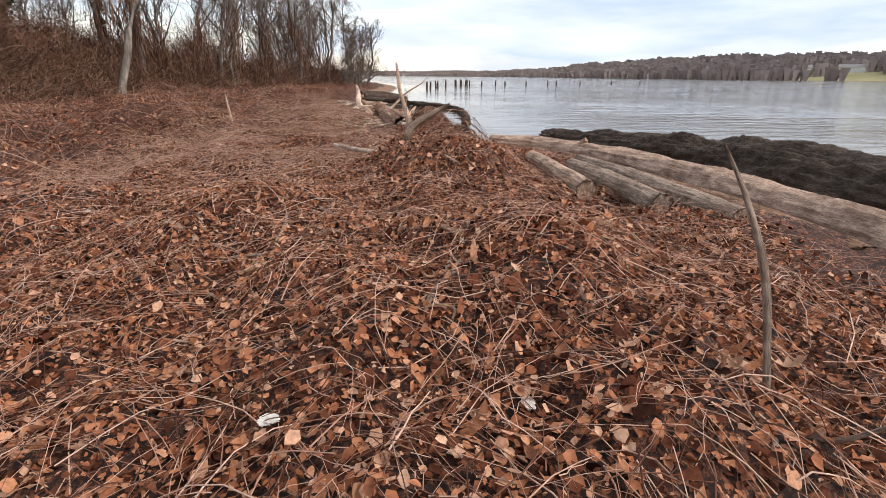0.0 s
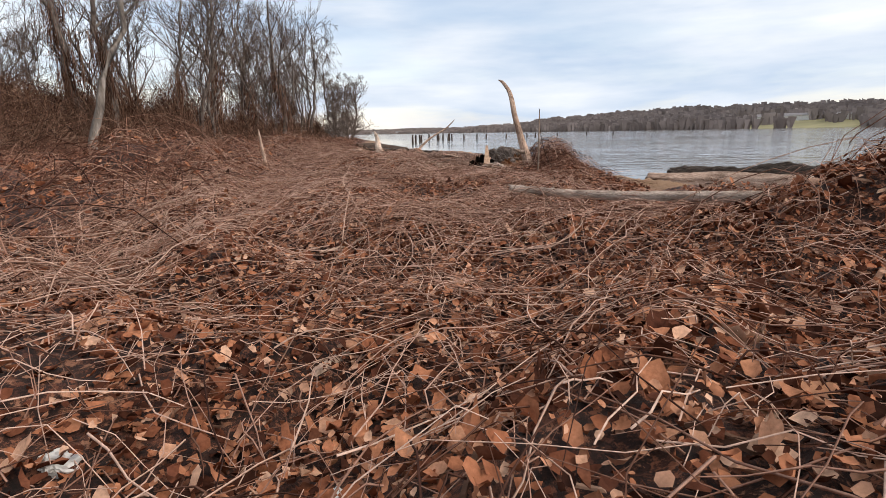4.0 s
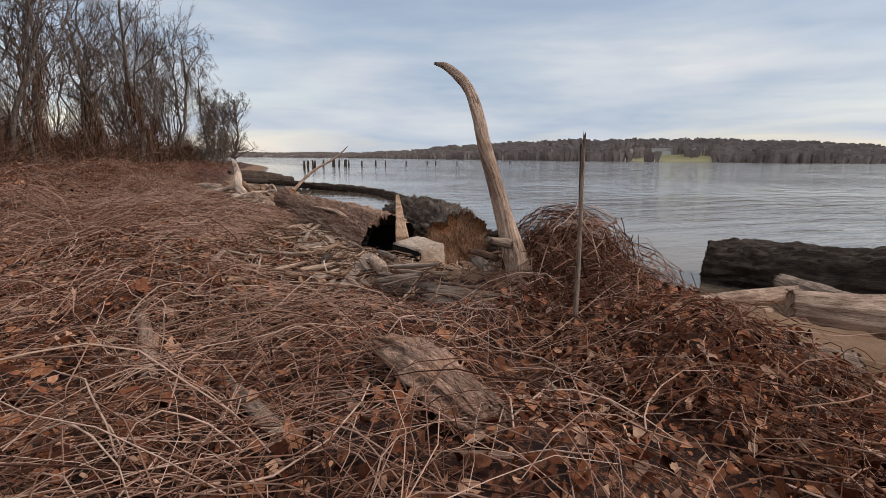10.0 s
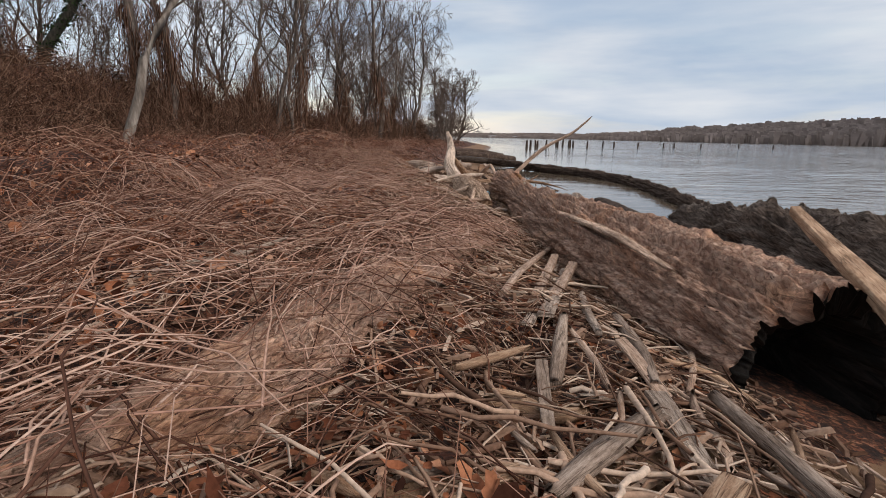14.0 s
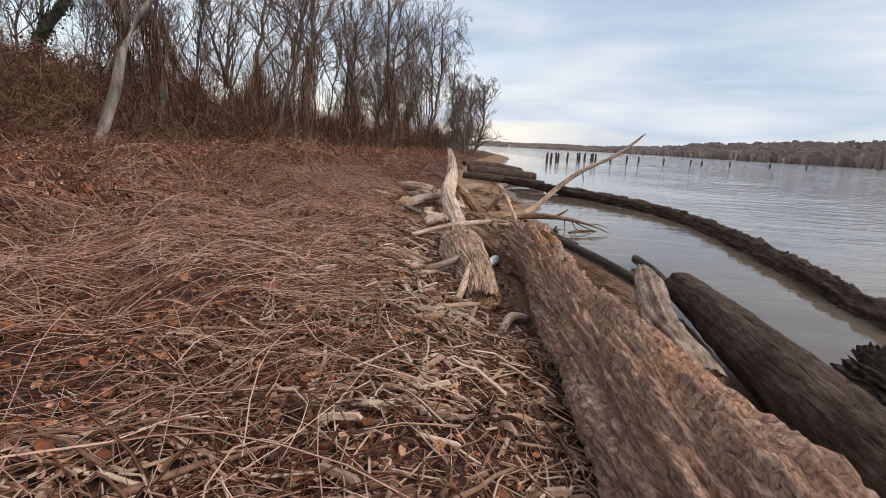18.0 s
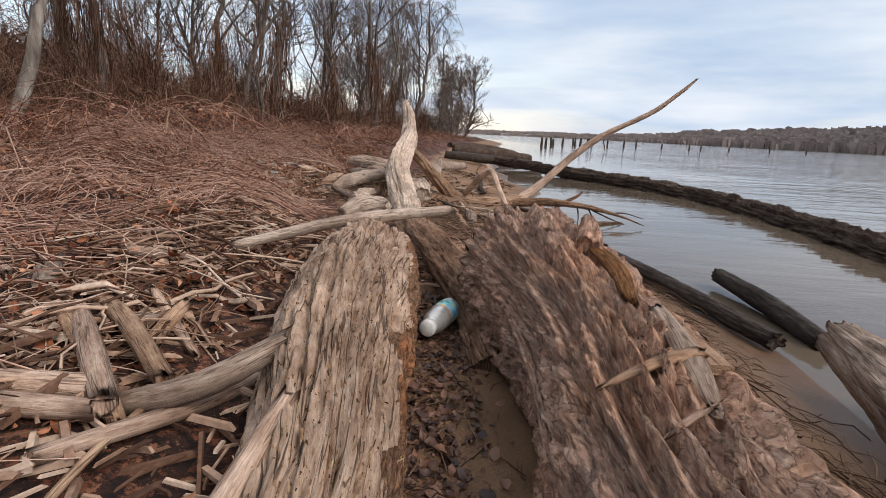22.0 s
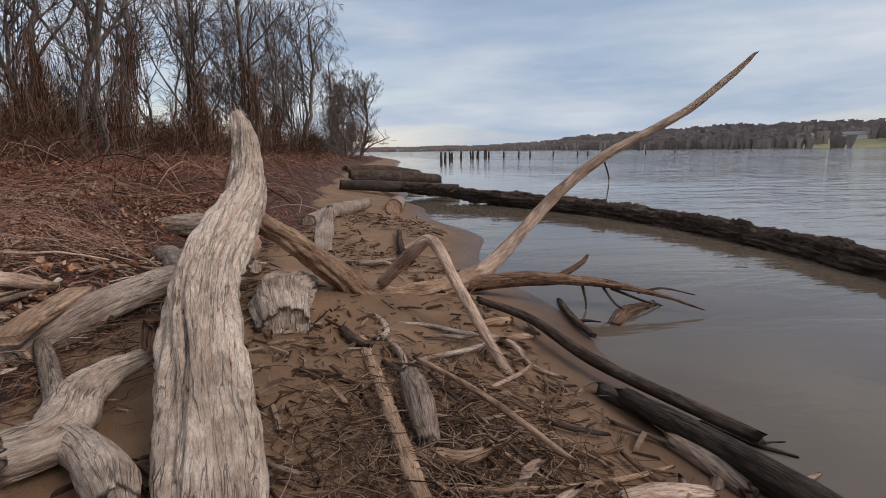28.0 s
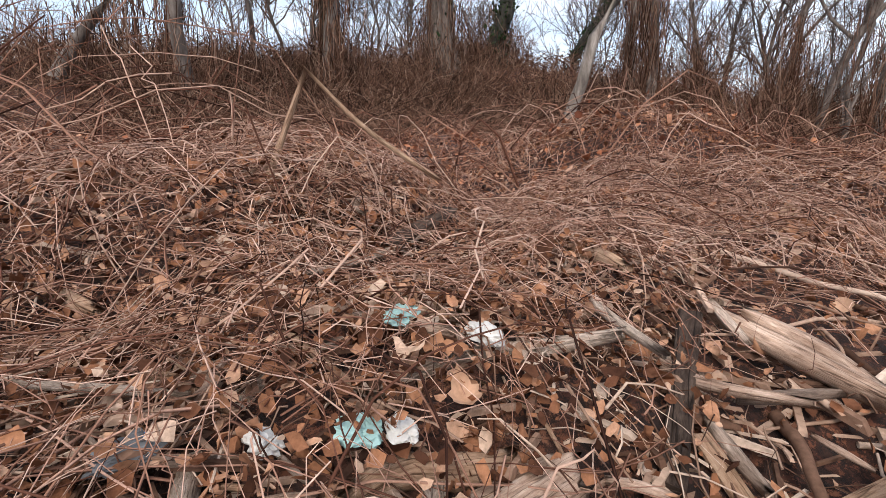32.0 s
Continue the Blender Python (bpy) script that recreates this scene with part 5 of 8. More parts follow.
def planed(label, a, b, width, thick, mat, name="plank", lift=0.0, taper=1.0, seed=0, category="plank"):
    """A weathered plank from a to b: bowed, with worn corners and frayed ends."""
    a, b = Vector(a), Vector(b)
    way = b - a
    L = way.length
    n, V, F, uv = max(4, int(L / 0.06)), [], [], []
    sect = [(-1, -0.7), (-0.85, -1), (0.85, -1), (1, -0.7), (1, 0.7), (0.85, 1), (-0.85, 1), (-1, 0.7)]
    for i in range(n + 1):
        t = i / n
        w = width * (1 + (taper - 1) * t) / 2
        for k, (sx, sz) in enumerate(sect):
            j = noise.noise(Vector((k * 1.7 + seed, t * L * 3, seed)))
            end = (0.05 * width * (RNG.random() - 0.5) * 4) if i in (0, n) else 0
            V.append((sx * w * (1 + 0.10 * j), t * L + end, sz * thick / 2 * (1 + 0.18 * j) + 0.012 * math.sin(t * 3 + seed)))
            uv.append((sx * w + k * 0.01, t * L))
    m = len(sect)
    for i in range(n):
        for k in range(m):
            F.append((i * m + k, i * m + (k + 1) % m, (i + 1) * m + (k + 1) % m, (i + 1) * m + k))
    for r, order in ((0, 1), (n, -1)):
        c = [r * m + k for k in range(m)][::order]
        F += [(c[0], c[3], c[2], c[1]), (c[0], c[5], c[4], c[3]), (c[0], c[7], c[6], c[5])]
    me = mesh_from(name, V, F, mat, uv, smooth=False)
    ob = part(name, me)
    flat = Vector((way.x, way.y, 0)).length
    ob.matrix_basis = Matrix.Translation(a + Vector((0, 0, lift))) @ Euler((math.atan2(way.z, flat), 0, math.atan2(-way.x, way.y))).to_matrix().to_4x4()
    return tagged(ob, label, category)


def charred_beam():
    top = tagged(empty("beam_block", pose(0.86, 14.27, 0.40, 6, -5, 25) @ Matrix.Scale(1.12, 4)), "short squared timber with one charred black face", "timber")
    for name, lo, hi, mat, label in (("timber", (-0.16, -0.19, -0.3), (0.17, 0.19, 0.26), WOOD_BLEACH, ""), ("charred_face", (-0.175, -0.18, -0.295), (-0.145, 0.18, 0.245), WOOD_CHAR, "charred black face")):
        bm = bmesh.new()
        bmesh.ops.create_cube(bm, size=1)
        bmesh.ops.subdivide_edges(bm, edges=bm.edges[:], cuts=9, use_grid_fill=True)
        uvl = bm.loops.layers.uv.new("grain")
        for v in bm.verts:
            q = Vector([l + (c + 0.5) * (h - l) for c, l, h in zip(v.co, lo, hi)])
            v.co = q + q.normalized() * (0.016 * noise.noise(q * 9) + 0.008 * noise.noise(Vector((q.x * 30, q.y * 4, q.z * 30))))
        for f in bm.faces:
            f.smooth = True
            for lp in f.loops:
                lp[uvl].uv = (lp.vert.co.x + lp.vert.co.z, lp.vert.co.y)
        bmesh.ops.bevel(bm, geom=[e for e in bm.edges if e.calc_face_angle(0) > 1.0], offset=0.012, segments=2, affect="EDGES")
        me = bpy.data.meshes.new(name)
        bm.to_mesh(me)
        bm.free()
        me.materials.append(mat)
        part(name, me, top, label)


charred_beam()
planed("tan sawn plank leaning on the hollow log", (0.80, 14.62, 0.66), (1.30, 16.35, 1.02), 0.15, 0.05, WOOD_TAN, taper=0.35, seed=1)
planed("split orange plank lying on the log", (0.47, 20.95, 0.705), (0.48, 21.35, 0.72), 0.045, 0.02, WOOD_TAN, taper=1.2, seed=2)

# driftwood planks, slabs and sticks that can be told apart
for label, a, b, w, th, mat in (
    ("pale wedge-shaped plank standing in the driftwood", (0.20, 14.95, 0.50), (0.24, 14.2, 0.56), 0.06, 0.03, WOOD_BLEACH),
    ("short pale board lying on the driftwood", (-0.02, 13.98, 0.50), (0.10, 14.6, 0.58), 0.17, 0.03, WOOD_BLEACH),
    ("grey split board in the driftwood", (-0.2, 12.98, 0.52), (0.28, 14.16, 0.60), 0.11, 0.04, WOOD_GREY),
    ("pale split log piece in the driftwood", (0.29, 13.95, 0.48), (0.82, 13.29, 0.36), 0.09, 0.06, WOOD_PALE),
    ("grey stick lying across the driftwood", (-0.69, 13.61, 0.60), (-0.25, 14.29, 0.58), 0.05, 0.04, WOOD_GREY),
    ("tan flat board among leaves", (-0.57, 14.51, 0.57), (-0.24, 14.56, 0.57), 0.09, 0.03, WOOD_TAN),
    ("pale pointed board in the driftwood", (0.24, 14.2, 0.52), (0.12, 15.0, 0.55), 0.1, 0.03, WOOD_PALE),
    ("pale wide board end in the driftwood", (-0.12, 13.75, 0.5), (0.07, 14.28, 0.54), 0.15, 0.035, WOOD_PALE),
    ("long bleached stick on the vines", (-1.47, 14.3, 0.66), (-0.78, 14.13, 0.64), 0.05, 0.04, WOOD_PALE),
    ("straight pale lath in the driftwood", (0.12, 16.9, 0.60), (-0.19, 15.82, 0.60), 0.05, 0.03, WOOD_PALE),
    ("straight pale lath in the driftwood", (0.20, 16.7, 0.60), (-0.11, 15.83, 0.60), 0.055, 0.03, WOOD_PALE),
    ("grey plank lying in the leaves", (-2.26, 7.52, 0.62), (-2.1, 6.95, 0.60), 0.07, 0.03, WOOD_GREY),
    ("small pale chip of plank on the leaves", (-2.9, 5.1, 0.44), (-2.84, 5.5, 0.5), 0.07, 0.025, WOOD_PALE),
    ("pale flat piece of plank on the leaves", (-1.75, 4.36, 0.78), (-1.33, 3.92, 0.8), 0.09, 0.025, WOOD_TAN),
    ("curved pale board edge by the trunk", (-1.62, 25.5, 0.50), (-1.64, 26.08, 0.56), 0.13, 0.035, WOOD_TAN),
):
    planed(label, a, b, w, th, mat, seed=len(label) * 0.37 + a[1])

for label, pts, mat in (
    ("pale log lying across the brambles", [(-2.92, 9.87, 0.66, 0.05), (-2.5, 9.85, 0.68, 0.06), (-2.0, 9.75, 0.66, 0.05)], WOOD_TAN),
    ("dark log under the dead vines", [(-3.02, 9.4, 0.6, 0.06), (-2.75, 8.9, 0.6, 0.08), (-2.49, 8.44, 0.58, 0.06)], WOOD_GREY),
    ("thin pale stick in the dead vines", [(-1.46, 12.67, 0.68, 0.03), (-1.35, 12.1, 0.7, 0.035), (-1.28, 11.65, 0.66, 0.03)], WOOD_PALE),
    ("white straight stick in the leaves", [(-1.01, 11.54, 0.68, 0.028), (-0.9, 11.2, 0.7, 0.03), (-0.79, 10.94, 0.66, 0.028)], WOOD_BLEACH),
    ("long grey stick at the edge of the sand", [(0.53, 14.25, 0.36, 0.06), (0.9, 13.8, 0.24, 0.07), (1.31, 13.32, 0.14, 0.05)], WOOD_GREY),
    ("long bent branch lying on the sand", [(1.05, 14.9, 0.2, 0.02), (1.3, 14.2, 0.16, 0.025), (1.6, 13.5, 0.1, 0.02)], WOOD_GREY),
    ("long straight driftwood stick", [(-1.66, 20.78, 0.57, 0.02), (-1.2, 20.85, 0.59, 0.026), (-0.71, 20.89, 0.57, 0.022)], WOOD_PALE),
    ("pale straight stick on the debris", [(-1.23, 20.79, 0.58, 0.016), (-1.05, 20.3, 0.6, 0.018), (-0.87, 19.78, 0.58, 0.014)], WOOD_BLEACH),
    ("pale worn block of driftwood", [(-0.49, 20.05, 0.5, 0.045), (-0.49, 19.85, 0.54, 0.06), (-0.48, 19.68, 0.52, 0.055)], WOOD_BLEACH),
    ("short thick stick on the debris", [(-1.1, 21.33, 0.6, 0.022), (-0.88, 21.1, 0.6, 0.027), (-0.69, 20.9, 0.58, 0.024)], WOOD_PALE),
    ("pale pole leaning on the cracked log", [(-0.40, 20.30, 0.48, 0.026), (-0.36, 20.6, 0.54, 0.03), (-0.33, 20.9, 0.62, 0.022)], WOOD_PALE),
    ("long pale branch lying in the debris", [(-1.9, 20.8, 0.55, 0.025), (-1.2, 20.88, 0.6, 0.03), (-0.74, 20.97, 0.57, 0.028)], WOOD_PALE),
    ("tan peeled stick on the debris", [(-1.16, 21.47, 0.57, 0.024), (-0.9, 21.25, 0.6, 0.026), (-0.64, 21.01, 0.57, 0.022)], WOOD_TAN),
    ("grey curved branch on the debris", [(-0.75, 20.98, 0.52, 0.026), (-0.55, 21.0, 0.58, 0.03), (-0.41, 21.11, 0.64, 0.025)], WOOD_GREY),
    ("bleached branch lying across the cracked log", [(-0.98, 22.0, 0.62, 0.02), (-0.57, 22.3, 0.70, 0.028), (-0.11, 22.78, 0.70, 0.026)], WOOD_BLEACH),
    ("white knotted root lump on the debris", [(-1.05, 24.0, 0.42, 0.06), (-0.9, 24.15, 0.5, 0.075), (-0.78, 24.3, 0.46, 0.05)], WOOD_BLEACH),
):
    driftlog(label, pts, mat, name="driftwood_stick" if pts[0][3] < 0.05 else "driftwood_log", ring=12, step=0.05, seed=pts[0][1])

BURIED = np.array([(-1.40, 14.20, 0.65, 0.14), (-1.22, 14.50, 0.67, 0.165), (-1.07, 14.95, 0.68, 0.175), (-0.90, 15.55, 0.69, 0.165), (-0.70, 16.2, 0.67, 0.15), (-0.40, 17.25, 0.62, 0.12), (-0.24, 17.9, 0.58, 0.07)])
driftlog("big half-buried log covered with dry vines", BURIED, ROT_BROWN, ring=110, step=0.025, rough=0.14, lump=0.14, flake=0.012, crag=0.010, jag=(0.08, 0.06), cap=WOOD_PALE, seed=39)

# the leaning trunk and the beach
trunk = driftlog("bleached trunk rising out of the sand with a broken top", [(-0.42, 23.85, 0.1, 0.122), (-0.49, 24.2, 0.2, 0.14), (-0.585, 24.6, 0.35, 0.134), (-0.79, 25.3, 0.66, 0.130), (-0.795, 25.75, 0.86, 0.122), (-0.775, 26.02, 0.99, 0.11), (-0.795, 26.22, 1.14, 0.088), (-0.84, 26.4, 1.32, 0.07), (-0.89, 26.5, 1.47, 0.035)], WOOD_BLEACH, name="leaning_trunk", ring=110, step=0.014, rough=0.2, lump=0.22, jag=(0.02, 0.14), flake=0.010, crag=0.012, seed=40)
branch_part(trunk, "forked_limb", [(-0.78, 26.1, 0.9, 0.06), (-0.62, 26.45, 0.7, 0.075), (-0.40, 26.75, 0.42, 0.09), (-0.15, 26.85, 0.2, 0.10), (0.3, 27.0, 0.17, 0.09), (0.75, 27.25, 0.22, 0.08)], WOOD_TAN, "ridged brown limb", ring=40, step=0.02, rough=0.2, crag=0.014, flake=0.008, seed=41)
branch_part(trunk, "limb", [(0.7, 27.22, 0.2, 0.075), (1.0, 27.35, 0.42, 0.06), (1.45, 27.4, 0.86, 0.05), (1.85, 27.35, 1.18, 0.042), (2.4, 27.2, 1.5, 0.034), (2.72, 27.08, 1.78, 0.026), (2.88, 27.02, 1.95, 0.012)], WOOD_PALE, "long pale curving branch", ring=14, rough=0.14, seed=42)
branch_part(trunk, "snag", [(0.6, 27.15, 0.17, 0.06), (1.1, 27.05, 0.22, 0.055), (1.6, 26.9, 0.2, 0.04), (2.05, 26.72, 0.12, 0.018), (2.3, 26.58, 0.04, 0.006)], WOOD_BROWN, "dark snag reaching into the water", ring=12, rough=0.2, seed=43)
branch_part(trunk, "snag_twig", [(1.3, 27.0, 0.22, 0.03), (1.5, 26.98, 0.34, 0.022), (1.56, 27.0, 0.4, 0.01)], WOOD_BROWN, seed=44)
for k, (a, b, c) in enumerate((((1.7, 26.86, 0.16), (1.95, 26.8, 0.06), (2.2, 26.85, -0.02)), ((1.65, 26.88, 0.16), (1.72, 26.75, 0.04), (1.9, 26.6, -0.03)), ((1.9, 26.78, 0.14), (2.1, 26.78, 0.16), (2.35, 26.75, 0.1)), ((1.5, 26.94, 0.18), (1.52, 26.9, 0.05), (1.5, 26.85, -0.03)))):
    branch_part(trunk, "snag_twig", [(*a, 0.012), (*b, 0.009), (*c, 0.004)], WOOD_BARK, ring=6, seed=45 + k)
branch_part(trunk, "snag_twig", [(1.84, 27.36, 1.14, 0.008), (1.88, 27.33, 0.98, 0.006), (1.85, 27.3, 0.8, 0.003)], WOOD_BARK, ring=6, seed=50)
branch_part(trunk, "root_arm", [(-0.8, 26.25, 0.6, 0.05), (-1.15, 26.42, 0.55, 0.07), (-1.45, 26.1, 0.5, 0.085), (-1.66, 25.7, 0.4, 0.09), (-1.78, 25.38, 0.28, 0.08)], WOOD_BLEACH, "smooth pale arm", ring=18, seed=51)
knot = driftlog("bleached gnarled root with knobs beside the trunk", [(-1.04, 25.37, 0.45, 0.035), (-1.11, 25.22, 0.45, 0.050), (-1.12, 25.05, 0.45, 0.065), (-1.05, 24.81, 0.45, 0.075), (-1.14, 24.72, 0.45, 0.070)], WOOD_BLEACH, name="gnarled_root", ring=24, step=0.03, rough=0.25, lump=0.4, flake=0.006, seed=52)
branch_part(knot, "root_fork", [(-1.07, 24.86, 0.43, 0.060), (-0.94, 24.75, 0.43, 0.055), (-0.83, 24.62, 0.43, 0.060), (-0.76, 24.51, 0.43, 0.045)], WOOD_BLEACH, ring=20, step=0.03, lump=0.4, seed=53)
driftlog("broken bleached root standing behind the gnarled root", [(-1.63, 25.72, 0.43, 0.030), (-1.38, 25.35, 0.42, 0.040), (-1.19, 25.05, 0.42, 0.035)], WOOD_GREY, name="root", ring=14, step=0.03, lump=0.3, seed=54)
driftlog("dark crusty stump at the foot of the trunk", [(-1.0, 25.5, 0.1, 0.1), (-1.05, 25.55, 0.32, 0.1), (-1.06, 25.6, 0.5, 0.07)], WOOD_BROWN, name="stump", ring=14, rough=0.3, seed=54)
driftlog("grey weathered log behind the trunk", [(-0.62, 26.9, 0.3, 0.1), (-0.68, 26.3, 0.38, 0.16), (-0.60, 25.9, 0.33, 0.13)], WOOD_BLEACH, ring=18, rough=0.25, seed=55)
driftlog("grey log partly buried in vines", [(-2.3, 28.6, 0.5, 0.1), (-1.8, 28.4, 0.56, 0.12), (-1.3, 28.3, 0.5, 0.1)], WOOD_GREY, seed=56)
driftlog("pale stack log in the vines", [(-1.85, 27.6, 0.42, 0.09), (-1.6, 27.2, 0.46, 0.1), (-1.35, 26.7, 0.42, 0.09)], WOOD_GREY, seed=57)
driftlog("pale stack log in the vines", [(-1.65, 27.9, 0.44, 0.09), (-1.4, 27.4, 0.48, 0.11), (-1.2, 26.9, 0.44, 0.09)], WOOD_PALE, seed=58)
driftlog("tan peeled log standing by the trunk", [(-1.15, 27.6, 0.5, 0.1), (-1.1, 27.0, 0.5, 0.12), (-1.12, 26.5, 0.34, 0.12)], WOOD_TAN, seed=59)
driftlog("pale log beyond the trunk", [(-0.9, 29.5, 0.40, 0.09), (-0.6, 30.6, 0.40, 0.11), (-0.2, 32.2, 0.33, 0.09)], WOOD_GREY, seed=60)
driftlog("white splintered slab beyond the trunk", [(-0.62, 28.2, 0.25, 0.08), (-0.6, 28.4, 0.5, 0.09), (-0.55, 28.55, 0.68, 0.03)], WOOD_BLEACH, flat=0.5, seed=61)
driftlog("elbow-shaped bleached branch propped in the sand", [(-0.08, 26.85, 0.3, 0.045), (0.12, 26.62, 0.56, 0.045), (0.25, 26.5, 0.66, 0.04), (0.36, 26.2, 0.44, 0.036), (0.45, 25.9, 0.25, 0.03), (0.53, 25.6, 0.1, 0.028)], WOOD_PALE, name="bent_branch", ring=14, step=0.04, seed=62)
stub = driftlog("smooth bleached block of worn wood standing on the beach", [(0.53, 23.96, 0.02, 0.15), (0.54, 24.05, 0.25, 0.155), (0.55, 24.14, 0.42, 0.14), (0.555, 24.18, 0.485, 0.09)], WOOD_BLEACH, name="wood_block", ring=36, step=0.02, rough=0.06, lump=0.22, flat=0.75, jag=(0, 0.01), seed=63)
branch_part(stub, "lobe", [(0.66, 24.02, 0.15, 0.06), (0.675, 24.1, 0.36, 0.06), (0.685, 24.15, 0.45, 0.035)], WOOD_BLEACH, ring=20, step=0.02, rough=0.06, lump=0.2, jag=(0, 0.005), seed=64)
driftlog("cut round log end lying on the beach", [(0.30, 32.6, 0.2, 0.16), (0.42, 33.4, 0.18, 0.17)], WOOD_GREY, ring=18, cap=WOOD_TAN, seed=64)
driftlog("long dark sunken log lying across the water", [(-0.6, 38.6, 0.36, 0.12), (1.2, 36.0, 0.26, 0.14), (3.2, 33.6, 0.13, 0.17), (4.5, 31.0, 0.07, 0.19), (4.8, 28.2, 0.04, 0.2), (4.5, 25.2, 0.04, 0.2), (3.95, 21.6, 0.0, 0.2)], WOOD_BARK, ring=48, step=0.05, rough=0.3, lump=0.3, flake=0.035, crag=0.03, seed=65)
driftlog("dark driftwood log on the far beach", [(-0.9, 36.4, 0.4, 0.12), (0.6, 36.6, 0.3, 0.15), (2.4, 37.4, 0.14, 0.13)], WOOD_WET, seed=66)
driftlog("dark driftwood log on the far beach", [(-0.8, 41, 0.4, 0.22), (1.0, 41.4, 0.3, 0.24), (2.6, 43, 0.1, 0.2)], WOOD_BARK, seed=67)
driftlog("grey driftwood log on the far beach", [(-1.2, 46, 0.4, 0.22), (0.6, 47.6, 0.35, 0.22), (2.4, 48.5, 0.1, 0.18)], WOOD_BARK, seed=68)
driftlog("dark wet log at the water's edge", [(1.0, 25.35, 0.1, 0.045), (1.2, 24.75, 0.1, 0.062), (1.5, 23.6, 0.1, 0.065), (1.72, 22.7, 0.08, 0.055)], WOOD_WET, seed=69)
driftlog("short dark log floating by the bank", [(2.03, 24.0, 0.1, 0.06), (2.06, 23.4, 0.08, 0.07), (2.06, 22.8, 0.05, 0.06)], WOOD_WET, seed=70)
driftlog("bent dark root curving down to the water", [(0.62, 26.75, 0.16, 0.025), (0.85, 26.3, 0.16, 0.03), (1.02, 25.7, 0.12, 0.035), (1.4, 25.0, 0.06, 0.03)], WOOD_BARK, name="root", ring=10, step=0.05, seed=71)
driftlog("brown peeled pole lying on the debris", [(-0.22, 25.95, 0.24, 0.03), (-0.12, 25.3, 0.24, 0.036), (-0.02, 24.5, 0.26, 0.034)], WOOD_TAN, name="peeled_pole", ring=12, seed=73)
driftlog("short grey wood piece on the debris", [(0.0, 25.45, 0.24, 0.05), (0.02, 25.15, 0.27, 0.06), (0.03, 24.9, 0.24, 0.04)], WOOD_GREY, seed=74)
driftlog("thin branch lying toward the water", [(0.05, 25.7, 0.22, 0.012), (0.3, 25.2, 0.24, 0.014), (0.5, 24.75, 0.22, 0.01)], WOOD_TAN, name="driftwood_stick", ring=8, seed=75)
driftlog("floating brown slab of wood", [(1.55, 26.5, 0.0, 0.05), (1.8, 26.75, 0.01, 0.07), (2.1, 26.9, 0.0, 0.05)], WOOD_BROWN, flat=0.3, seed=76)
# by the end of the walk
driftlog("long bleached log in front of the leaf pile", [(-2.05, 24.75, 0.5, 0.05), (-1.95, 25.2, 0.5, 0.06), (-1.98, 25.5, 0.52, 0.045)], WOOD_PALE, seed=80)
driftlog("pale spotted stick beside the leaves", [(-2.26, 26.2, 0.62, 0.02), (-2.05, 26.22, 0.58, 0.03), (-1.86, 26.3, 0.52, 0.028)], WOOD_PALE, ring=10, seed=82)
driftlog("straight tan stick in the bramble pile", [(-2.72, 24.5, 0.57, 0.016), (-2.6, 24.75, 0.58, 0.018), (-2.46, 24.97, 0.57, 0.016)], WOOD_TAN, name="driftwood_stick", ring=9, seed=83)
driftlog("pale stick ends crossing in the bramble pile", [(-3.3, 25.13, 0.62, 0.012), (-3.3, 25.25, 0.95, 0.012), (-3.29, 25.37, 1.27, 0.008)], WOOD_TAN, name="driftwood_stick", ring=8, seed=84)
driftlog("pale stick ends crossing in the bramble pile", [(-3.29, 25.37, 1.27, 0.006), (-3.2, 25.55, 1.08, 0.009), (-3.1, 25.8, 0.9, 0.009)], WOOD_TAN, name="driftwood_stick", ring=8, seed=85)


# sticks and boards washed up along the walk, one by one
import itertools

PIECE = itertools.count(200)


def drift_stick(label, mat, r, *line):
    k = next(PIECE)
    line = [Vector(p) for p in line]
    if len(line) == 2:
        mid = (line[0] + line[1]) / 2 + Vector((RNG.normal(0, 0.03), RNG.normal(0, 0.03), 0.01)) * (line[1] - line[0]).length
        line.insert(1, mid)
    wide = [r * w for w in ([0.75, 1.05, 0.9, 1.0, 0.6] if len(line) > 3 else [0.8, 1.05, 0.7])]
    pts = [(*p, w) for p, w in zip(line, wide)]
    ob = driftlog(label, pts, mat, name="driftwood_stick" if r < 0.03 else "driftwood_log", ring=9 if r < 0.02 else 14, step=0.035, rough=0.22, lump=0.25, flat=0.85, jag=(r * 0.8, r * 0.8), seed=k * 1.37)
    if r > 0.012 and k % 3 == 0:
        q = line[1] + (line[2] - line[1]) * 0.3
        d = (line[2] - line[0]).normalized()
        side = Vector((-d.y, d.x, 0.3)) * (1 if k % 2 else -1)
        branch_part(ob, "branch_stub", [(*q, r * 0.55), (*(q + (side + d * 0.5) * r * 2.2), r * 0.4), (*(q + (side + d) * r * 4.2), r * 0.15)], mat, ring=7, step=0.03, seed=k)
    return ob


def drift_board(label, mat, r, *line):
    return planed(label, line[0], line[-1], 2 * r, max(0.012, r * 0.55), mat, taper=RNG.uniform(0.55, 1.0), seed=next(PIECE) * 1.37)


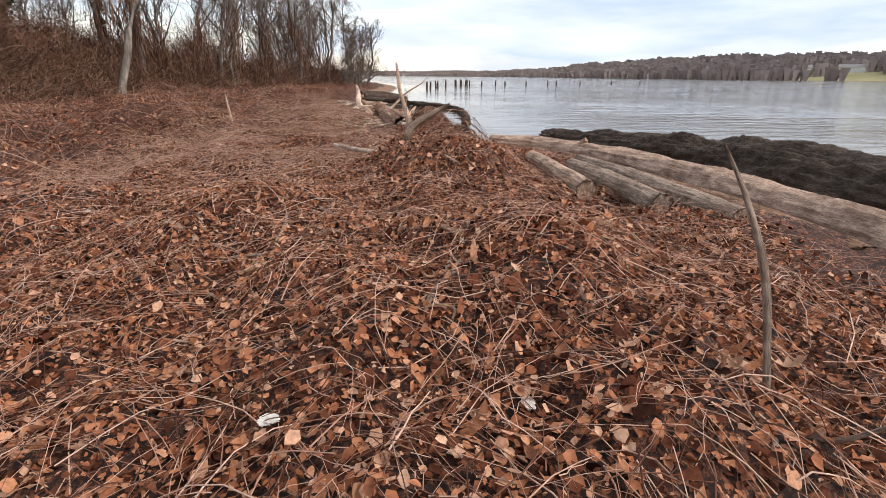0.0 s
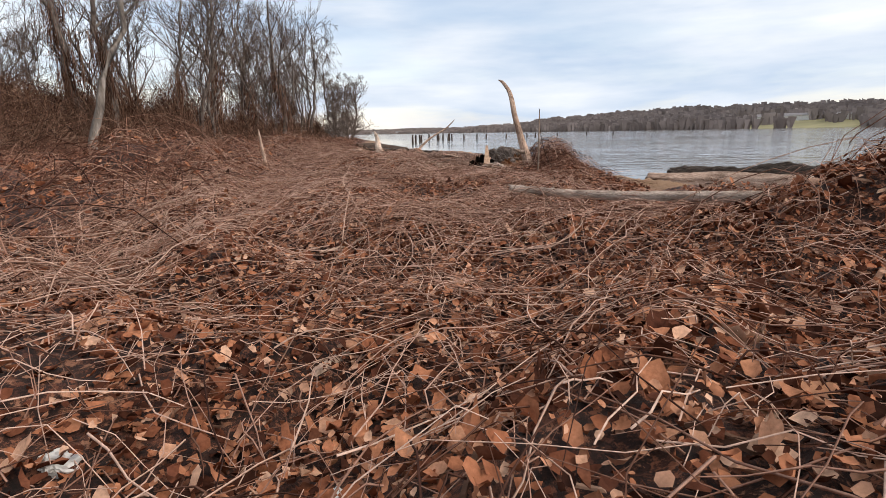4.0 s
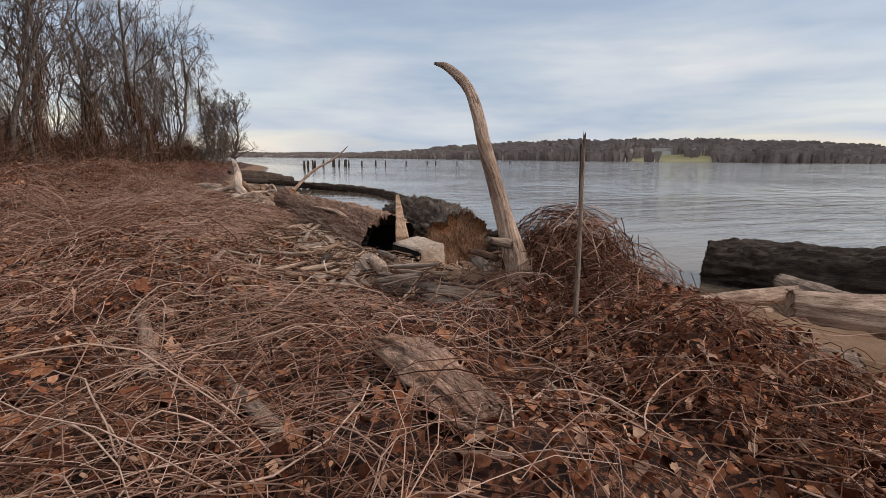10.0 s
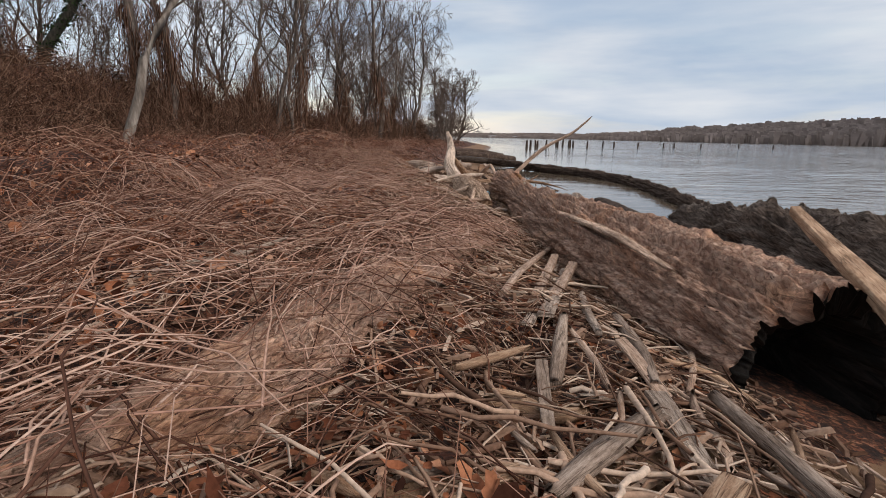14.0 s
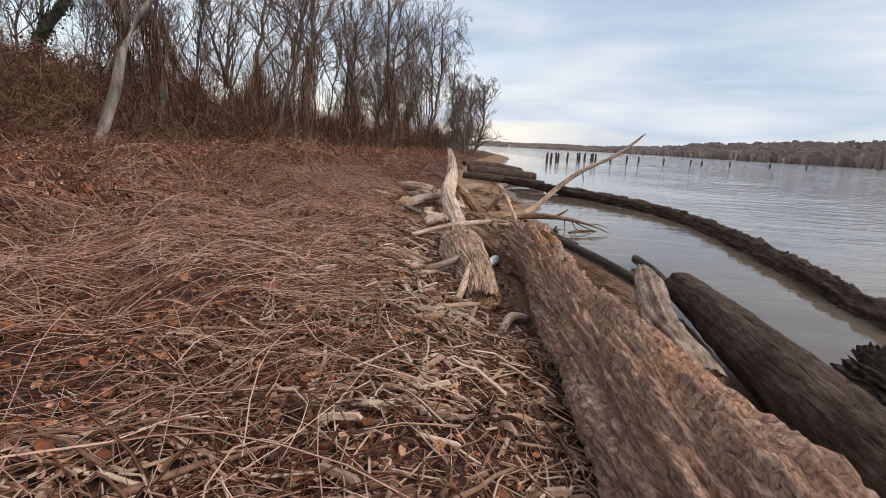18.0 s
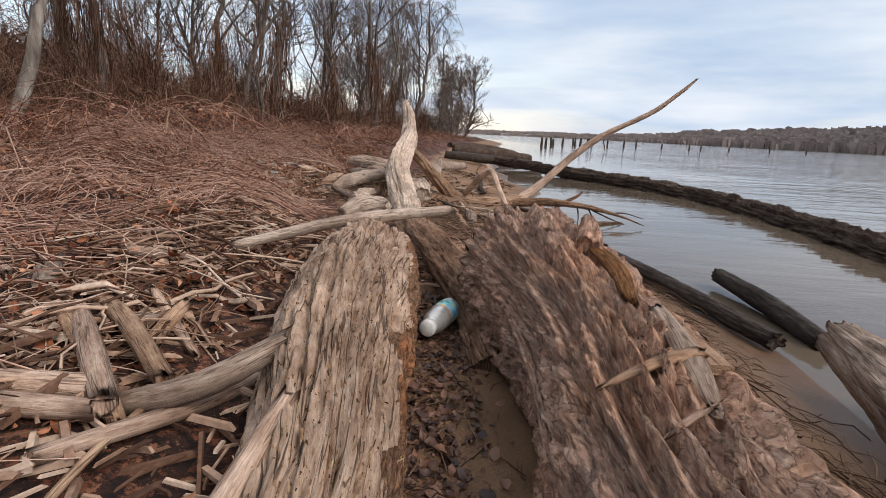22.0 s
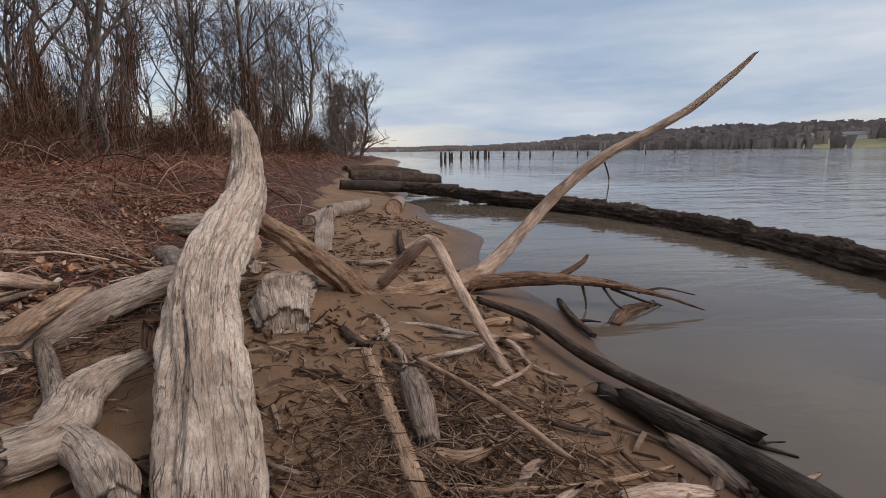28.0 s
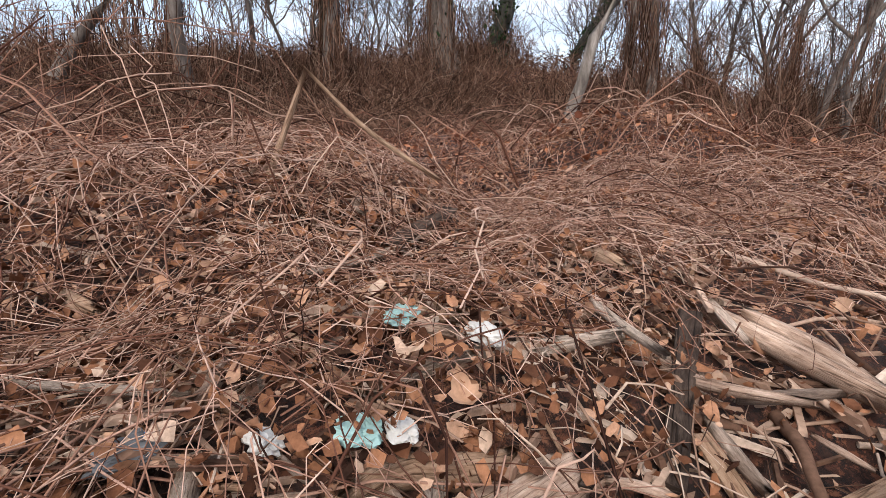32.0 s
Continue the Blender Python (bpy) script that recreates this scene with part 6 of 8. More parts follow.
drift_stick("long grey weathered stick lying on the dead leaves", WOOD_GREY, 0.020, (-0.57, 4.55, 0.81), (-0.20, 3.74, 0.86), (0.03, 3.29, 0.94))
drift_stick("long pale worn stick lying on the dead leaves", WOOD_PALE, 0.016, (0.03, 3.36, 0.93), (0.29, 3.01, 1.05), (0.54, 2.90, 1.09))
drift_stick("long pale worn stick lying on the dead leaves", WOOD_PALE, 0.013, (0.54, 2.90, 1.09), (0.66, 3.15, 1.08), (0.97, 4.10, 0.83))
drift_stick("long grey weathered stick lying on the dead leaves", WOOD_GREY, 0.012, (0.47, 2.47, 1.08), (0.35, 2.18, 1.07), (0.25, 2.06, 1.05), (0.19, 1.91, 1.03), (0.18, 1.84, 1.03))
drift_stick("short pale worn stick lying on the dead leaves", WOOD_PALE, 0.008, (0.30, 2.12, 1.06), (0.35, 2.03, 1.07), (0.41, 1.94, 1.07))
drift_stick("pale worn stick lying on the dead leaves", WOOD_PALE, 0.007, (-0.12, 2.10, 0.96), (-0.02, 1.97, 1.00), (0.06, 1.88, 1.01))
drift_stick("tan peeled stick lying on the dead leaves", WOOD_TAN, 0.009, (0.06, 1.88, 1.02), (0.20, 1.88, 1.04), (0.30, 1.85, 1.04), (0.28, 1.76, 1.03))
drift_stick("long pale worn stick lying on the dead leaves", WOOD_PALE, 0.009, (-0.52, 3.25, 0.85), (-0.44, 2.71, 0.90), (-0.35, 2.40, 0.90), (-0.24, 2.18, 0.93))
drift_stick("tan peeled stick lying on the dead leaves", WOOD_TAN, 0.009, (0.19, 2.46, 1.02), (0.21, 2.26, 1.03), (0.28, 2.10, 1.05))
drift_stick("bleached stick lying on the dead leaves", WOOD_BLEACH, 0.010, (-1.19, 3.34, 0.75), (-0.93, 3.32, 0.79), (-0.66, 3.22, 0.83))
drift_stick("short pale worn stick lying on the dead leaves", WOOD_PALE, 0.019, (0.89, 1.94, 1.07), (0.90, 1.86, 1.05), (0.93, 1.80, 1.04))
drift_stick("short tan peeled stick lying on the dead leaves", WOOD_TAN, 0.008, (-0.13, 2.24, 0.95), (-0.07, 2.17, 0.97), (0.01, 2.18, 0.99))
drift_stick("pale worn stick lying on the dead leaves", WOOD_PALE, 0.007, (-0.33, 2.69, 0.93), (-0.22, 2.34, 0.93))
drift_stick("short pale worn stick lying on the dead leaves", WOOD_PALE, 0.006, (0.57, 2.46, 1.10), (0.45, 2.27, 1.09))
drift_stick("long grey weathered stick lying on the dead leaves", WOOD_GREY, 0.012, (-0.80, 4.28, 0.86), (-0.75, 3.45, 0.84))
drift_stick("long pale worn stick lying on the dead leaves", WOOD_PALE, 0.021, (2.26, 4.30, 0.66), (2.69, 3.96, 0.64), (3.06, 3.59, 0.66))
drift_stick("long tan peeled stick lying on the dead leaves", WOOD_TAN, 0.019, (1.38, 4.14, 0.80), (1.92, 4.55, 0.69), (2.26, 4.30, 0.66))
drift_stick("tan peeled stick lying on the dead leaves", WOOD_TAN, 0.007, (-1.08, 2.28, 0.74), (-0.92, 2.21, 0.75), (-0.80, 2.16, 0.77))
drift_stick("pale worn stick lying on the dead leaves", WOOD_PALE, 0.007, (1.18, 1.99, 1.01), (0.91, 1.80, 1.05), (0.85, 1.71, 1.04))
drift_board("tan peeled board lying on the dead leaves", WOOD_TAN, 0.035, (0.40, 3.03, 1.07), (0.47, 2.73, 1.08))
drift_board("pale worn board lying on the dead leaves", WOOD_PALE, 0.038, (-1.78, 4.18, 0.82), (-1.56, 3.96, 0.80))
drift_board("short grey weathered board lying on the dead leaves", WOOD_GREY, 0.022, (-0.08, 2.07, 0.98), (-0.03, 1.98, 0.99))
drift_board("long grey weathered board in the driftwood heap", WOOD_GREY, 0.042, (0.24, 14.00, 0.65), (-0.12, 13.14, 0.69), (-0.29, 12.69, 0.68))
drift_stick("pale worn log piece in the driftwood heap", WOOD_PALE, 0.053, (0.19, 13.61, 0.69), (0.13, 13.19, 0.71), (0.11, 12.94, 0.73))
drift_stick("bleached stick in the driftwood heap", WOOD_BLEACH, 0.022, (0.19, 13.11, 0.72), (0.27, 12.77, 0.79), (0.39, 12.59, 0.83))
drift_board("short tan peeled board in the driftwood heap", WOOD_TAN, 0.036, (-0.38, 13.08, 0.68), (-0.36, 12.94, 0.68))
drift_stick("short bleached stick in the driftwood heap", WOOD_BLEACH, 0.010, (-0.35, 12.96, 0.67), (-0.35, 12.80, 0.67), (-0.36, 12.69, 0.68))
drift_stick("pale worn stick in the driftwood heap", WOOD_PALE, 0.017, (-0.67, 13.29, 0.73), (-0.54, 13.50, 0.70), (-0.36, 13.73, 0.68))
drift_stick("short tan peeled log piece in the driftwood heap", WOOD_TAN, 0.035, (-0.60, 13.19, 0.71), (-0.44, 13.11, 0.69))
drift_board("short tan peeled board in the driftwood heap", WOOD_TAN, 0.016, (-0.44, 13.19, 0.70), (-0.21, 13.13, 0.69))
drift_stick("short grey weathered stick in the driftwood heap", WOOD_GREY, 0.017, (0.04, 12.91, 0.72), (0.10, 12.69, 0.75))
drift_stick("pale worn stick in the driftwood heap", WOOD_PALE, 0.021, (0.16, 12.80, 0.76), (0.21, 12.64, 0.78), (0.26, 12.52, 0.79))
drift_stick("grey weathered stick in the driftwood heap", WOOD_GREY, 0.027, (-0.03, 12.71, 0.72), (0.10, 12.58, 0.76), (0.23, 12.50, 0.79))
drift_board("short grey weathered board in the driftwood heap", WOOD_GREY, 0.021, (-0.02, 12.58, 0.73), (0.20, 12.44, 0.78))
drift_stick("dark bark-covered log piece in the driftwood heap", WOOD_BARK, 0.036, (-0.27, 13.53, 0.70), (-0.10, 14.08, 0.65))
drift_stick("grey weathered stick in the driftwood heap", WOOD_GREY, 0.022, (-0.78, 14.15, 0.74), (-0.57, 14.12, 0.70), (-0.35, 14.14, 0.67))
drift_board("short tan peeled board in the driftwood heap", WOOD_TAN, 0.034, (-0.51, 14.14, 0.69), (-0.29, 14.25, 0.67))
drift_stick("bleached stick in the driftwood heap", WOOD_BLEACH, 0.013, (-1.00, 13.90, 0.79), (-0.85, 13.92, 0.74), (-0.72, 13.88, 0.71))
drift_board("short pale worn board in the driftwood heap", WOOD_PALE, 0.027, (-1.09, 13.60, 0.78), (-1.02, 13.85, 0.79))
drift_stick("pale worn stick in the driftwood heap", WOOD_PALE, 0.018, (-0.17, 13.00, 0.68), (-0.15, 12.78, 0.69), (-0.16, 12.60, 0.71))
drift_stick("short grey weathered stick in the driftwood heap", WOOD_GREY, 0.016, (-0.35, 12.77, 0.68), (-0.26, 13.03, 0.68))
drift_board("short grey weathered board in the driftwood heap", WOOD_GREY, 0.021, (-0.09, 12.85, 0.70), (-0.10, 12.60, 0.72))
drift_stick("short pale worn stick in the driftwood heap", WOOD_PALE, 0.010, (-0.53, 12.94, 0.69), (-0.45, 12.77, 0.68))
drift_stick("rotted brown log piece in the driftwood heap", WOOD_BROWN, 0.032, (0.67, 12.63, 0.90), (0.69, 12.45, 0.91), (0.72, 12.31, 0.90))
drift_stick("short grey weathered log piece in the driftwood heap", WOOD_GREY, 0.044, (0.60, 12.43, 0.88), (0.61, 12.33, 0.87), (0.60, 12.24, 0.86))
drift_stick("short dark bark-covered log piece in the driftwood heap", WOOD_BARK, 0.037, (0.98, 12.87, 0.96), (1.03, 12.79, 1.00), (1.11, 12.75, 1.03))
drift_stick("grey weathered log piece in the driftwood heap", WOOD_GREY, 0.034, (0.36, 13.47, 0.69), (0.38, 14.12, 0.65))
drift_board("tan peeled board in the driftwood heap", WOOD_TAN, 0.034, (-0.14, 14.35, 0.66), (0.06, 14.55, 0.66))
drift_stick("long grey weathered stick in the driftwood heap", WOOD_GREY, 0.025, (0.27, 15.04, 0.60), (0.28, 14.33, 0.64))
drift_stick("pale worn stick in the driftwood heap", WOOD_PALE, 0.022, (-0.48, 13.34, 0.70), (-0.32, 13.39, 0.70), (-0.17, 13.50, 0.70))
drift_stick("short bleached stick in the driftwood heap", WOOD_BLEACH, 0.015, (-0.42, 13.03, 0.68), (-0.30, 13.11, 0.69))
drift_stick("short rotted brown stick in the driftwood heap", WOOD_BROWN, 0.018, (-0.21, 13.09, 0.68), (-0.11, 13.22, 0.70))
drift_stick("short pale worn stick in the driftwood heap", WOOD_PALE, 0.012, (0.05, 12.58, 0.74), (0.14, 12.63, 0.77))
drift_stick("short grey weathered stick in the driftwood heap", WOOD_GREY, 0.009, (0.29, 12.46, 0.80), (0.35, 12.42, 0.80), (0.38, 12.34, 0.81))
drift_board("grey weathered board in the driftwood heap", WOOD_GREY, 0.025, (0.06, 13.51, 0.70), (0.04, 13.18, 0.70))
drift_board("long bleached board among vines and driftwood", WOOD_BLEACH, 0.023, (-0.27, 15.41, 0.68), (-0.15, 15.82, 0.67), (0.19, 17.17, 0.45))
drift_board("long bleached board among vines and driftwood", WOOD_BLEACH, 0.034, (-0.18, 15.53, 0.68), (0.23, 17.02, 0.45))
drift_stick("tan peeled stick among vines and driftwood", WOOD_TAN, 0.017, (-0.55, 14.99, 0.69), (-0.43, 15.09, 0.68), (-0.29, 15.21, 0.67))
drift_board("bleached board among vines and driftwood", WOOD_BLEACH, 0.035, (0.06, 14.98, 0.62), (0.04, 14.72, 0.63), (0.05, 14.55, 0.63))
drift_stick("grey weathered stick among vines and driftwood", WOOD_GREY, 0.029, (0.02, 14.88, 0.63), (-0.18, 14.67, 0.65), (-0.34, 14.50, 0.66))
drift_stick("short tan peeled stick among vines and driftwood", WOOD_TAN, 0.010, (-0.30, 14.75, 0.65), (-0.27, 14.59, 0.66), (-0.22, 14.51, 0.65))
drift_stick("pale worn stick among vines and driftwood", WOOD_PALE, 0.010, (-0.12, 14.73, 0.64), (-0.04, 15.00, 0.63))
drift_stick("grey weathered stick among vines and driftwood", WOOD_GREY, 0.025, (-0.24, 15.00, 0.64), (-0.18, 15.23, 0.65), (-0.10, 15.55, 0.66))
drift_stick("pale worn stick among vines and driftwood", WOOD_PALE, 0.014, (-0.10, 15.44, 0.65), (-0.07, 15.18, 0.64), (-0.07, 15.00, 0.63))
drift_stick("long grey weathered stick among vines and driftwood", WOOD_GREY, 0.027, (0.22, 15.87, 0.55), (0.16, 15.39, 0.59), (0.11, 15.10, 0.60))
drift_stick("tan peeled stick among vines and driftwood", WOOD_TAN, 0.014, (0.24, 15.38, 0.56), (0.44, 15.38, 0.50), (0.51, 15.17, 0.49))
drift_stick("long pale worn stick among vines and driftwood", WOOD_PALE, 0.014, (0.78, 16.34, 0.35), (0.42, 15.49, 0.50), (0.21, 15.08, 0.58))
drift_board("pale worn board among vines and driftwood", WOOD_PALE, 0.025, (0.09, 15.40, 0.61), (0.12, 15.03, 0.60))
drift_board("grey weathered board among vines and driftwood", WOOD_GREY, 0.020, (-0.26, 15.13, 0.65), (-0.30, 14.75, 0.65))
drift_stick("short tan peeled stick among vines and driftwood", WOOD_TAN, 0.017, (-0.83, 14.46, 0.72), (-0.78, 14.45, 0.71), (-0.71, 14.42, 0.70))
drift_board("short tan peeled board among vines and driftwood", WOOD_TAN, 0.025, (-0.59, 14.46, 0.68), (-0.50, 14.52, 0.67), (-0.40, 14.55, 0.67))
drift_stick("short grey weathered stick among vines and driftwood", WOOD_GREY, 0.015, (-0.66, 14.49, 0.69), (-0.55, 14.54, 0.68))
drift_stick("tan peeled stick among vines and driftwood", WOOD_TAN, 0.009, (0.54, 15.06, 0.48), (0.35, 14.75, 0.58), (0.27, 14.61, 0.61))
drift_stick("short grey weathered stick among vines and driftwood", WOOD_GREY, 0.009, (0.18, 14.66, 0.62), (0.26, 14.58, 0.61))
drift_stick("long grey weathered stick among vines and driftwood", WOOD_GREY, 0.019, (-1.68, 14.70, 0.81), (-1.82, 14.94, 0.78), (-2.32, 15.61, 0.64))
drift_stick("long pale worn stick among vines and driftwood", WOOD_PALE, 0.020, (-0.35, 15.67, 0.71), (-0.14, 16.45, 0.63), (0.43, 18.39, 0.36))
drift_stick("long grey weathered log piece among vines and driftwood", WOOD_GREY, 0.035, (0.66, 17.68, 0.33), (0.54, 16.51, 0.39))
drift_stick("long bleached stick among vines and driftwood", WOOD_BLEACH, 0.020, (0.15, 16.24, 0.54), (0.02, 15.45, 0.63))
drift_board("short grey weathered board among vines and driftwood", WOOD_GREY, 0.016, (-0.08, 14.78, 0.64), (0.04, 14.85, 0.63))
drift_stick("short pale worn stick among vines and driftwood", WOOD_PALE, 0.014, (-0.04, 14.65, 0.63), (-0.02, 14.56, 0.63))
drift_stick("short tan peeled stick among vines and driftwood", WOOD_TAN, 0.010, (-0.44, 14.92, 0.66), (-0.34, 14.91, 0.65))
drift_stick("short grey weathered stick among vines and driftwood", WOOD_GREY, 0.008, (-0.41, 14.73, 0.66), (-0.35, 14.64, 0.66))
drift_stick("tan peeled stick in the washed-up debris", WOOD_TAN, 0.017, (-1.88, 20.71, 0.67), (-1.75, 20.68, 0.65), (-1.59, 20.61, 0.63))
drift_stick("grey weathered stick in the washed-up debris", WOOD_GREY, 0.012, (-1.83, 20.40, 0.69), (-1.72, 20.51, 0.66), (-1.66, 20.67, 0.63))
drift_stick("bleached stick in the washed-up debris", WOOD_BLEACH, 0.016, (-1.39, 20.21, 0.65), (-1.43, 20.30, 0.65), (-1.41, 20.39, 0.65), (-1.34, 20.47, 0.64))
drift_stick("short bleached stick in the washed-up debris", WOOD_BLEACH, 0.012, (-1.39, 20.24, 0.65), (-1.30, 20.37, 0.64))
drift_stick("long pale worn stick in the washed-up debris", WOOD_PALE, 0.014, (-1.19, 20.72, 0.62), (-0.94, 20.09, 0.64), (-0.74, 19.57, 0.68))
drift_stick("tan peeled stick in the washed-up debris", WOOD_TAN, 0.022, (-1.07, 21.25, 0.61), (-0.85, 21.07, 0.57), (-0.67, 20.90, 0.53))
drift_stick("pale worn stick in the washed-up debris", WOOD_PALE, 0.021, (-0.72, 20.76, 0.56), (-0.59, 21.02, 0.51), (-0.45, 21.36, 0.48))
drift_stick("bleached stick in the washed-up debris", WOOD_BLEACH, 0.012, (-1.38, 21.04, 0.60), (-1.08, 21.00, 0.61))
drift_stick("short pale worn stick in the washed-up debris", WOOD_PALE, 0.023, (-1.33, 21.85, 0.62), (-1.11, 21.80, 0.62))
drift_stick("long pale worn stick in the washed-up debris", WOOD_PALE, 0.022, (-0.40, 20.44, 0.50), (-0.37, 20.76, 0.48), (-0.36, 21.28, 0.46))
drift_stick("long tan peeled stick in the washed-up debris", WOOD_TAN, 0.009, (-0.68, 21.14, 0.52), (-0.56, 20.43, 0.54))
drift_board("bleached board in the washed-up debris", WOOD_BLEACH, 0.029, (-0.78, 20.24, 0.62), (-0.70, 19.95, 0.63))
drift_stick("bleached stick in the washed-up debris", WOOD_BLEACH, 0.017, (-0.69, 20.43, 0.58), (-0.66, 20.22, 0.59), (-0.63, 20.06, 0.60))
drift_stick("short pale worn stick in the washed-up debris", WOOD_PALE, 0.011, (-0.40, 20.31, 0.51), (-0.16, 20.31, 0.44))
drift_stick("bleached stick in the washed-up debris", WOOD_BLEACH, 0.016, (-0.50, 19.97, 0.57), (-0.41, 19.93, 0.54), (-0.33, 19.93, 0.52), (-0.27, 19.85, 0.51), (-0.19, 19.86, 0.48))
drift_stick("pale worn stick in the washed-up debris", WOOD_PALE, 0.015, (-0.26, 20.26, 0.48), (-0.29, 19.96, 0.50), (-0.31, 19.73, 0.54))
drift_stick("short bleached log piece in the washed-up debris", WOOD_BLEACH, 0.040, (-0.44, 19.87, 0.57), (-0.44, 19.72, 0.59), (-0.43, 19.61, 0.60))
drift_stick("short rotted brown stick in the washed-up debris", WOOD_BROWN, 0.026, (-0.50, 20.25, 0.54), (-0.34, 20.19, 0.50))
drift_stick("short grey weathered stick in the washed-up debris", WOOD_GREY, 0.019, (-0.70, 19.91, 0.64), (-0.56, 20.02, 0.58))
drift_board("short tan peeled board in the washed-up debris", WOOD_TAN, 0.011, (-0.79, 19.75, 0.66), (-0.67, 19.82, 0.65))
drift_stick("pale worn stick in the washed-up debris", WOOD_PALE, 0.013, (-0.84, 19.97, 0.64), (-0.72, 19.86, 0.65), (-0.60, 19.78, 0.63))
drift_stick("short grey weathered stick in the washed-up debris", WOOD_GREY, 0.021, (-0.65, 19.61, 0.66), (-0.57, 19.68, 0.64), (-0.48, 19.73, 0.61))
drift_stick("short grey weathered stick in the washed-up debris", WOOD_GREY, 0.012, (-0.72, 19.67, 0.67), (-0.61, 19.53, 0.66))
drift_stick("grey weathered log piece in the washed-up debris", WOOD_GREY, 0.031, (0.12, 20.34, 0.39), (0.00, 20.29, 0.41), (-0.06, 20.07, 0.43), (-0.11, 19.80, 0.46))
drift_stick("pale worn stick in the washed-up debris", WOOD_PALE, 0.009, (-0.82, 19.73, 0.67), (-0.64, 19.50, 0.67))
drift_board("grey weathered board in the washed-up debris", WOOD_GREY, 0.012, (-1.13, 19.92, 0.63), (-0.88, 19.56, 0.67))
drift_stick("short grey weathered stick in the washed-up debris", WOOD_GREY, 0.017, (-1.28, 19.81, 0.62), (-1.13, 19.62, 0.64))
drift_stick("short pale worn stick in the washed-up debris", WOOD_PALE, 0.014, (-1.30, 19.72, 0.63), (-1.11, 19.55, 0.65))
drift_stick("short grey weathered stick in the washed-up debris", WOOD_GREY, 0.009, (-1.14, 19.46, 0.65), (-1.13, 19.53, 0.65))
drift_stick("short tan peeled stick in the washed-up debris", WOOD_TAN, 0.008, (-0.65, 19.57, 0.67), (-0.60, 19.51, 0.66))
drift_stick("short pale worn stick in the washed-up debris", WOOD_PALE, 0.014, (-0.97, 19.51, 0.66), (-0.91, 19.46, 0.67))
drift_board("grey weathered board in the washed-up debris", WOOD_GREY, 0.035, (-1.54, 21.76, 0.60), (-1.29, 21.44, 0.63))
drift_stick("short pale worn stick in the washed-up debris", WOOD_PALE, 0.007, (-0.69, 19.73, 0.66), (-0.56, 19.64, 0.64))
drift_board("short tan peeled board in the washed-up debris", WOOD_TAN, 0.017, (-0.88, 20.71, 0.61), (-0.76, 20.50, 0.60))
drift_board("short pale worn board in the washed-up debris", WOOD_PALE, 0.015, (-0.36, 19.78, 0.55), (-0.36, 19.67, 0.57))
drift_stick("short tan peeled stick in the washed-up debris", WOOD_TAN, 0.014, (-0.39, 20.24, 0.51), (-0.23, 20.10, 0.48))
drift_stick("short pale worn stick in the washed-up debris", WOOD_PALE, 0.009, (-1.57, 20.18, 0.67), (-1.41, 20.16, 0.65))
drift_stick("short pale worn stick in the washed-up debris", WOOD_PALE, 0.013, (-2.15, 20.63, 0.71), (-1.94, 20.58, 0.69))
drift_stick("short grey weathered stick in the washed-up debris", WOOD_GREY, 0.009, (-1.14, 20.07, 0.63), (-0.89, 19.93, 0.64))
drift_stick("grey weathered stick in the washed-up debris", WOOD_GREY, 0.023, (-1.95, 21.52, 0.63), (-1.68, 21.18, 0.64))
drift_stick("pale worn stick in the washed-up debris", WOOD_PALE, 0.016, (-0.98, 21.49, 0.60), (-0.70, 21.23, 0.52))
drift_stick("short tan peeled stick in the washed-up debris", WOOD_TAN, 0.006, (-1.10, 19.76, 0.63), (-0.85, 19.68, 0.66))
drift_stick("dark bark-covered stick on the sandy beach", WOOD_BARK, 0.029, (-0.32, 25.99, 0.29), (-0.17, 25.75, 0.27))
drift_stick("long dark bark-covered stick on the sandy beach", WOOD_BARK, 0.011, (0.10, 25.51, 0.22), (0.28, 25.05, 0.19), (0.43, 24.73, 0.18))
drift_stick("tan peeled stick on the sandy beach", WOOD_TAN, 0.008, (0.16, 25.21, 0.21), (0.27, 24.94, 0.19), (0.40, 24.74, 0.18))
drift_stick("short dark bark-covered stick on the sandy beach", WOOD_BARK, 0.013, (0.53, 25.14, 0.15), (0.64, 25.09, 0.13), (0.77, 25.06, 0.11))
drift_stick("short tan peeled stick on the sandy beach", WOOD_TAN, 0.008, (0.25, 25.11, 0.19), (0.47, 25.21, 0.16))
drift_stick("dark wet log piece on the sandy beach", WOOD_WET, 0.046, (0.93, 25.48, 0.08), (1.08, 25.28, 0.05), (1.18, 25.06, 0.04))
drift_stick("grey weathered log piece on the sandy beach", WOOD_GREY, 0.056, (1.05, 25.07, 0.06), (1.11, 24.90, 0.06), (1.14, 24.72, 0.05))
drift_stick("tan peeled stick on the sandy beach", WOOD_TAN, 0.011, (0.40, 24.71, 0.18), (0.64, 24.76, 0.14), (0.92, 24.86, 0.09))
drift_stick("dark bark-covered stick on the sandy beach", WOOD_BARK, 0.011, (0.83, 25.16, 0.10), (1.04, 25.01, 0.06), (1.16, 24.76, 0.05))
drift_stick("dark wet stick on the sandy beach", WOOD_WET, 0.014, (1.30, 25.22, 0.02), (1.40, 25.06, 0.01), (1.53, 24.94, 0.00))
drift_stick("pale worn log piece on the sandy beach", WOOD_PALE, 0.038, (0.59, 24.66, 0.15), (0.96, 24.71, 0.09))
drift_stick("short pale worn stick on the sandy beach", WOOD_PALE, 0.010, (1.37, 24.79, 0.02), (1.53, 24.84, 0.00))
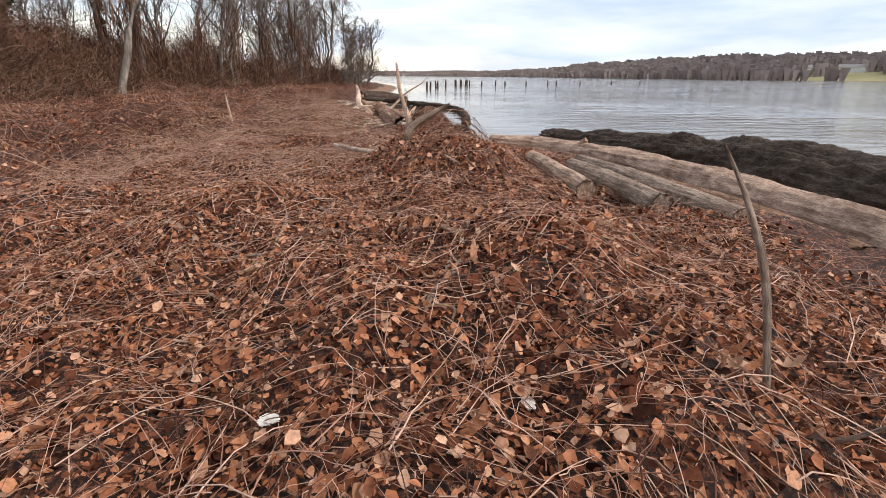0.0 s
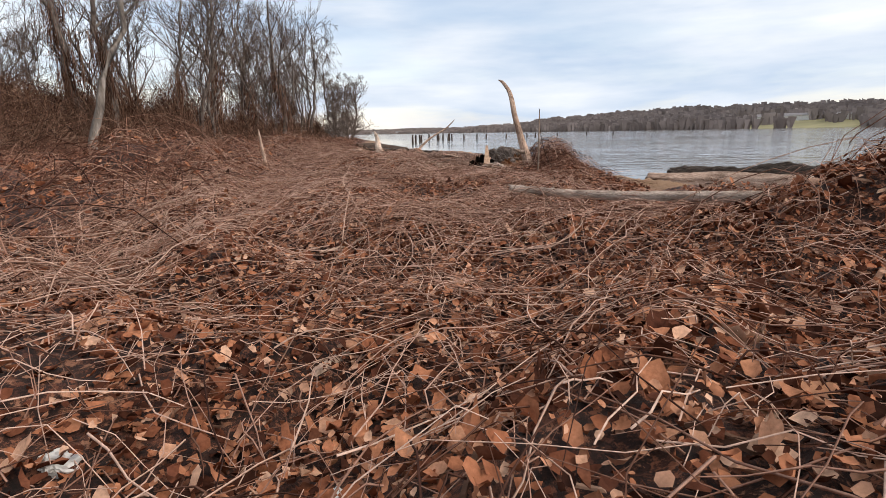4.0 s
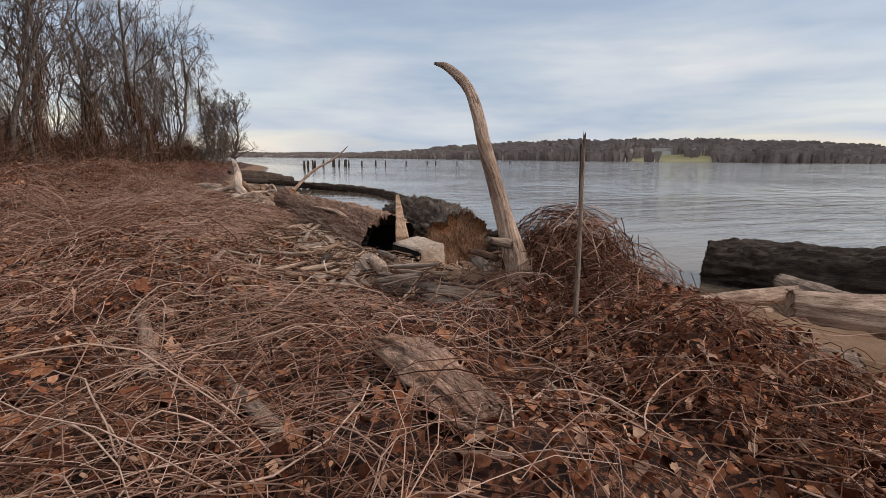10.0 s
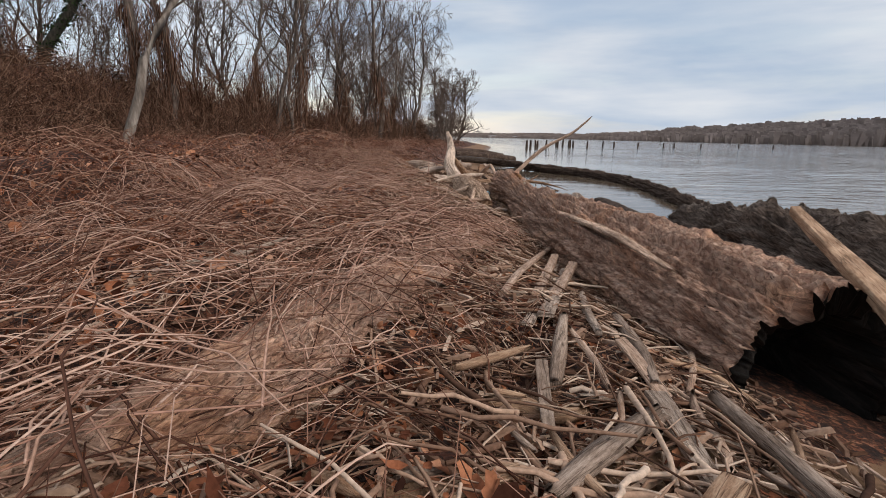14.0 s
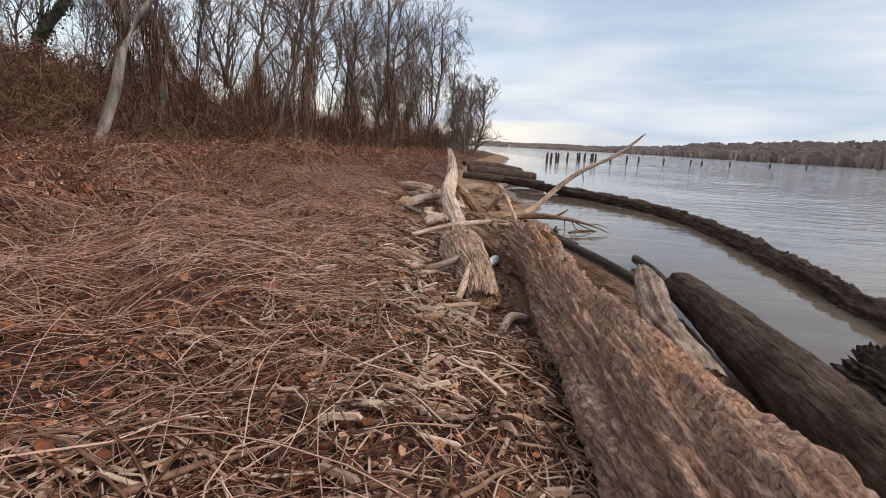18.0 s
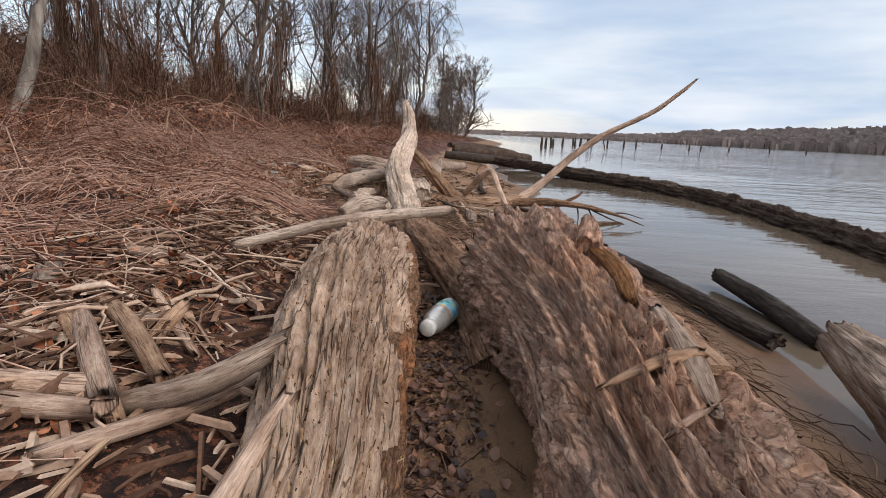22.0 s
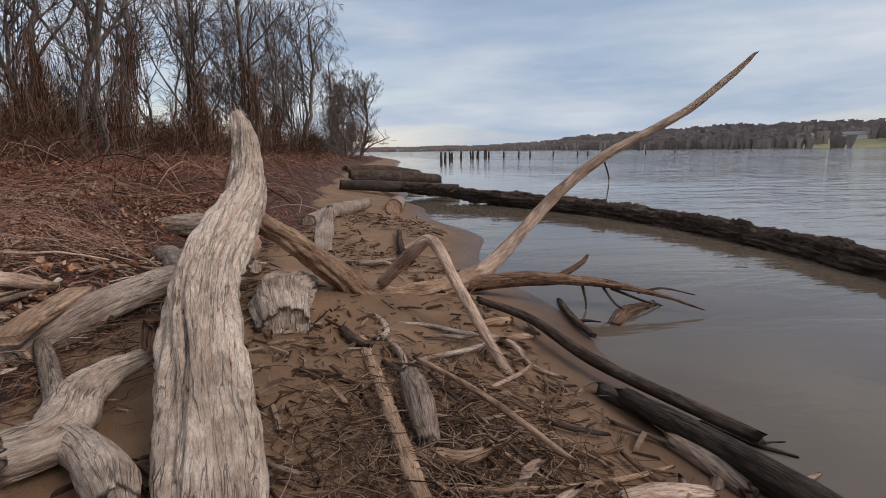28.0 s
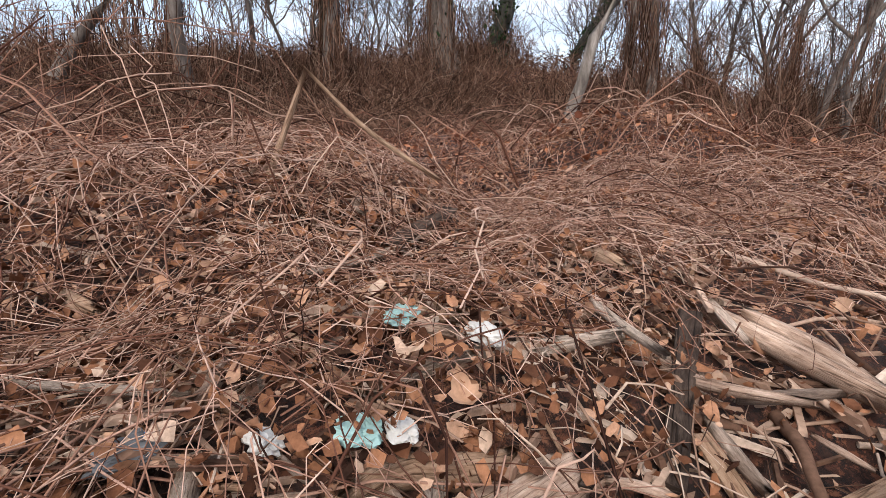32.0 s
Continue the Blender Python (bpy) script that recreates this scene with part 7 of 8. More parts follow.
drift_stick("short dark bark-covered stick on the sandy beach", WOOD_BARK, 0.012, (0.07, 24.91, 0.23), (0.16, 24.70, 0.23))
drift_stick("dark bark-covered stick on the sandy beach", WOOD_BARK, 0.013, (-0.21, 25.25, 0.27), (-0.09, 24.93, 0.26))
drift_stick("tan peeled stick on the sandy beach", WOOD_TAN, 0.011, (0.07, 24.68, 0.24), (0.44, 24.72, 0.17))
drift_stick("long dark bark-covered stick on the sandy beach", WOOD_BARK, 0.027, (1.38, 27.10, 0.01), (1.29, 26.64, 0.03), (1.28, 26.25, 0.03))
drift_stick("dark bark-covered stick on the sandy beach", WOOD_BARK, 0.020, (-0.11, 25.60, 0.25), (0.08, 25.34, 0.22))
drift_board("short tan peeled board on the sandy beach", WOOD_TAN, 0.012, (-0.32, 25.28, 0.29), (-0.20, 25.07, 0.27))
drift_stick("short grey weathered stick on the sandy beach", WOOD_GREY, 0.008, (-0.48, 24.77, 0.33), (-0.36, 24.72, 0.31))
drift_stick("short rotted brown stick on the sandy beach", WOOD_BROWN, 0.014, (0.01, 25.33, 0.24), (0.15, 25.16, 0.21))
drift_stick("short rotted brown stick on the sandy beach", WOOD_BROWN, 0.011, (0.16, 25.00, 0.21), (0.27, 24.77, 0.20))
drift_stick("short rotted brown stick on the sandy beach", WOOD_BROWN, 0.013, (0.76, 24.94, 0.11), (0.81, 24.74, 0.11))
drift_stick("short grey weathered stick on the sandy beach", WOOD_GREY, 0.010, (0.24, 24.68, 0.21), (0.41, 24.84, 0.18))
drift_board("tan peeled board beside the leaning trunk", WOOD_TAN, 0.034, (-1.79, 25.69, 0.45), (-1.79, 25.93, 0.44), (-1.75, 26.17, 0.45))
drift_stick("short pale worn stick beside the leaning trunk", WOOD_PALE, 0.027, (-1.95, 25.01, 0.51), (-1.95, 25.12, 0.51), (-1.97, 25.26, 0.52))
drift_board("short bleached board beside the leaning trunk", WOOD_BLEACH, 0.020, (-2.05, 25.29, 0.56), (-1.88, 25.20, 0.49))
drift_board("short tan peeled board beside the leaning trunk", WOOD_TAN, 0.022, (-1.98, 25.82, 0.50), (-1.82, 25.79, 0.45))
drift_stick("short grey weathered stick beside the leaning trunk", WOOD_GREY, 0.022, (-1.93, 26.69, 0.52), (-1.90, 26.96, 0.49))
drift_stick("short grey weathered stick beside the leaning trunk", WOOD_GREY, 0.014, (-1.84, 25.10, 0.47), (-1.87, 25.21, 0.48))
drift_board("short tan peeled board beside the leaning trunk", WOOD_TAN, 0.012, (-1.79, 25.19, 0.45), (-1.80, 25.30, 0.46))
drift_board("short grey weathered board beside the leaning trunk", WOOD_GREY, 0.020, (-1.95, 25.29, 0.51), (-1.91, 25.41, 0.50))
drift_stick("short grey weathered stick beside the leaning trunk", WOOD_GREY, 0.025, (-1.89, 25.55, 0.49), (-1.85, 25.74, 0.46))
drift_stick("short grey weathered stick beside the leaning trunk", WOOD_GREY, 0.017, (-2.02, 26.00, 0.52), (-1.94, 26.25, 0.52))
drift_stick("long tan peeled stick beside the leaning trunk", WOOD_TAN, 0.012, (-2.37, 26.29, 0.68), (-2.67, 26.78, 0.70), (-2.53, 27.20, 0.73))
drift_stick("grey weathered stick beside the leaning trunk", WOOD_GREY, 0.017, (-0.79, 26.09, 0.40), (-0.72, 26.30, 0.39), (-0.65, 26.77, 0.39))
drift_stick("tan peeled stick beside the leaning trunk", WOOD_TAN, 0.016, (-0.66, 26.25, 0.39), (-0.63, 26.43, 0.38), (-0.52, 26.37, 0.36))
drift_stick("grey weathered log piece beside the leaning trunk", WOOD_GREY, 0.032, (-0.27, 27.52, 0.30), (-0.11, 27.67, 0.27), (0.09, 27.99, 0.22))
drift_stick("long dark bark-covered log piece beside the leaning trunk", WOOD_BARK, 0.040, (0.21, 29.57, 0.24), (0.17, 28.54, 0.21), (0.23, 27.93, 0.20))
drift_stick("pale worn stick beside the leaning trunk", WOOD_PALE, 0.028, (0.20, 28.52, 0.20), (0.34, 28.96, 0.19))
drift_stick("bleached stick in the leaf pile", WOOD_BLEACH, 0.009, (-2.39, 24.71, 0.66), (-2.32, 24.83, 0.66), (-2.26, 24.96, 0.65))
drift_stick("pale worn stick in the leaf pile", WOOD_PALE, 0.008, (-2.58, 25.50, 0.66), (-2.34, 25.46, 0.65), (-2.20, 25.47, 0.61))
drift_stick("short tan peeled stick in the leaf pile", WOOD_TAN, 0.008, (-2.43, 25.11, 0.69), (-2.28, 25.17, 0.66), (-2.19, 25.22, 0.63))
drift_board("pale worn board in the leaf pile", WOOD_PALE, 0.013, (-2.58, 26.47, 0.69), (-2.20, 26.14, 0.63))
drift_stick("pale worn stick in the leaf pile", WOOD_PALE, 0.022, (-2.18, 26.24, 0.63), (-2.03, 26.30, 0.58), (-1.90, 26.32, 0.53))
drift_stick("short bleached stick in the leaf pile", WOOD_BLEACH, 0.015, (-2.23, 26.18, 0.65), (-2.10, 26.15, 0.59))
drift_board("dark bark-covered board in the leaf pile", WOOD_BARK, 0.029, (-2.22, 26.09, 0.63), (-2.05, 25.86, 0.54), (-1.91, 25.66, 0.50))
drift_stick("short grey weathered stick in the leaf pile", WOOD_GREY, 0.016, (-2.00, 25.87, 0.52), (-1.92, 25.85, 0.49), (-1.84, 25.82, 0.48))
drift_stick("short pale worn stick in the leaf pile", WOOD_PALE, 0.011, (-1.95, 25.55, 0.52), (-1.89, 25.64, 0.50))
drift_stick("short bleached stick in the leaf pile", WOOD_BLEACH, 0.006, (-2.12, 25.07, 0.60), (-2.07, 25.10, 0.58))
drift_board("short grey weathered board in the leaf pile", WOOD_GREY, 0.007, (-2.14, 24.93, 0.61), (-2.15, 24.99, 0.61))
drift_stick("short pale worn stick in the leaf pile", WOOD_PALE, 0.009, (-2.06, 25.03, 0.58), (-2.05, 25.11, 0.57))
drift_stick("short tan peeled stick in the leaf pile", WOOD_TAN, 0.004, (-2.17, 25.44, 0.61), (-2.08, 25.51, 0.57), (-1.99, 25.50, 0.54))
drift_stick("grey weathered stick in the leaf pile", WOOD_GREY, 0.014, (-2.70, 25.23, 0.70), (-2.86, 25.47, 0.69), (-2.97, 25.71, 0.73))
drift_board("dark bark-covered board in the leaf pile", WOOD_BARK, 0.038, (-2.90, 25.54, 0.70), (-3.17, 25.90, 0.78))
drift_stick("short tan peeled stick in the leaf pile", WOOD_TAN, 0.005, (-2.10, 24.99, 0.59), (-2.09, 25.03, 0.58))
drift_stick("short rotted brown stick in the leaf pile", WOOD_BROWN, 0.009, (-2.28, 24.96, 0.65), (-2.20, 25.03, 0.63))
drift_stick("pale worn stick in the leaf pile", WOOD_PALE, 0.006, (-2.92, 25.38, 0.72), (-2.58, 25.43, 0.66))
drift_stick("short pale worn stick in the leaf pile", WOOD_PALE, 0.006, (-2.58, 25.08, 0.70), (-2.57, 25.23, 0.69))
drift_stick("grey weathered stick in the leaf pile", WOOD_GREY, 0.006, (-2.44, 25.13, 0.69), (-2.47, 25.28, 0.68), (-2.44, 25.43, 0.66))
drift_stick("short pale worn stick in the leaf pile", WOOD_PALE, 0.007, (-2.71, 25.70, 0.67), (-2.56, 25.84, 0.67))
drift_stick("short pale worn stick in the leaf pile", WOOD_PALE, 0.008, (-1.90, 26.06, 0.49), (-1.80, 26.08, 0.47))
drift_stick("short bleached stick in the leaf pile", WOOD_BLEACH, 0.009, (-2.29, 25.54, 0.63), (-2.38, 25.64, 0.64))
drift_stick("short grey weathered stick in the leaf pile", WOOD_GREY, 0.005, (-2.33, 25.18, 0.67), (-2.37, 25.43, 0.66))
drift_stick("short tan peeled stick in the leaf pile", WOOD_TAN, 0.004, (-2.44, 24.89, 0.68), (-2.32, 24.96, 0.66))
drift_stick("short grey weathered stick in the leaf pile", WOOD_GREY, 0.004, (-2.23, 24.83, 0.63), (-2.18, 24.85, 0.62))
drift_stick("short tan peeled stick in the leaf pile", WOOD_TAN, 0.008, (-2.28, 25.94, 0.63), (-2.31, 26.10, 0.67))
drift_stick("long pale worn stick in the leaf pile", WOOD_PALE, 0.007, (-2.50, 25.92, 0.68), (-2.45, 26.19, 0.71), (-2.67, 26.71, 0.70))

# ---- litter that people left ----
def lathe(name, profile, mat, sides=28, uvscale=1.0, squash=None):
    V = [(r * math.cos(2 * math.pi * k / sides), y, r * math.sin(2 * math.pi * k / sides)) for y, r in profile for k in range(sides)]
    F = [(i * sides + k, i * sides + (k + 1) % sides, (i + 1) * sides + (k + 1) % sides, (i + 1) * sides + k) for i in range(len(profile) - 1) for k in range(sides)]
    if squash:
        V = [squash(Vector(v)) for v in V]
    return mesh_from(name, V, F, mat)


def bottle():
    clear, nt, bsdf = material("scuffed_clear_plastic")
    tc = nt.nodes.new("ShaderNodeTexCoord")
    n = noise_node(nt, 22, 6, 0.7, tc, "Object")
    r = ramp(nt, [(0.35, (0.34, 0.33, 0.31)), (0.7, (0.62, 0.62, 0.6))], n)
    wire(nt, r, "Color", bsdf, "Base Color")
    bsdf.inputs["Roughness"].default_value = 0.28
    bsdf.inputs["Transmission Weight"].default_value = 0.35
    bumped(nt, bsdf, (n, "Fac"), 0.3, 0.004)
    white = plain("white_cap_plastic", (0.78, 0.77, 0.74), 0.45)
    lab, nt, bsdf = material("bottle_label_print")
    tc = nt.nodes.new("ShaderNodeTexCoord")
    sep = nt.nodes.new("ShaderNodeSeparateXYZ")
    wire(nt, tc, "Object", sep, "Vector")
    n = noise_node(nt, 21, 3, 0.5, tc, "Object")
    cols = ramp(nt, [(0.36, (0.05, 0.32, 0.06)), (0.42, (0.16, 0.5, 0.66)), (0.53, (0.30, 0.64, 0.80)), (0.57, (0.88, 0.72, 0.08)), (0.72, (0.85, 0.76, 0.3))], n)
    cols.color_ramp.interpolation = "EASE"
    band = nt.nodes.new("ShaderNodeMapRange")
    band.inputs["From Min"].default_value, band.inputs["From Max"].default_value = 0.19, 0.196
    wire(nt, sep, "Y", band, "Value")
    c = mixed(nt, "MIX", (band, "Result"), (0.85, 0.27, 0.03), (cols, "Color"))
    wire(nt, c, "Color", bsdf, "Base Color")
    bsdf.inputs["Roughness"].default_value = 0.4
    top = tagged(empty("plastic_bottle", pose(-0.135, 21.68, 0.448, -2, 0, -16) @ Matrix.Scale(0.74, 4)), "scuffed clear plastic bottle with a torn bright label", "bottle")
    dent = lambda v: v + Vector((0, 0, -0.006 * max(0, math.sin(v.y * 28)) * (v.z > 0)))
    part("body", lathe("body", [(0.035, 0.038), (0.045, 0.043), (0.065, 0.051), (0.10, 0.059), (0.15, 0.061), (0.17, 0.059), (0.18, 0.062), (0.30, 0.062), (0.31, 0.058), (0.335, 0.06), (0.35, 0.05), (0.355, 0.0)], clear, squash=dent), top)
    part("cap", lathe("cap", [(0.0, 0.0), (0.001, 0.037), (0.005, 0.041), (0.036, 0.041), (0.038, 0.034)], white), top, "white screw cap")
    part("label", lathe("label", [(0.185, 0.0632), (0.22, 0.064), (0.27, 0.064), (0.292, 0.0635)], lab), top, "torn blue, yellow and green label with an orange rim")


bottle()


def crumple(name, label, at, size, mat, category, squash=0.5, seed=0):
    bm = bmesh.new()
    bmesh.ops.create_icosphere(bm, subdivisions=4, radius=1)
    for v in bm.verts:
        q = v.co.copy()
        f = 1 + 0.45 * noise.noise(q * 1.6 + Vector((seed, 0, 0))) + 0.3 * noise.noise(q * 3.4 + Vector((0, seed, 0))) + 0.12 * noise.noise(q * 11 + Vector((seed, seed, 0)))
        v.co = Vector((q.x * f, q.y * f * 0.75, q.z * f * squash)) * size
    me = bpy.data.meshes.new(name)
    bm.to_mesh(me)
    bm.free()
    me.materials.append(mat)
    ob = part(name, me, at=pose(*at, 12 * math.sin(seed), 14 * math.cos(seed), seed * 57))
    return tagged(ob, label, category)


TEAL = plain("faded_teal_foam", (0.36, 0.55, 0.52), 0.8, 14)
BLUE = plain("bright_blue_plastic", (0.04, 0.24, 0.6), 0.4)
GREYP = plain("dull_grey_plastic", (0.12, 0.125, 0.13), 0.5)
YELLOW = plain("faded_yellow_plastic", (0.62, 0.36, 0.035), 0.5)
FOAM = plain("dirty_white_foam", (0.62, 0.6, 0.56), 0.9, 25)
STONE = plain("rounded_grey_stone", (0.27, 0.25, 0.23), 0.8, 16, 0.35)
crumple("foam_lump", "faded teal lump of foam in the leaves", (-2.10, 25.18, 0.62), 0.034, TEAL, "foam", seed=1)
crumple("foam_lump", "teal foam scrap under the bramble stems", (-2.31, 25.34, 0.71), 0.036, TEAL, "foam", 0.35, seed=2)
crumple("foam_lump", "dirty white piece of foam", (-2.09, 25.25, 0.61), 0.032, FOAM, "foam", 0.4, seed=3)
crumple("foam_lump", "dirty white piece of foam", (-2.13, 25.05, 0.62), 0.024, FOAM, "foam", 0.8, seed=4)
bag = crumple("plastic_bag", "grey plastic bag scrap with a blue edge", (-2.18, 24.88, 0.62), 0.042, GREYP, "plastic scrap", 0.35, seed=5)
crumple("plastic_scrap", "bright blue scrap of plastic", (-2.19, 24.90, 0.62), 0.022, BLUE, "plastic scrap", 0.4, seed=6)
crumple("foam_lump", "pale foam piece under the vines", (-2.22, 25.48, 0.68), 0.035, FOAM, "foam", 0.5, seed=7)
driftlog("yellow plastic tube lying in the debris", [(-1.55, 19.83, 0.56, 0.028), (-1.46, 19.84, 0.57, 0.03), (-1.36, 19.87, 0.56, 0.026)], YELLOW, name="plastic_tube", ring=14, step=0.03, rough=0.03, lump=0.03, seed=8)
crumple("foam_lump", "white foam lump in the leaves", (-2.72, 7.98, 0.62), 0.075, FOAM, "foam", 0.7, seed=9)
crumple("foam_lump", "white scrap lying on the leaves", (-0.38, 1.35, 0.93), 0.03, FOAM, "foam", 0.5, seed=10)
crumple("foam_lump", "white scrap lying on the leaves", (0.45, 1.25, 0.99), 0.028, FOAM, "foam", 0.4, seed=11)
for k, (x, y, s) in enumerate(((-2.9, 4.6, 0.04), (-2.75, 4.9, 0.035), (-3.0, 5.3, 0.04), (-2.35, 5.0, 0.04), (-2.2, 4.5, 0.03), (-0.9, 13.7, 0.06), (-0.55, 13.55, 0.055), (-0.35, 13.4, 0.06), (-1.5, 18.2, 0.05), (-0.85, 19.4, 0.04), (0.1, 13.6, 0.05), (-2.6, 12.9, 0.05))):
    crumple("stone", "rounded pale stone lying in the litter" if k < 5 else "rounded grey stone in the driftwood", (x, y, ground_at(x, y) + s * 0.3), s, FOAM if k < 5 or k == 7 else STONE, "stone", 0.7, seed=20 + k)

# ---- sticks, stems and leaves ----


def leaf_outline(kind):
    if kind == "oak":
        side = [(0.0, 0.03), (0.12, 0.10), (0.22, 0.06), (0.34, 0.2), (0.42, 0.09), (0.56, 0.27), (0.66, 0.11), (0.8, 0.18), (0.88, 0.07), (1.0, 0.0)]
    elif kind == "broad":
        side = [(0.0, 0.02), (0.1, 0.24), (0.22, 0.34), (0.34, 0.3), (0.48, 0.38), (0.58, 0.24), (0.74, 0.2), (0.86, 0.1), (1.0, 0.0)]
    else:
        side = [(0.0, 0.02), (0.2, 0.16), (0.45, 0.22), (0.7, 0.15), (1.0, 0.0)]
    return side


def leaf_mesh(kind, size, seed):
    """One curled leaf with a midrib fold."""
    rng = np.random.default_rng(seed)
    side = leaf_outline(kind)
    curl, fold = rng.uniform(0.4, 1.1), rng.uniform(0.4, 1.0)
    V, F = [], []
    for t, w in side:
        z = curl * size * 0.5 * (t - 0.5) ** 2 * 4
        V += [(-w * size, t * size, z + fold * w * size + rng.normal(0, 0.012) * size), (0, t * size, z), (w * size, t * size, z + fold * w * size + rng.normal(0, 0.012) * size)]
    for i in range(len(side) - 1):
        a = i * 3
        F += [(a, a + 1, a + 4, a + 3), (a + 1, a + 2, a + 5, a + 4)]
    stalk = len(V)
    V += [(-0.008 * size, -0.35 * size, 0.03 * size), (0.008 * size, -0.35 * size, 0.03 * size), (0.012 * size, 0.02 * size, 0), (-0.012 * size, 0.02 * size, 0)]
    F.append((stalk, stalk + 1, stalk + 2, stalk + 3))
    return mesh_from("leaf", V, F, LEAF_ONE)


def one_leaf_material():
    m, nt, bsdf = material("fallen_leaf")
    info = nt.nodes.new("ShaderNodeObjectInfo")
    col = ramp(nt, [(0.0, (0.16, 0.06, 0.032)), (0.4, (0.33, 0.135, 0.062)), (0.7, (0.44, 0.215, 0.11)), (1.0, (0.48, 0.32, 0.215))], info, "Random")
    tc = nt.nodes.new("ShaderNodeTexCoord")
    n = noise_node(nt, 28, 6, 0.7, tc, "Object")
    v = ramp(nt, [(0.3, (0.55, 0.5, 0.46)), (0.7, (1.2, 1.18, 1.15))], n)
    c = mixed(nt, "MULTIPLY", 0.85, (col, "Color"), (v, "Color"))
    wire(nt, c, "Color", bsdf, "Base Color")
    bsdf.inputs["Roughness"].default_value = 0.75
    bumped(nt, bsdf, (n, "Fac"), 0.5, 0.004)
    return m


LEAF_ONE = one_leaf_material()


def scatter_leaves(n, where, size, name, label, mat=LEAF, tilt=0.65):
    """n small leaves in one mesh, cupped along the midrib and curled at both ends; where(n) gives x, y and lift."""
    x, y, lift = where(n)
    n = len(x)
    a = RNG.uniform(0, 2 * np.pi, n)
    u = np.stack([np.cos(a), np.sin(a), RNG.normal(0, tilt * 0.8, n)], -1)
    u /= np.linalg.norm(u, axis=1, keepdims=True)
    w = np.cross(np.stack([RNG.normal(0, tilt, n), RNG.normal(0, tilt, n), np.ones(n)], -1), u)
    w /= np.linalg.norm(w, axis=1, keepdims=True)
    up = np.cross(u, w)
    s = size[0] + (size[1] - size[0]) * RNG.random((n, 1)) ** 1.7
    wide, cup = RNG.uniform(0.22, 0.52, (n, 1)), RNG.uniform(-0.25, 0.75, (n, 1))
    curl, skew = RNG.uniform(-0.4, 1.5, (n, 1)), RNG.normal(0, 0.12, (n, 1))
    c = np.stack([x, y, height(x, y) + lift], -1)

    def spot(t, v):
        """A point t along the leaf and v across it."""
        ragged = RNG.uniform(0.7, 1.2, (n, 1))
        return c + s * (u * (t + skew * v) + w * v * wide * ragged + up * (cup * abs(v) * wide * ragged + curl * t * t + RNG.normal(0, 0.08, (n, 1))))

    V = np.stack([spot(-0.5, 0), spot(-0.2, -1), spot(-0.2, 0), spot(-0.2, 1), spot(0.18, -0.9), spot(0.18, 0), spot(0.18, 0.9), spot(0.52, 0)], 1)
    base = (np.arange(n) * 8)[:, None]
    F = np.concatenate([base + f for f in ([0, 1, 2], [0, 2, 3], [1, 4, 5], [1, 5, 2], [2, 5, 6], [2, 6, 3], [4, 7, 5], [5, 7, 6])], 0)
    tagged(part(name, mesh_from(name, V.reshape(-1, 3), F, mat)), label, "leaf litter", kind="stuff")


def outside_gap(pick):
    """The same spots without those in the gap between the two big logs."""
    def fewer(n):
        x, y, lift = pick(n)
        keep = ~((y > 19.9) & (y < 22.6) & (x > -0.75))
        return x[keep], y[keep], lift[keep]
    return fewer


def scatter_stems(n, where, length, radius, arch, name, label, mat, m=5, along=None, spread=1.0, curve=1.0, sides=3, kink=0.10):
    """n dry stems in one mesh, each bent in a plane curve and arched over the ground; curve: turn per metre in radians."""
    x, y, lift = where(n)
    n = len(x)
    a = RNG.uniform(0, 2 * np.pi, n) if along is None else along + RNG.normal(0, spread, n)
    L = length[0] + (length[1] - length[0]) * RNG.random(n) ** 1.5
    u = np.linspace(-0.5, 0.5, m)
    turn = RNG.normal(0, curve, (n, 1)) + RNG.normal(0, 0.5 * curve, (n, 1)) * u
    ang = a[:, None] + turn * u * L[:, None] + np.cumsum(RNG.normal(0, kink, (n, m)), axis=1)
    stride = (L / (m - 1))[:, None]
    P = np.zeros((n, m, 3))
    P[:, :, 0] = np.cumsum(np.cos(ang) * stride, axis=1)
    P[:, :, 1] = np.cumsum(np.sin(ang) * stride, axis=1)
    P[:, :, :2] += np.stack([x, y], -1)[:, None] - P[:, :, :2].mean(1, keepdims=True)
    h = arch[0] + (arch[1] - arch[0]) * RNG.random(n) ** 2
    lean = np.maximum(0, RNG.normal(-0.04, 0.12, n))
    P[:, :, 2] = height(P[:, :, 0], P[:, :, 1]) + lift[:, None] + h[:, None] * (1 - 4 * u ** 2) + lean[:, None] * (u + 0.5) * L[:, None]
    P += RNG.normal(0, 0.006, P.shape)
    R = (radius[0] + (radius[1] - radius[0]) * RNG.random((n, 1)) ** 1.8) * np.linspace(1, 0.55, m)
    V, F = tubes(P, R, sides)
    tagged(part(name, mesh_from(name, V, F, mat)), label, "dry stems", kind="stuff")


def inland_only(x, y, lift, least=2.3):
    s = np.interp(y, SHORE_Y, SHORE_X) - x
    keep = s > least
    return x[keep], y[keep], lift[keep]


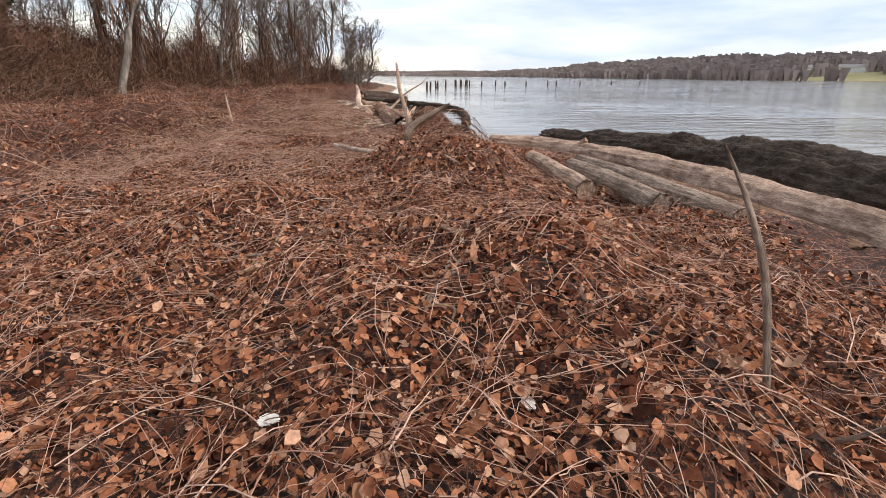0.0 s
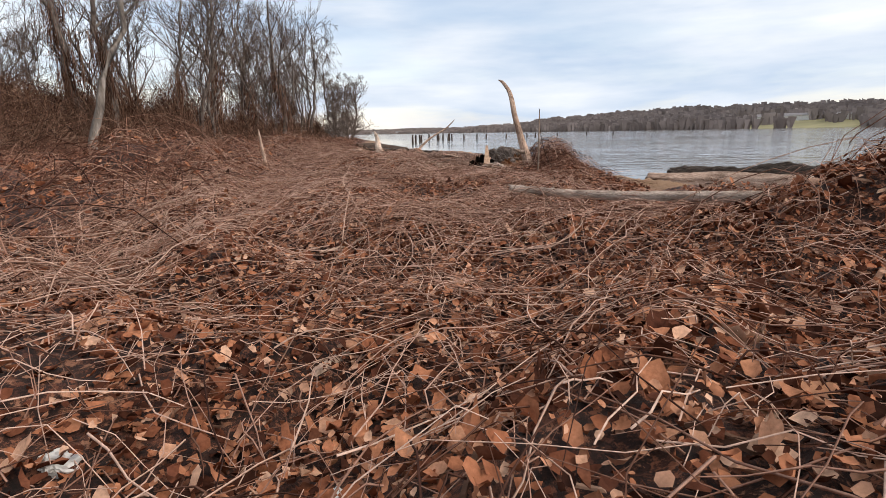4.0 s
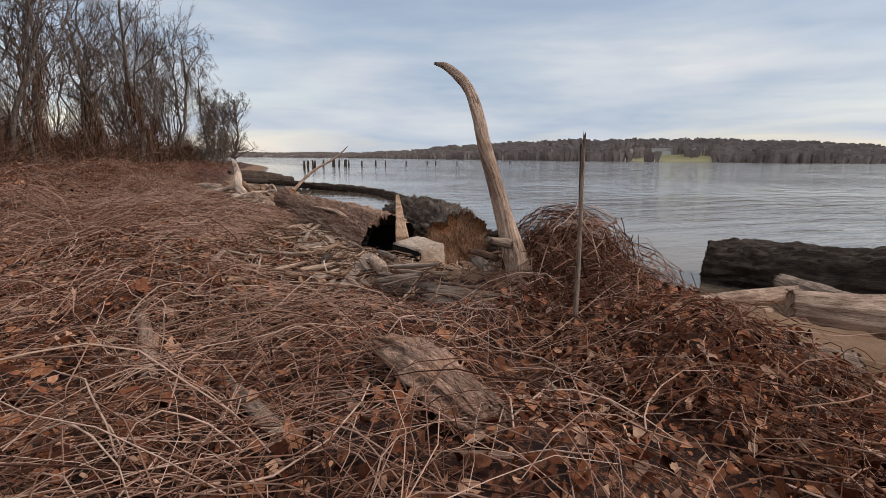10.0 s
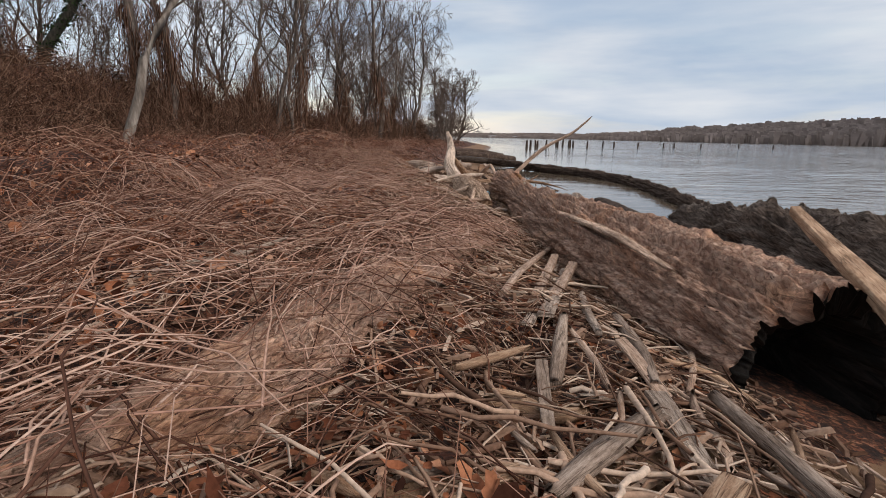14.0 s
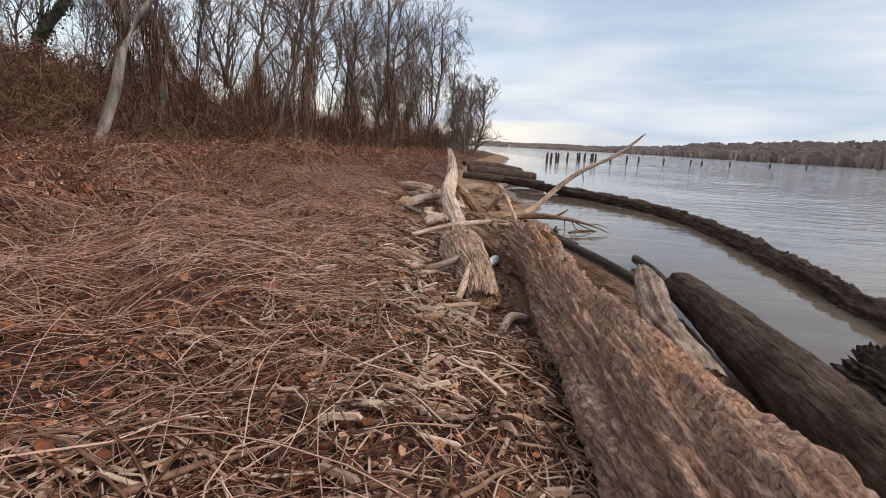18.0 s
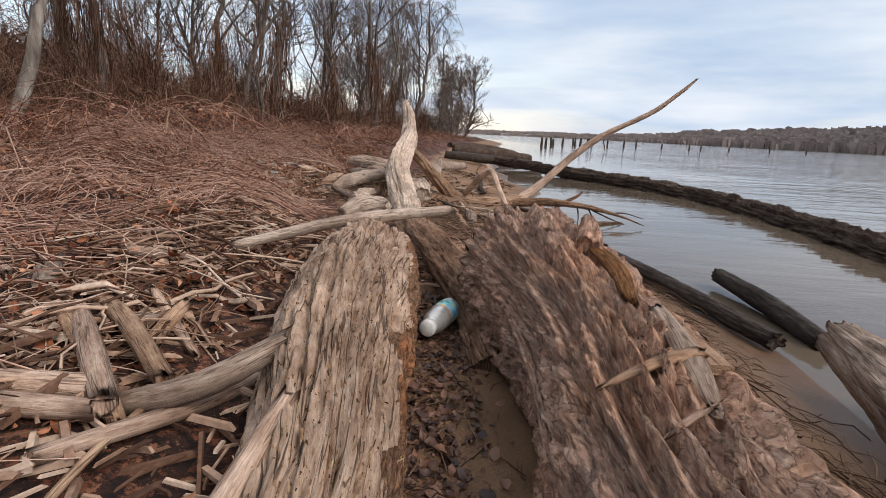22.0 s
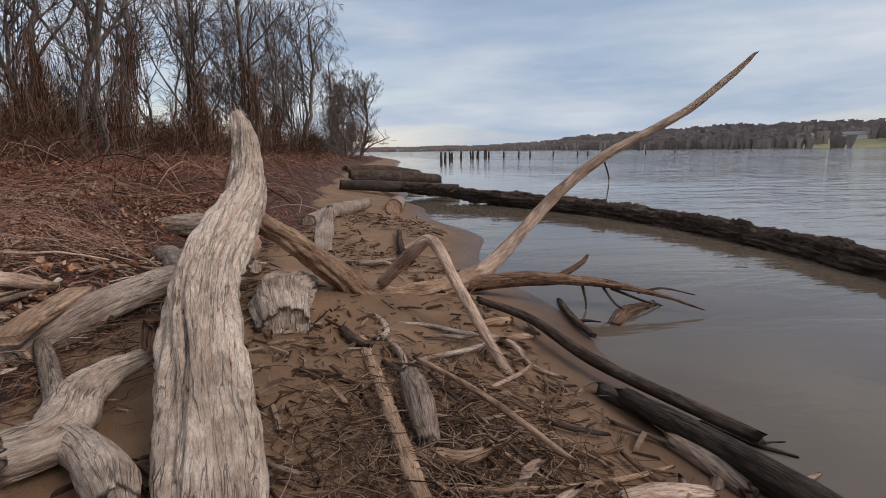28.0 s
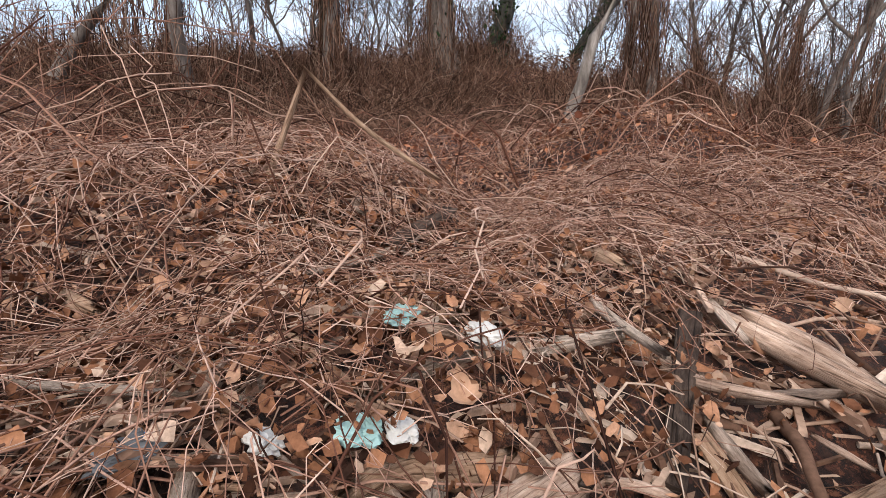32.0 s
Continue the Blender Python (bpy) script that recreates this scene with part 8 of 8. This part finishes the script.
def zone(x0, x1, y0, y1, lift=(0.0, 0.06), least=2.3, patch=0.0, clear=False):
    """A picker of spots in a box; clear keeps them off the strip of bare driftwood along the shore."""
    def pick(n):
        x, y = RNG.uniform(x0, x1, n), RNG.uniform(y0, y1, n)
        if clear:
            rim = np.interp(y, [11.4, 12.4, 13.2, 15, 17, 19, 20.4, 24, 25], [0.9, 0.1, -0.5, -0.45, -0.3, -0.75, -1.0, -1.1, -1.9]) + 0.18 * np.sin(y * 5) + RNG.normal(0, 0.12, n)
            keep = x < rim
            x, y = x[keep], y[keep]
        if patch:
            keep = (np.sin(x * 1.7 + 1.3 * np.sin(y * 0.9)) * np.cos(y * 1.4 + 0.8 * np.sin(x * 1.1))) > RNG.uniform(-1, 1, len(x)) * patch - 0.35
            x, y = x[keep], y[keep]
        # fewer on the half-buried log, whose back lies bare
        keep = (np.abs(x - np.interp(y, BURIED[:, 1], BURIED[:, 0], -99, -99)) > 0.2) | (RNG.random(len(x)) < 0.42)
        x, y = x[keep], y[keep]
        # thin out towards the rim, so that no straight border shows
        rim_x, rim_y = min(1.2, 0.16 * (x1 - x0)), min(1.2, 0.16 * (y1 - y0))
        d = np.minimum(np.minimum(x - x0, x1 - x) / rim_x, np.minimum(y - y0, y1 - y) / rim_y) + 0.5 * np.sin(2.3 * x + 1.1 * y) * np.sin(1.9 * y - x)
        keep = RNG.random(len(x)) < d
        x, y = x[keep], y[keep]
        return inland_only(x, y, RNG.uniform(*lift, len(x)), least)
    return pick


# leaves: thick at the start and the end of the walk, thinner between
scatter_leaves(64000, zone(-4.6, 3.8, -1.4, 9.6, (0.0, 0.035)), (0.022, 0.062), "leaf_litter", "thick red-brown litter of dead leaves", tilt=0.4)
scatter_leaves(36000, zone(-4.6, 3.8, -1.4, 9.6, (0.035, 0.10)), (0.016, 0.06), "leaf_litter", "curled red-brown leaves on top of the litter", tilt=0.8)
scatter_leaves(30000, zone(-5.0, 2.4, 7.2, 15, (0.0, 0.08), 2.0, 0, True), (0.02, 0.065), "leaf_litter", "scattered dead leaves among dry stems")
scatter_leaves(24000, zone(-5.0, 0.2, 13.5, 24, (0.0, 0.06), 1.9, 0.8, True), (0.018, 0.06), "leaf_litter", "dead leaves and bark scraps")
scatter_leaves(24000, zone(-3.4, 2.3, 0.2, 7.6, (0.02, 0.09)), (0.014, 0.05), "leaf_litter", "small crumbled leaves along the way", tilt=0.7)
scatter_leaves(6000, zone(0.4, 1.75, 9.4, 12.0, (0.02, 0.12), 2.0), (0.02, 0.065), "leaf_litter", "red-brown leaves heaped under the dead vines", tilt=0.9)
scatter_leaves(15000, outside_gap(zone(-1.9, 0.5, 12.4, 24, (0.0, 0.03), 1.6)), (0.015, 0.05), "leaf_litter", "broken leaves under the washed-up wood", tilt=0.4)
scatter_leaves(32000, zone(-6.2, -1.5, 22.6, 31, (0.0, 0.09), 2.3), (0.014, 0.05), "leaf_litter", "brown oak leaves heaped over the brambles", LEAF_OAK, tilt=0.8)
scatter_leaves(4500, zone(-3.2, -1.8, 24.3, 26.4, (0.03, 0.10), 2.0), (0.012, 0.042), "leaf_litter", "curled brown leaves on top of the pile", LEAF_OAK, tilt=0.9)
scatter_leaves(52000, zone(-19, -3.6, -8, 55, (0.0, 0.2), 2.3), (0.04, 0.10), "leaf_litter", "red-brown leaves over the brambles", tilt=0.9)
scatter_leaves(1800, lambda n: (-0.10 + RNG.normal(0, 0.08, n), RNG.uniform(20.4, 22.3, n), RNG.uniform(0.0, 0.015, n)), (0.008, 0.04), "leaf_litter", "dark wet leaves and bark between the logs", LEAF_WET, tilt=0.35)


def scatter_lobed(n, where, size, name, label, mat=LEAF):
    """Larger dead leaves with ragged lobes and a curled rim, in one mesh."""
    x, y, lift = where(n)
    n, k = len(x), 13
    t = np.linspace(0, 2 * np.pi, k, endpoint=False) + RNG.normal(0, 0.12, (n, k))
    r = np.where(np.arange(k) % 2 == 0, 1.0, 0.86) * RNG.uniform(0.75, 1.1, (n, k))
    s = RNG.uniform(*size, (n, 1)) / 2
    wide = RNG.uniform(0.45, 0.9, (n, 1))
    u, w = np.cos(t) * r * s, np.sin(t) * r * s * wide
    cup = RNG.uniform(-0.3, 1.5, (n, 1))
    h = cup * w ** 2 / s + RNG.uniform(-0.3, 1.0, (n, 1)) * u ** 2 / s + RNG.normal(0, 0.2, (n, k)) * s
    a = RNG.uniform(0, 2 * np.pi, (n, 1))
    tx, ty = RNG.normal(0, 0.6, (n, 1)), RNG.normal(0, 0.6, (n, 1))
    X, Y = u * np.cos(a) - w * np.sin(a), u * np.sin(a) + w * np.cos(a)
    V = np.zeros((n, k + 1, 3))
    V[:, 0, 2] = lift
    V[:, 1:, 0], V[:, 1:, 1], V[:, 1:, 2] = X, Y, lift[:, None] + h + X * tx + Y * ty
    V += np.stack([x, y, height(x, y)], -1)[:, None]
    base = (np.arange(n) * (k + 1))[:, None]
    F = np.concatenate([base + [0, 1 + q, 1 + (q + 1) % k] for q in range(k)], 0)
    tagged(part(name, mesh_from(name, V.reshape(-1, 3), F, mat)), label, "leaf litter", kind="stuff")


scatter_lobed(5200, zone(-4.2, 3.6, -0.6, 9.6, (0.04, 0.09)), (0.03, 0.09), "leaf_litter", "curled lobed brown leaves on the litter")
scatter_lobed(2000, zone(-4.2, 0.9, 8.0, 15, (0.03, 0.08), 2.3, 0, True), (0.03, 0.09), "leaf_litter", "curled lobed brown leaves among the stems")
scatter_lobed(600, zone(-5.2, -1.8, 23.6, 29, (0.03, 0.10), 2.4), (0.03, 0.07), "leaf_litter", "curled oak leaves heaped on the brambles", LEAF_OAK)

# dry vine stems
scatter_stems(21000, zone(-4.8, 3.9, -1.4, 9.0, (0.04, 0.12)), (0.08, 0.6), (0.0012, 0.0036), (0.0, 0.06), "dry_stems", "dry pinkish stems tangled in the leaves", STEM, curve=1.4)
scatter_stems(11000, zone(-4.8, 0.9, 6.2, 13.8, (0.02, 0.12), 2.3, 0.6, True), (0.2, 1.1), (0.0012, 0.0044), (0.0, 0.13), "dry_stems", "tangle of long dry vine stems", STEM, m=6, curve=1.5)
scatter_stems(4200, zone(-4.8, -0.1, 12.2, 20.3, (0.0, 0.11), 2.3, 0, True), (0.2, 1.0), (0.0014, 0.0045), (0.0, 0.10), "dry_stems", "tangle of long dry vine stems", STEM, curve=1.5)
scatter_stems(9500, zone(-5.0, -0.1, 9.5, 20.3, (0.0, 0.09), 2.3, 0, True), (0.1, 0.8), (0.0012, 0.004), (0.0, 0.06), "dry_stems", "red-brown tangle of dry stems", STEM_RED, curve=1.5)
scatter_stems(6500, zone(-4.8, -0.8, 19, 25, (0.0, 0.08), 2.3, 0, True), (0.15, 0.9), (0.0014, 0.0045), (0.0, 0.08), "dry_stems", "dry vine stems over driftwood", STEM, curve=1.3)
# the darker stem colour here stands in for the shade of the trees
scatter_stems(5000, zone(-6.4, -1.7, 22.8, 31, (0.03, 0.13), 2.6), (0.1, 0.9), (0.0012, 0.0036), (0.0, 0.12), "dry_stems", "arching bramble stems", STEM_RED, m=7, curve=2.2, kink=0.2)
scatter_stems(12000, zone(-4.4, -1.8, 23.6, 28.5, (0.04, 0.15), 2.4), (0.04, 0.35), (0.0007, 0.0024), (0.0, 0.05), "dry_stems", "short broken bramble twigs", STEM, m=4, curve=2.0, kink=0.15)
scatter_stems(19000, zone(-18.5, -3.4, -6, 64, (0.0, 0.22), 2.3), (0.4, 1.5), (0.0028, 0.008), (0.03, 0.4), "brambles", "red-brown bramble thicket covering the bank", STEM_RED, curve=1.2)
scatter_stems(2000, zone(0.3, 1.75, 9.4, 12.4, (0.03, 0.15), 2.0), (0.1, 0.6), (0.0012, 0.0038), (0.0, 0.08), "dry_stems", "dead vines heaped on the edge of the bank", STEM_RED, curve=1.6)
scatter_stems(2600, zone(-5, 1.5, 28, 70, (0.0, 0.2), 2.4), (0.5, 1.6), (0.003, 0.009), (0.05, 0.5), "brambles", "red-brown brambles along the shore", STEM_RED)

scatter_stems(800, zone(-5.2, -0.2, 5.6, 13.5, (0.02, 0.10), 2.5, 0.3, True), (0.4, 1.5), (0.0024, 0.0055), (0.05, 0.26), "looping_vines", "thick pale vines looping over the litter", STEM_PALE, m=9, curve=1.6)
scatter_stems(400, zone(-4.8, -0.4, 13, 24, (0.0, 0.1), 2.5, 0.45, True), (0.4, 1.3), (0.0028, 0.006), (0.04, 0.18), "looping_vines", "thick grey-brown vines looping over the litter", STEM_PALE, m=8)
scatter_stems(520, zone(-5.5, -2.0, 23.6, 30, (0.03, 0.14), 2.6, 0.6), (0.3, 1.0), (0.0018, 0.0042), (0.03, 0.25), "looping_vines", "pale bramble canes looping over the leaves", STEM_PALE, m=9, curve=2.0, kink=0.12)


def ball_of_vines(x, y, z, r, n, name, label, mat=STEM_RED):
    a = RNG.normal(0, 1, (n, 3))
    a /= np.linalg.norm(a, axis=1, keepdims=True)
    b = np.cross(a, RNG.normal(0, 1, (n, 3)))
    b /= np.linalg.norm(b, axis=1, keepdims=True)
    t = np.linspace(0, 1, 7)
    span = RNG.uniform(0.8, 2.0, (n, 1))
    rad = RNG.uniform(0.45, 1.3, (n, 1)) * np.array([r])
    P = np.zeros((n, 7, 3))
    for k in range(3):
        P[:, :, k] = rad * (np.cos(t * span) * a[:, k:k + 1] + np.sin(t * span) * b[:, k:k + 1])
    P *= [1, 1, 0.95]
    P += np.array([x, y, z]) + RNG.normal(0, 0.02, P.shape)
    P[:, :, 2] = np.maximum(P[:, :, 2], height(P[:, :, 0], P[:, :, 1]) + 0.01)
    V, F = tubes(P, RNG.uniform(0.002, 0.005, (n, 1)) * np.linspace(1, 0.6, 7), 3)
    tagged(part(name, mesh_from(name, V, F, mat)), label, "vines", kind="stuff")


ball_of_vines(1.12, 11.8, 0.55, 0.38, 700, "vine_tangle", "dead vines hanging from the upturned root")
ball_of_vines(1.62, 12.1, 0.5, 0.42, 420, "vine_tangle", "dead vines hanging from the upturned root")
ball_of_vines(1.28, 12.3, 0.78, 0.40, 1100, "vine_tangle", "tangle of thin dead vines over the upturned root")
ball_of_vines(0.9, 6.2, 1.05, 0.45, 260, "vine_tangle", "dead vines crowning the leaf mound")
ball_of_vines(-4.7, 12.6, 0.6, 0.7, 300, "vine_tangle", "mound of dead bramble vines")
ball_of_vines(-5.6, 14.2, 0.7, 0.9, 420, "vine_tangle", "mound of dead bramble vines")
ball_of_vines(-3.6, 10.2, 0.45, 0.5, 200, "vine_tangle", "mound of dead bramble vines")
ball_of_vines(-3.3, 25.4, 0.5, 0.4, 160, "vine_tangle", "dead bramble stems heaped on driftwood")

for k in range(34):
    x, y = RNG.uniform(-10.5, -3.7), RNG.uniform(5, 33)
    r = RNG.uniform(0.35, 0.8)
    ball_of_vines(x, y, ground_at(x, y) - 0.2 * r, r, int(230 * r), "vine_tangle", "low mound of dead bramble vines", (STEM_RED, STEM_RED, STEM)[k % 3])

# wood chips and broken sticks: fine debris joined, larger sticks singly


def scatter_chips(n, pick, name, label, mat=CHIPS):
    x, y, lift = pick(n)
    keep = ~((y > 20.2) & (y < 22.3) & (x > -0.35))
    x, y, lift = x[keep], y[keep], lift[keep]
    n = len(x)
    a = RNG.uniform(0, 2 * np.pi, n)
    big = RNG.random(n) ** 3
    L, w, h = 0.015 + 0.05 * RNG.random(n) + 0.14 * big, RNG.uniform(0.0015, 0.005, n) * (1 + 2.2 * big), RNG.uniform(0.001, 0.004, n) * (1 + 2 * big)
    z = height(x, y) + lift + h
    d = np.stack([np.cos(a), np.sin(a), RNG.normal(0, 0.18, n)], -1)
    s = np.stack([-np.sin(a), np.cos(a), 0 * a], -1)
    c = np.stack([x, y, z], -1)
    V = np.zeros((n, 8, 3))
    k = 0
    for sx in (-1, 1):
        for sy, sz in ((-1, -1), (1, -1), (0.8, 1), (-0.8, 1)):
            V[:, k] = c + d * (sx * L[:, None] / 2) * (1 - 0.2 * (sz > 0)) + s * (sy * w[:, None]) * RNG.uniform(0.6, 1, (n, 1)) + np.array([0, 0, 1]) * (sz * h[:, None])
            k += 1
    b = (np.arange(n) * 8)[:, None]
    F = np.concatenate([b + q for q in ([0, 1, 2, 3], [7, 6, 5, 4], [0, 4, 5, 1], [1, 5, 6, 2], [2, 6, 7, 3], [3, 7, 4, 0])], 0)
    tagged(part(name, mesh_from(name, V.reshape(-1, 3), F, mat, smooth=False)), label, "wood chips", kind="stuff")


scatter_stems(13000, outside_gap(zone(-1.8, 0.75, 12.0, 23.7, (0.005, 0.06), 1.2)), (0.04, 0.4), (0.0015, 0.0075), (0.0, 0.015), "broken_sticks", "heap of small broken sticks washed up by the river", CHIPS, m=4, curve=0.4, kink=0.04)
scatter_stems(420, zone(-0.9, 0.62, 12.2, 15.2, (0.01, 0.08), 1.0), (0.12, 0.6), (0.004, 0.014), (0.0, 0.02), "broken_sticks", "larger broken sticks heaped beside the sand", CHIPS, m=6, curve=0.25, sides=6, kink=0.03)
scatter_stems(500, outside_gap(zone(-1.6, 0.3, 15.2, 23.2, (0.01, 0.07), 1.2)), (0.1, 0.5), (0.004, 0.014), (0.0, 0.02), "broken_sticks", "larger broken sticks along the logs", CHIPS, m=6, curve=0.3, sides=6, kink=0.04)
scatter_stems(620, lambda n: (np.interp(v := RNG.uniform(14.2, 17.6, n), BURIED[:, 1], BURIED[:, 0]) + RNG.normal(0, 0.15, n), v, RNG.uniform(0.12, 0.22, n)), (0.2, 0.9), (0.0014, 0.004), (0.0, 0.05), "dry_stems", "dry stems lying over the buried log", STEM, along=1.2, spread=0.7)
scatter_chips(11000, zone(-1.7, 0.95, 11.9, 23.7, (0.0, 0.04), 1.1), "wood_chips", "bleached chips and twigs washed up by the river")
scatter_chips(5500, zone(-1.1, 1.0, 23.3, 32, (0.0, 0.02), 0.45, 0.6), "wood_chips", "dark bits of bark and reed on the sand", CHIPS_DARK)
scatter_stems(420, lambda n: (-0.1 + RNG.normal(0, 0.1, n), RNG.uniform(20.4, 22.3, n), RNG.uniform(0.0, 0.02, n)), (0.02, 0.12), (0.0008, 0.0025), (0.0, 0.008), "reed_debris", "dark wet twigs between the logs", CHIPS_DARK)
scatter_stems(2200, lambda n: (RNG.normal(0.08, 0.3, n), RNG.normal(24.7, 0.45, n), RNG.uniform(0.0, 0.04, n)), (0.06, 0.35), (0.0015, 0.004), (0.0, 0.02), "reed_debris", "dark broken reeds washed up on the sand", CHIPS_DARK)
scatter_stems(1300, lambda n: (1.12 + RNG.normal(0, 0.16, n), RNG.uniform(19.4, 23.6, n), RNG.uniform(0.0, 0.05, n)), (0.06, 0.4), (0.0015, 0.004), (0.0, 0.03), "reed_debris", "dark broken reeds between log and water", CHIPS_DARK)
scatter_stems(1100, zone(-3.4, -1.5, 24.2, 26.8, (0.01, 0.08), 1.5), (0.04, 0.3), (0.001, 0.004), (0.0, 0.03), "broken_sticks", "small broken sticks under the leaves", CHIPS, m=4)
scatter_stems(150, zone(-2.5, -1.0, 25.7, 27.8, (0.01, 0.08), 1.2), (0.15, 0.7), (0.005, 0.017), (0.0, 0.03), "broken_sticks", "grey and brown sticks heaped beside the trunk", CHIPS, m=6, curve=0.4, sides=7, kink=0.05)
scatter_stems(1400, zone(-1.9, -0.9, 25.0, 28.6, (0.0, 0.05), 0.9), (0.05, 0.4), (0.0012, 0.005), (0.0, 0.02), "reed_debris", "dark reeds and twigs round the trunk", CHIPS_DARK, m=4, curve=0.5)
scatter_chips(1800, zone(-3.4, -1.5, 24.2, 26.6, (0.0, 0.04), 1.5), "wood_chips", "bleached sticks and chips under the leaves")
scatter_chips(900, zone(-3.5, 2.5, 3.5, 12, (0.0, 0.05), 1.5), "wood_chips", "pale chips of wood in the leaves")

STICKS = []
for k in range(10):
    L = (0.22, 0.34, 0.5, 0.28, 0.42, 0.62, 0.18, 0.75, 0.3, 0.38)[k]
    r = (0.016, 0.013, 0.02, 0.024, 0.011, 0.018, 0.02, 0.014, 0.03, 0.016)[k]
    c = RNG.normal(0, 0.06, (3, 2)) * L
    me = log_mesh("driftwood_stick", [(0, -L / 2, 0, r * 0.7), (c[0, 0], -L / 6, c[0, 1] * 0.3, r), (c[1, 0], L / 6, c[1, 1] * 0.3, r * 0.95), (c[2, 0], L / 2, 0, r * 0.55)], (WOOD_PALE, WOOD_GREY, WOOD_BLEACH, WOOD_TAN, WOOD_PALE)[k % 5], ring=7, step=0.06, lump=0.2, seed=100 + k)
    STICKS.append(me)
for k in range(110):
    if k < 40:
        x, y = RNG.uniform(-1.7, 0.25), 12.8 + 11.2 * RNG.random()
        if y > 15.5 and x > 0.1 or (20.3 < y < 23 and -0.75 < x):
            x -= 0.9
    elif k < 65:
        x, y = RNG.uniform(-3.3, -1.6), RNG.uniform(24.3, 26.8)
    elif k < 90:
        x, y = RNG.uniform(-3.5, 2.4), RNG.uniform(2.0, 12)
    else:
        x, y = RNG.uniform(-0.3, 0.9), RNG.uniform(24.2, 26.4)
    ob = part("driftwood_stick", STICKS[k % 10], at=pose(x, y, ground_at(x, y) + 0.015 + 0.03 * RNG.random(), RNG.uniform(-9, 9), 0, RNG.uniform(0, 360)))
    tagged(ob, ("pale worn driftwood stick", "grey worn driftwood stick", "bleached driftwood stick", "tan peeled driftwood stick", "pale worn driftwood stick")[k % 5] + " in the washed-up debris", "stick", "washed-up sticks")

# single large leaves close to the path
litter = tagged(empty("fallen_leaves", pose(0, 0, 0)), "large curled brown leaves lying on the litter", "leaves")
LEAVES = [leaf_mesh(kind, size, 40 + k) for k, (kind, size) in enumerate((("oak", 0.13), ("broad", 0.075), ("broad", 0.09), ("plain", 0.08), ("oak", 0.10), ("broad", 0.065)))]
for k in range(290):
    if k < 130:
        x, y = RNG.uniform(-2.6, 2.0), RNG.uniform(0.7, 6.6)
    elif k < 190:
        x, y = RNG.uniform(-3.0, 0.4), RNG.uniform(6.6, 13)
    elif k < 220:
        x, y = RNG.uniform(-1.8, -0.4), RNG.uniform(13, 21)
    else:
        x, y = RNG.uniform(-3.6, -1.7), RNG.uniform(24.4, 27.5)
    part("leaf", LEAVES[k % 6], litter, at=pose(x, y, ground_at(x, y) + RNG.uniform(0.03, 0.07), RNG.normal(0, 28), RNG.normal(0, 28), RNG.uniform(0, 360)))
